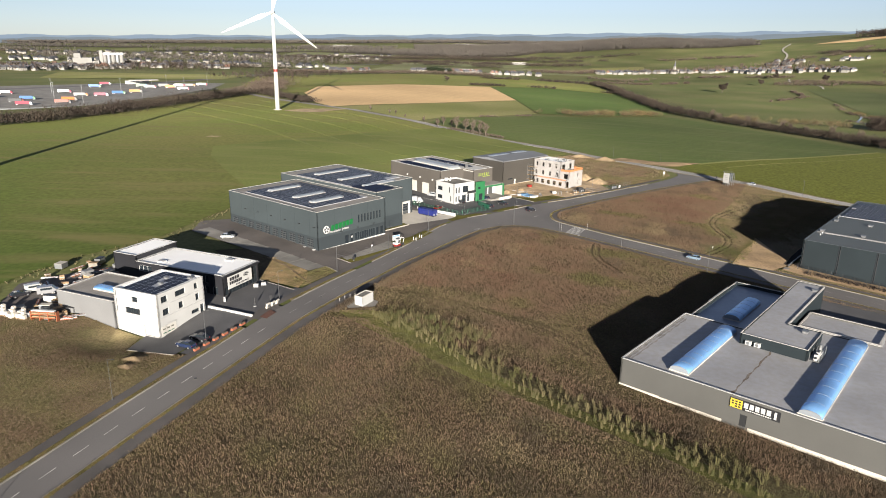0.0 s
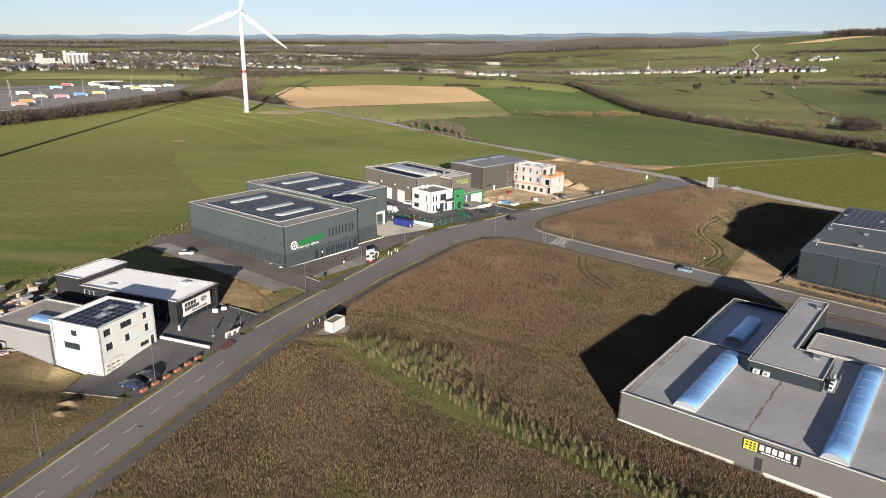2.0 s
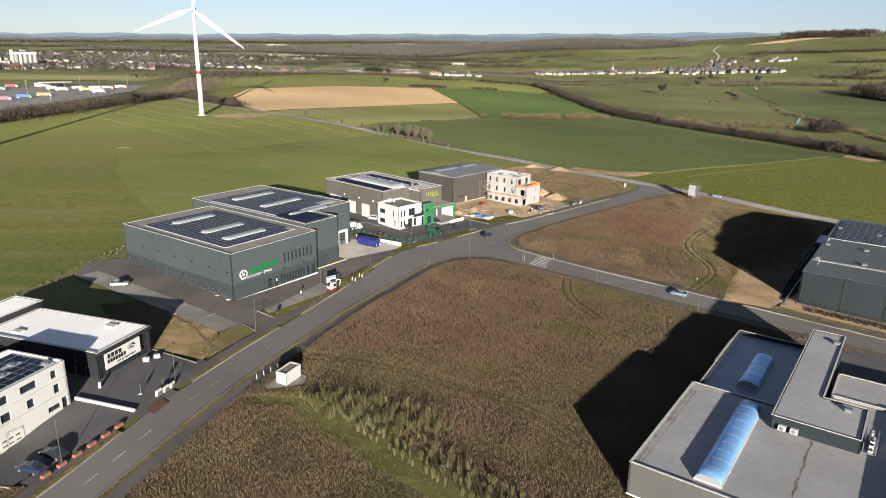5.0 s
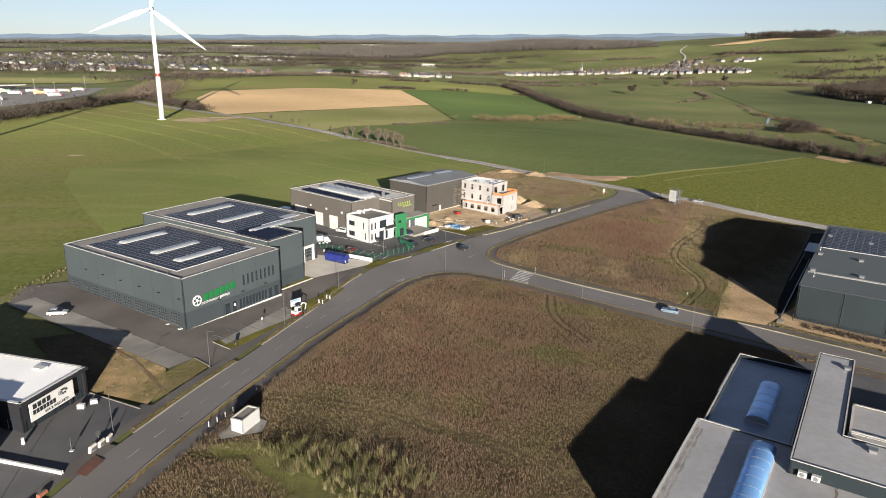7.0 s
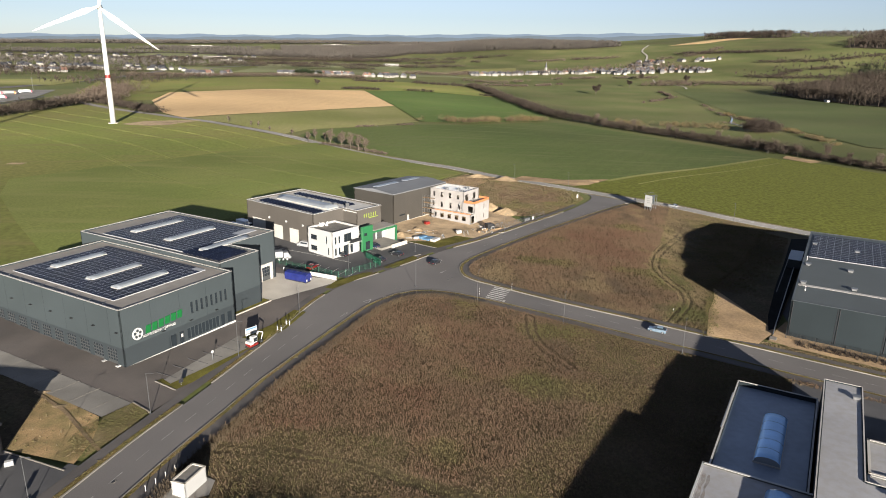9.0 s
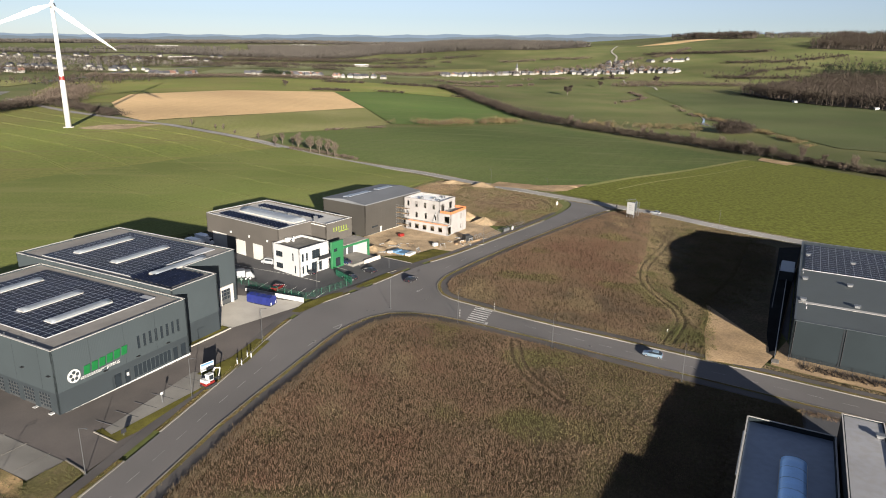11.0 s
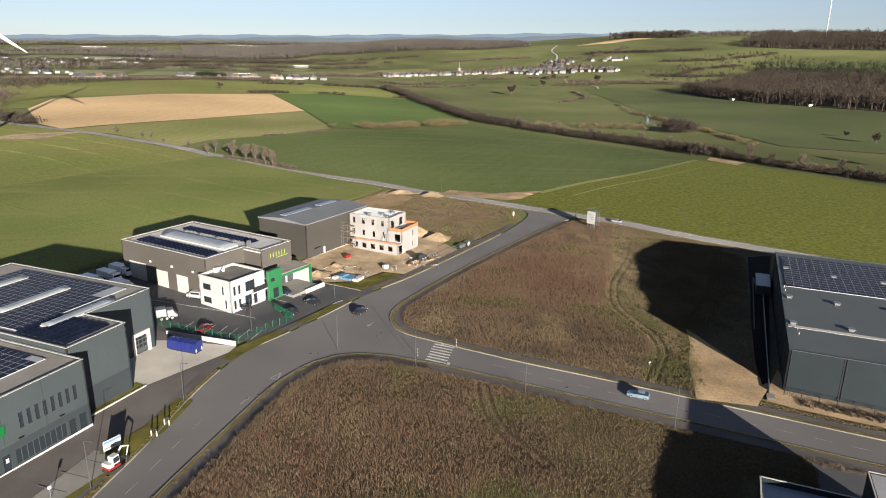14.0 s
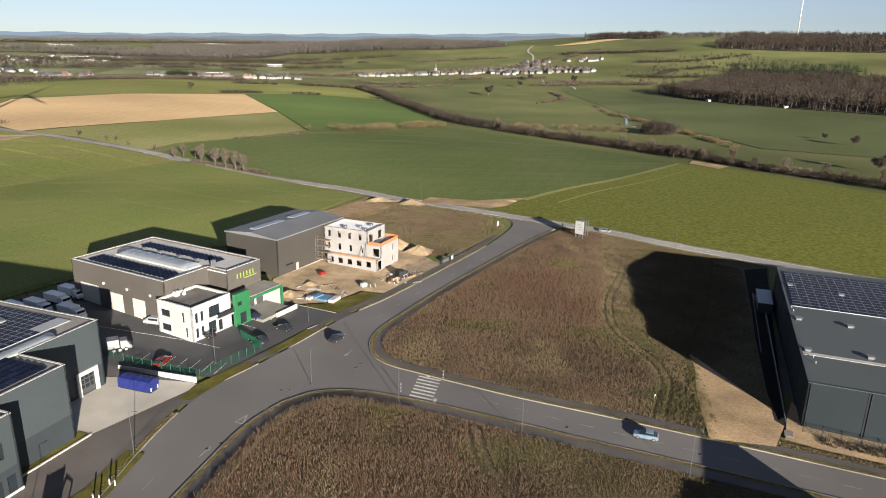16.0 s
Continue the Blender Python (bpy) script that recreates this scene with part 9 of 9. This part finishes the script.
wood("wood", [(-350, 2600), (-50, 2450), (150, 2600), (250, 2750), (-250, 2880), (-700, 2800)], 2200, 16, 14, 4.0, WOODS, "far belt of leafless woodland")
for poly in ([(-2200, 2500), (-1700, 2450), (-1500, 2560), (-2100, 2650)], [(-1300, 2700), (-800, 2650), (-600, 2780), (-1200, 2850)], [(-2200, 3000), (-1500, 2950), (-1300, 3100), (-2100, 3200)], [(-900, 3050), (-400, 3000), (-350, 3200), (-800, 3250)]):
    wood("wood", poly, 700, 13, 14, 3.6, WOODS, "patch of far woods beyond the town")
wood("wood", [(-2600, 3700), (-600, 4000), (1200, 4200), (1200, 4500), (-2600, 4300)], 14000, 13, 8, 9.0, WOODS, "woods on the skyline")
wood("wood", [(1530, 2060), (1640, 1900), (1840, 1680), (2100, 1500), (2400, 1800), (1900, 2350)], 4200, 26, 34, 3.2, TWIG_D, "dark wood on the hill")
wood("wood", [(1480, 2860), (1620, 2900), (1800, 2700), (1680, 2560)], 1100, 26, 30, 3.6, TWIG_D, "small wood on the hilltop")
wood("wood", [(1700, 2500), (1950, 2300), (2050, 2500), (1800, 2700)], 500, 18, 14, 5.0, WOODS, "trees along the hill's crest", False)
wood("wood", [(-1300, 1900), (-500, 1800), (-250, 2050), (-700, 2200), (-1400, 2200)], 700, 15, 16, 4.0, WOODS, "scattered trees behind the town", False)
wood("wood", [(-1000, 1280), (-560, 1440), (-500, 1640), (-760, 1640), (-1150, 1500)], 800, 11, 18, 2.4, TWIG_D, "garden trees among the houses", False)
wood("wood", [(320, 1820), (700, 1880), (940, 1760), (930, 2050), (650, 2000)], 700, 13, 30, 2.2, TWIG, "garden trees in the village", False)
wood("wood", [(-480, 1180), (-330, 1100), (-250, 1400), (-420, 1430)], 300, 9, 16, 2.4, TWIG_D, "trees along the slip road", False)
wood("wood", [(1250, 1500), (1500, 1560), (1480, 1900), (1200, 1900)], 160, 11, 18, 3.0, TWIG_D, "scattered trees on the hillside", False)
wood("wood", [(900, 1500), (1250, 1560), (1180, 1800), (940, 1700)], 90, 10, 18, 3.0, TWIG_D, "scattered field trees", False)


hedge("hedge", [(-300, 2050), (-100, 2120), (150, 2100), (330, 2160)], 40, 10, 22, 2.6, TWIG_D, "far belt of bare trees", 0.25)
hedge("hedge", [(-500, 1900), (-250, 1980), (60, 1960)], 30, 9, 20, 2.4, TWIG_D, "far hedgerow of bare trees", 0.3)
hedge("hedge", [(-700, 2250), (-400, 2300), (-100, 2330), (200, 2360)], 60, 12, 30, 3.0, TWIG_D, "far strip of leafless woodland", 0.2)
hedge("hedge", [(150, 1800), (240, 1790), (330, 1900)], 30, 10, 30, 2.2, TWIG, "bare trees at the village edge", 0.1)
hedge("hedge", [(200, 2280), (320, 2330), (420, 2320)], 30, 8, 20, 2.4, TWIG_D, "far hedgerow on the slope", 0.2)
hedge("hedge", [(1000, 1600), (1150, 1700), (1350, 1700)], 20, 8, 22, 2.2, TWIG_D, "broken hedge on the hillside", 0.3)
hedge("hedge", [(1080, 2250), (1220, 2150), (1400, 2050)], 24, 9, 22, 2.6, TWIG_D, "hedge climbing the far hill", 0.3)
hedge("hedge", [(-1000, 1700), (-700, 1680), (-450, 1640)], 40, 11, 30, 2.4, TWIG_D, "belt of bare trees in the town", 0.15)


for line, w, h, m, label in (
    ([(960, 1640), (1080, 1560), (1240, 1560)], 16, 9, TWIG_D, "broken hedgerow on the far slope"),
    ([(1150, 1900), (1300, 1830), (1500, 1850)], 18, 9, TWIG_D, "dark hedgerow near the hill"),
    ([(980, 2150), (1120, 2180), (1260, 2300)], 20, 10, TWIG, "line of bare trees on the hill"),
    ([(640, 1500), (760, 1480), (900, 1400)], 12, 8, TWIG, "row of bare trees below the village"),
    ([(500, 1700), (620, 1720), (760, 1690)], 14, 7, TWIG, "hedgerow before the village gardens"),
    ([(240, 1500), (360, 1480), (470, 1540)], 8, 4, TWIG, "low hedgerow across pastures"),
    ([(470, 1120), (560, 1200), (600, 1330)], 5, 2.2, TWIG, "thin scrub along a ditch"),
    ([(0, 1420), (120, 1430), (230, 1400)], 9, 5, TWIG_D, "hedgerow on the green slope"),
    ([(-560, 2080), (-300, 2120), (0, 2060)], 26, 10, TWIG_D, "far line of bare trees"),
    ([(100, 2480), (300, 2440), (560, 2480)], 26, 10, TWIG_D, "hedgerow below the far forest"),
    ([(600, 2300), (760, 2340), (900, 2300)], 22, 9, TWIG, "bare trees behind the village"),
    ([(-1500, 2050), (-1100, 2150), (-700, 2100)], 40, 11, TWIG_D, "belt of trees beyond the town"),
    ([(-1900, 2400), (-1300, 2350), (-900, 2380)], 40, 11, TWIG_D, "dark belt of trees beyond the town")):
    hedge("hedge", line, w, h, 26, 2.0, m, label, 0.22)


# ---------------------------------------------------------------- houses far off
def house(w, d, h, roof_h, roof_mat, label):
    T = thing("house", label, "house", pose(0, 0, 0), "village houses")
    part("wall", box(-w / 2, w / 2, -d / 2, d / 2, -3, h), HOUSE_W, T)
    bm = bmesh.new()
    vs = [bm.verts.new(c) for c in ((-w / 2 - .4, -d / 2 - .4, h), (w / 2 + .4, -d / 2 - .4, h), (w / 2 + .4, d / 2 + .4, h), (-w / 2 - .4, d / 2 + .4, h), (-w / 2 - .2, 0, h + roof_h), (w / 2 + .2, 0, h + roof_h))]
    for f in ((0, 1, 5, 4), (2, 3, 4, 5), (0, 4, 3), (1, 2, 5), (3, 2, 1, 0)):
        bm.faces.new([vs[i] for i in f])
    roof = part("roof", bm, roof_mat, T)
    part("chimney", box(w * 0.2, w * 0.2 + 0.9, -0.45, 0.45, h + roof_h * 0.4, h + roof_h + 0.9), TILE_R, roof)
    for s in (-1, 1):
        for k in (-1, 1):
            part("window", box(k * w * 0.25 - 0.7, k * w * 0.25 + 0.7, s * (d / 2) - 0.05, s * (d / 2) + 0.05, h * 0.45, h * 0.75), GLASS, T)
    return T


KINDS = [house(11, 9, 4.6, 5, TILE_D, "pale village house with a slate roof"), house(13, 9, 4.4, 5, TILE_D, "long white village house with a dark roof"), house(10, 9, 4.6, 5, TILE_R, "pale village house with a red tiled roof"), house(26, 14, 4.6, 4.5, TILE_D, "large grey-roofed farm building")]
_r = random.Random(9)


def village(poly, count, weights=(4, 5, 1.3, 0.8)):
    xs, ys = [p[0] for p in poly], [p[1] for p in poly]
    made = 0
    while made < count:
        x, y = _r.uniform(min(xs), max(xs)), _r.uniform(min(ys), max(ys))
        if inside(poly, x, y):
            k = _r.choices(range(4), weights)[0]
            m = pose(x, y, ground(x, y), 0, 0, _r.choice((0, 90, 20, 70, 45)) + _r.uniform(-12, 12))
            if not placed[k]:
                KINDS[k].matrix_world = m
                placed[k] = True
            else:
                copy_thing(KINDS[k], m)
            made += 1


placed = [False] * 4
village([(326, 1820), (495, 1862), (660, 1880), (715, 1815), (875, 1808), (935, 1765), (960, 1820), (920, 1900), (700, 1960), (330, 1870)], 165, (4, 5, 1.0, 1.6))
village([(850, 1950), (960, 2080), (900, 2130), (820, 2010)], 30)
village([(-165, 1600), (-55, 1605), (56, 1612), (176, 1640), (180, 1672), (-160, 1640)], 40, (4, 5, 2, 1))
village([(-905, 1300), (-760, 1470), (-720, 1600), (-560, 1560), (-600, 1640), (-900, 1620), (-1260, 1500), (-1100, 1300)], 130)
village([(-330, 1530), (-250, 1520), (-240, 1600), (-330, 1620)], 12)
village([(1000, 2000), (1130, 2000), (1130, 2080), (1000, 2090)], 8)


def town(poly, count, material, roof, label):
    """Houses too far off to tell apart: their walls in one mesh and their roofs in another."""
    p = scatter(poly, count)
    V, F, RV, RF = [], [], [], []
    for x, y in p:
        a, w, d, h = rng.random() * 3.14, 5 + 4 * rng.random(), 4.5 + rng.random(), 4 + 2.5 * rng.random()
        c, s, z = math.cos(a), math.sin(a), ground(x, y)
        at = lambda u, v, k: (x + u * c - v * s, y + u * s + v * c, z + k)
        n = len(V)
        V += [at(u, v, k) for k in (-2, h) for u, v in ((-w, -d), (w, -d), (w, d), (-w, d))]
        for i in range(4):
            j = (i + 1) % 4
            F += [(n + i, n + j, n + j + 4), (n + i, n + j + 4, n + i + 4)]
        m = len(RV)
        RV += [at(-w - .4, -d - .4, h), at(w + .4, -d - .4, h), at(w + .4, d + .4, h), at(-w - .4, d + .4, h), at(-w, 0, h + 4.5), at(w, 0, h + 4.5)]
        RF += [(m, m + 1, m + 5), (m, m + 5, m + 4), (m + 2, m + 3, m + 4), (m + 2, m + 4, m + 5), (m, m + 4, m + 3), (m + 1, m + 2, m + 5)]
    bake("far_house_wall", V, F, material, "pale walls of " + label, "houses")
    bake("far_house_roof", RV, RF, roof, "dark roofs of " + label, "houses")


town([(-2000, 2250), (-900, 2150), (-300, 2250), (-300, 2500), (-2000, 2500)], 170, HOUSE_W, TILE_D, "a distant town on the slope")
town([(-1300, 1800), (-700, 1720), (-350, 1700), (-420, 1850), (-1300, 1950)], 140, HOUSE_W, TILE_D, "the town behind the lorry park")


def church():
    x, y = 545, 1905
    T = thing("church", "white village church with a slender dark spire", "church", pose(x, y, ground(x, y), 0, 0, 30))
    part("nave", box(-10, 10, -5, 5, -2, 9), HOUSE_W, T)
    part("tower", box(-14, -9, -2.6, 2.6, -2, 17), HOUSE_W, T)
    part("spire", tube((-11.5, 0, 17), (-11.5, 0, 33), 3.2, 0.1, 8), TILE_D, T)


church()


def silos():
    T = thing("grain_silo", "large white silo building with towers", "silo", pose(-890, 1560, ground(-890, 1560), 0, 0, 20))
    part("hall", box(-30, 10, -14, 14, -3, 20), SILO, T)
    part("headhouse", box(-28, -14, -8, 8, 20, 29), SILO, T)
    part("annex", box(10, 24, -12, 12, -3, 13), SILO, T)
    for k in range(5):
        part("silo_tube", tube((34 + 9 * k, 6, -3), (34 + 9 * k, 6, 27), 4.4, n=14), GALV if k % 2 else SILO, T)
    part("gallery", box(30, 74, 2, 10, 27, 31), GALV, T)
    part("lift_tower", box(24, 31, 0, 9, -3, 36), SILO, T)


silos()
for x, y, w, d, h in ((-420, 2380, 70, 30, 8), (-60, 3500, 110, 50, 9), (-640, 3300, 90, 40, 9), (330, 3650, 120, 40, 9), (-30, 1720, 46, 14, 5), (130, 2160, 42, 22, 6)):
    T = thing("warehouse", "far pale flat-roofed warehouse", "warehouse", pose(x, y, ground(x, y), 0, 0, 12), "far warehouses")
    part("wall", box(-w / 2, w / 2, -d / 2, d / 2, -6, h), SILO, T)
    part("roof", box(-w / 2 - 0.5, w / 2 + 0.5, -d / 2 - 0.5, d / 2 + 0.5, h, h + 0.8), COPING, T)
for x, y in ((770, 1083), (797, 943)):
    T = thing("field_shelter", "small white shelter at the wood's edge", "shed", pose(x, y, ground(x, y) + 0.2, 0, 0, 70), "field shelters")
    part("wall", box(-7 if x < 780 else -3, 7 if x < 780 else 3, -2.5, 2.5, -1, 3), SIGN_W, T)
    part("roof", box(-7.4 if x < 780 else -3.4, 7.4 if x < 780 else 3.4, -2.9, 2.9, 3, 3.3), GALV, T)

# ---------------------------------------------------------------- lorry park by the motorway
sheet("lorry_park", [(-620, 700), (-520, 570), (-420, 560), (-360, 640), (-345, 760), (-345, 890), (-375, 1020), (-480, 1000), (-620, 860)], PAVER_L, 0.3, 25, "wide asphalt lorry park beside the motorway", "lorry park")
_mw = spline([(-700, 640), (-560, 830), (-470, 1010), (-430, 1200), (-415, 1480), (-400, 1770), (-300, 1950), (-150, 2150)], 25)
sheet("motorway", offset(_mw, -11) + offset(_mw, 11)[::-1], ASPHALT, 0.45, 25, "pale grey motorway running to the horizon", "road")
sweep("crash_barrier", offset(spline([(-560, 545), (-430, 550), (-352, 640), (-338, 760), (-338, 890)], 10), 1), 0.4, 0.9, GALV, 0.35, "steel crash barrier round the lorry park", "crash barrier")
_cols = [paint((0.17, 0.012, 0.03)), paint((0.14, 0.03, 0.02)), paint((0.02, 0.075, 0.23)), paint((0.29, 0.085, 0.012)), GALV, DARKM, paint((0.07, 0.15, 0.07)), CLAD_PALE]
_lor = [(-406, 671, 3), (-429, 731, 7), (-408.5, 735, 0), (-406, 768, 2), (-400, 796, 3), (-424, 883, 4), (-422, 919, 7), (-399, 889, 3), (-403, 924, 4), (-391, 930, 7), (-414, 612, 0), (-394, 640, 1), (-440, 640, 5), (-450, 672, 2), (-495, 877, 2), (-512, 934, 0), (-472, 772, 4), (-500, 690, 0), (-520, 740, 4), (-446, 905, 6), (-384, 955, 4), (-370, 860, 4)]
for k, (x, y, c) in enumerate(_lor):
    lorry(x, y, 12 + 3 * (k % 3), _cols[(c + 4) % 8], _cols[c], 14.5, "articulated lorry parked at the motorway services", 0.35, "lorries in the park")
for k, (x, y) in enumerate(((-430, 600), (-380, 650), (-365, 740), (-360, 840), (-440, 700), (-420, 800), (-500, 640), (-480, 760), (-410, 900), (-390, 990))):
    T = thing("mast_lamp", "tall lighting mast over the lorry park", "street lamp", pose(x, y, ground(x, y)), "lighting masts")
    part("pole", tube((0, 0, 0), (0, 0, 16), 0.2, 0.1, 6), GALV, T)
    part("head", box(-1.2, 1.2, -0.3, 0.3, 16, 16.3), GALV, T)
T = thing("filling_station", "flat-roofed motorway filling station with a canopy", "station", pose(-470, 960, ground(-470, 960), 0, 0, 60))
part("canopy", box(-18, 18, -8, 8, 5.5, 6.5, 0.05), COPING, T)
for s in (-12, 0, 12):
    part("column", box(s - 0.3, s + 0.3, -0.3, 0.3, 0, 5.5), GALV, T)
part("shop", box(-16, 16, 11, 20, -1, 5), SIGN_W, T)
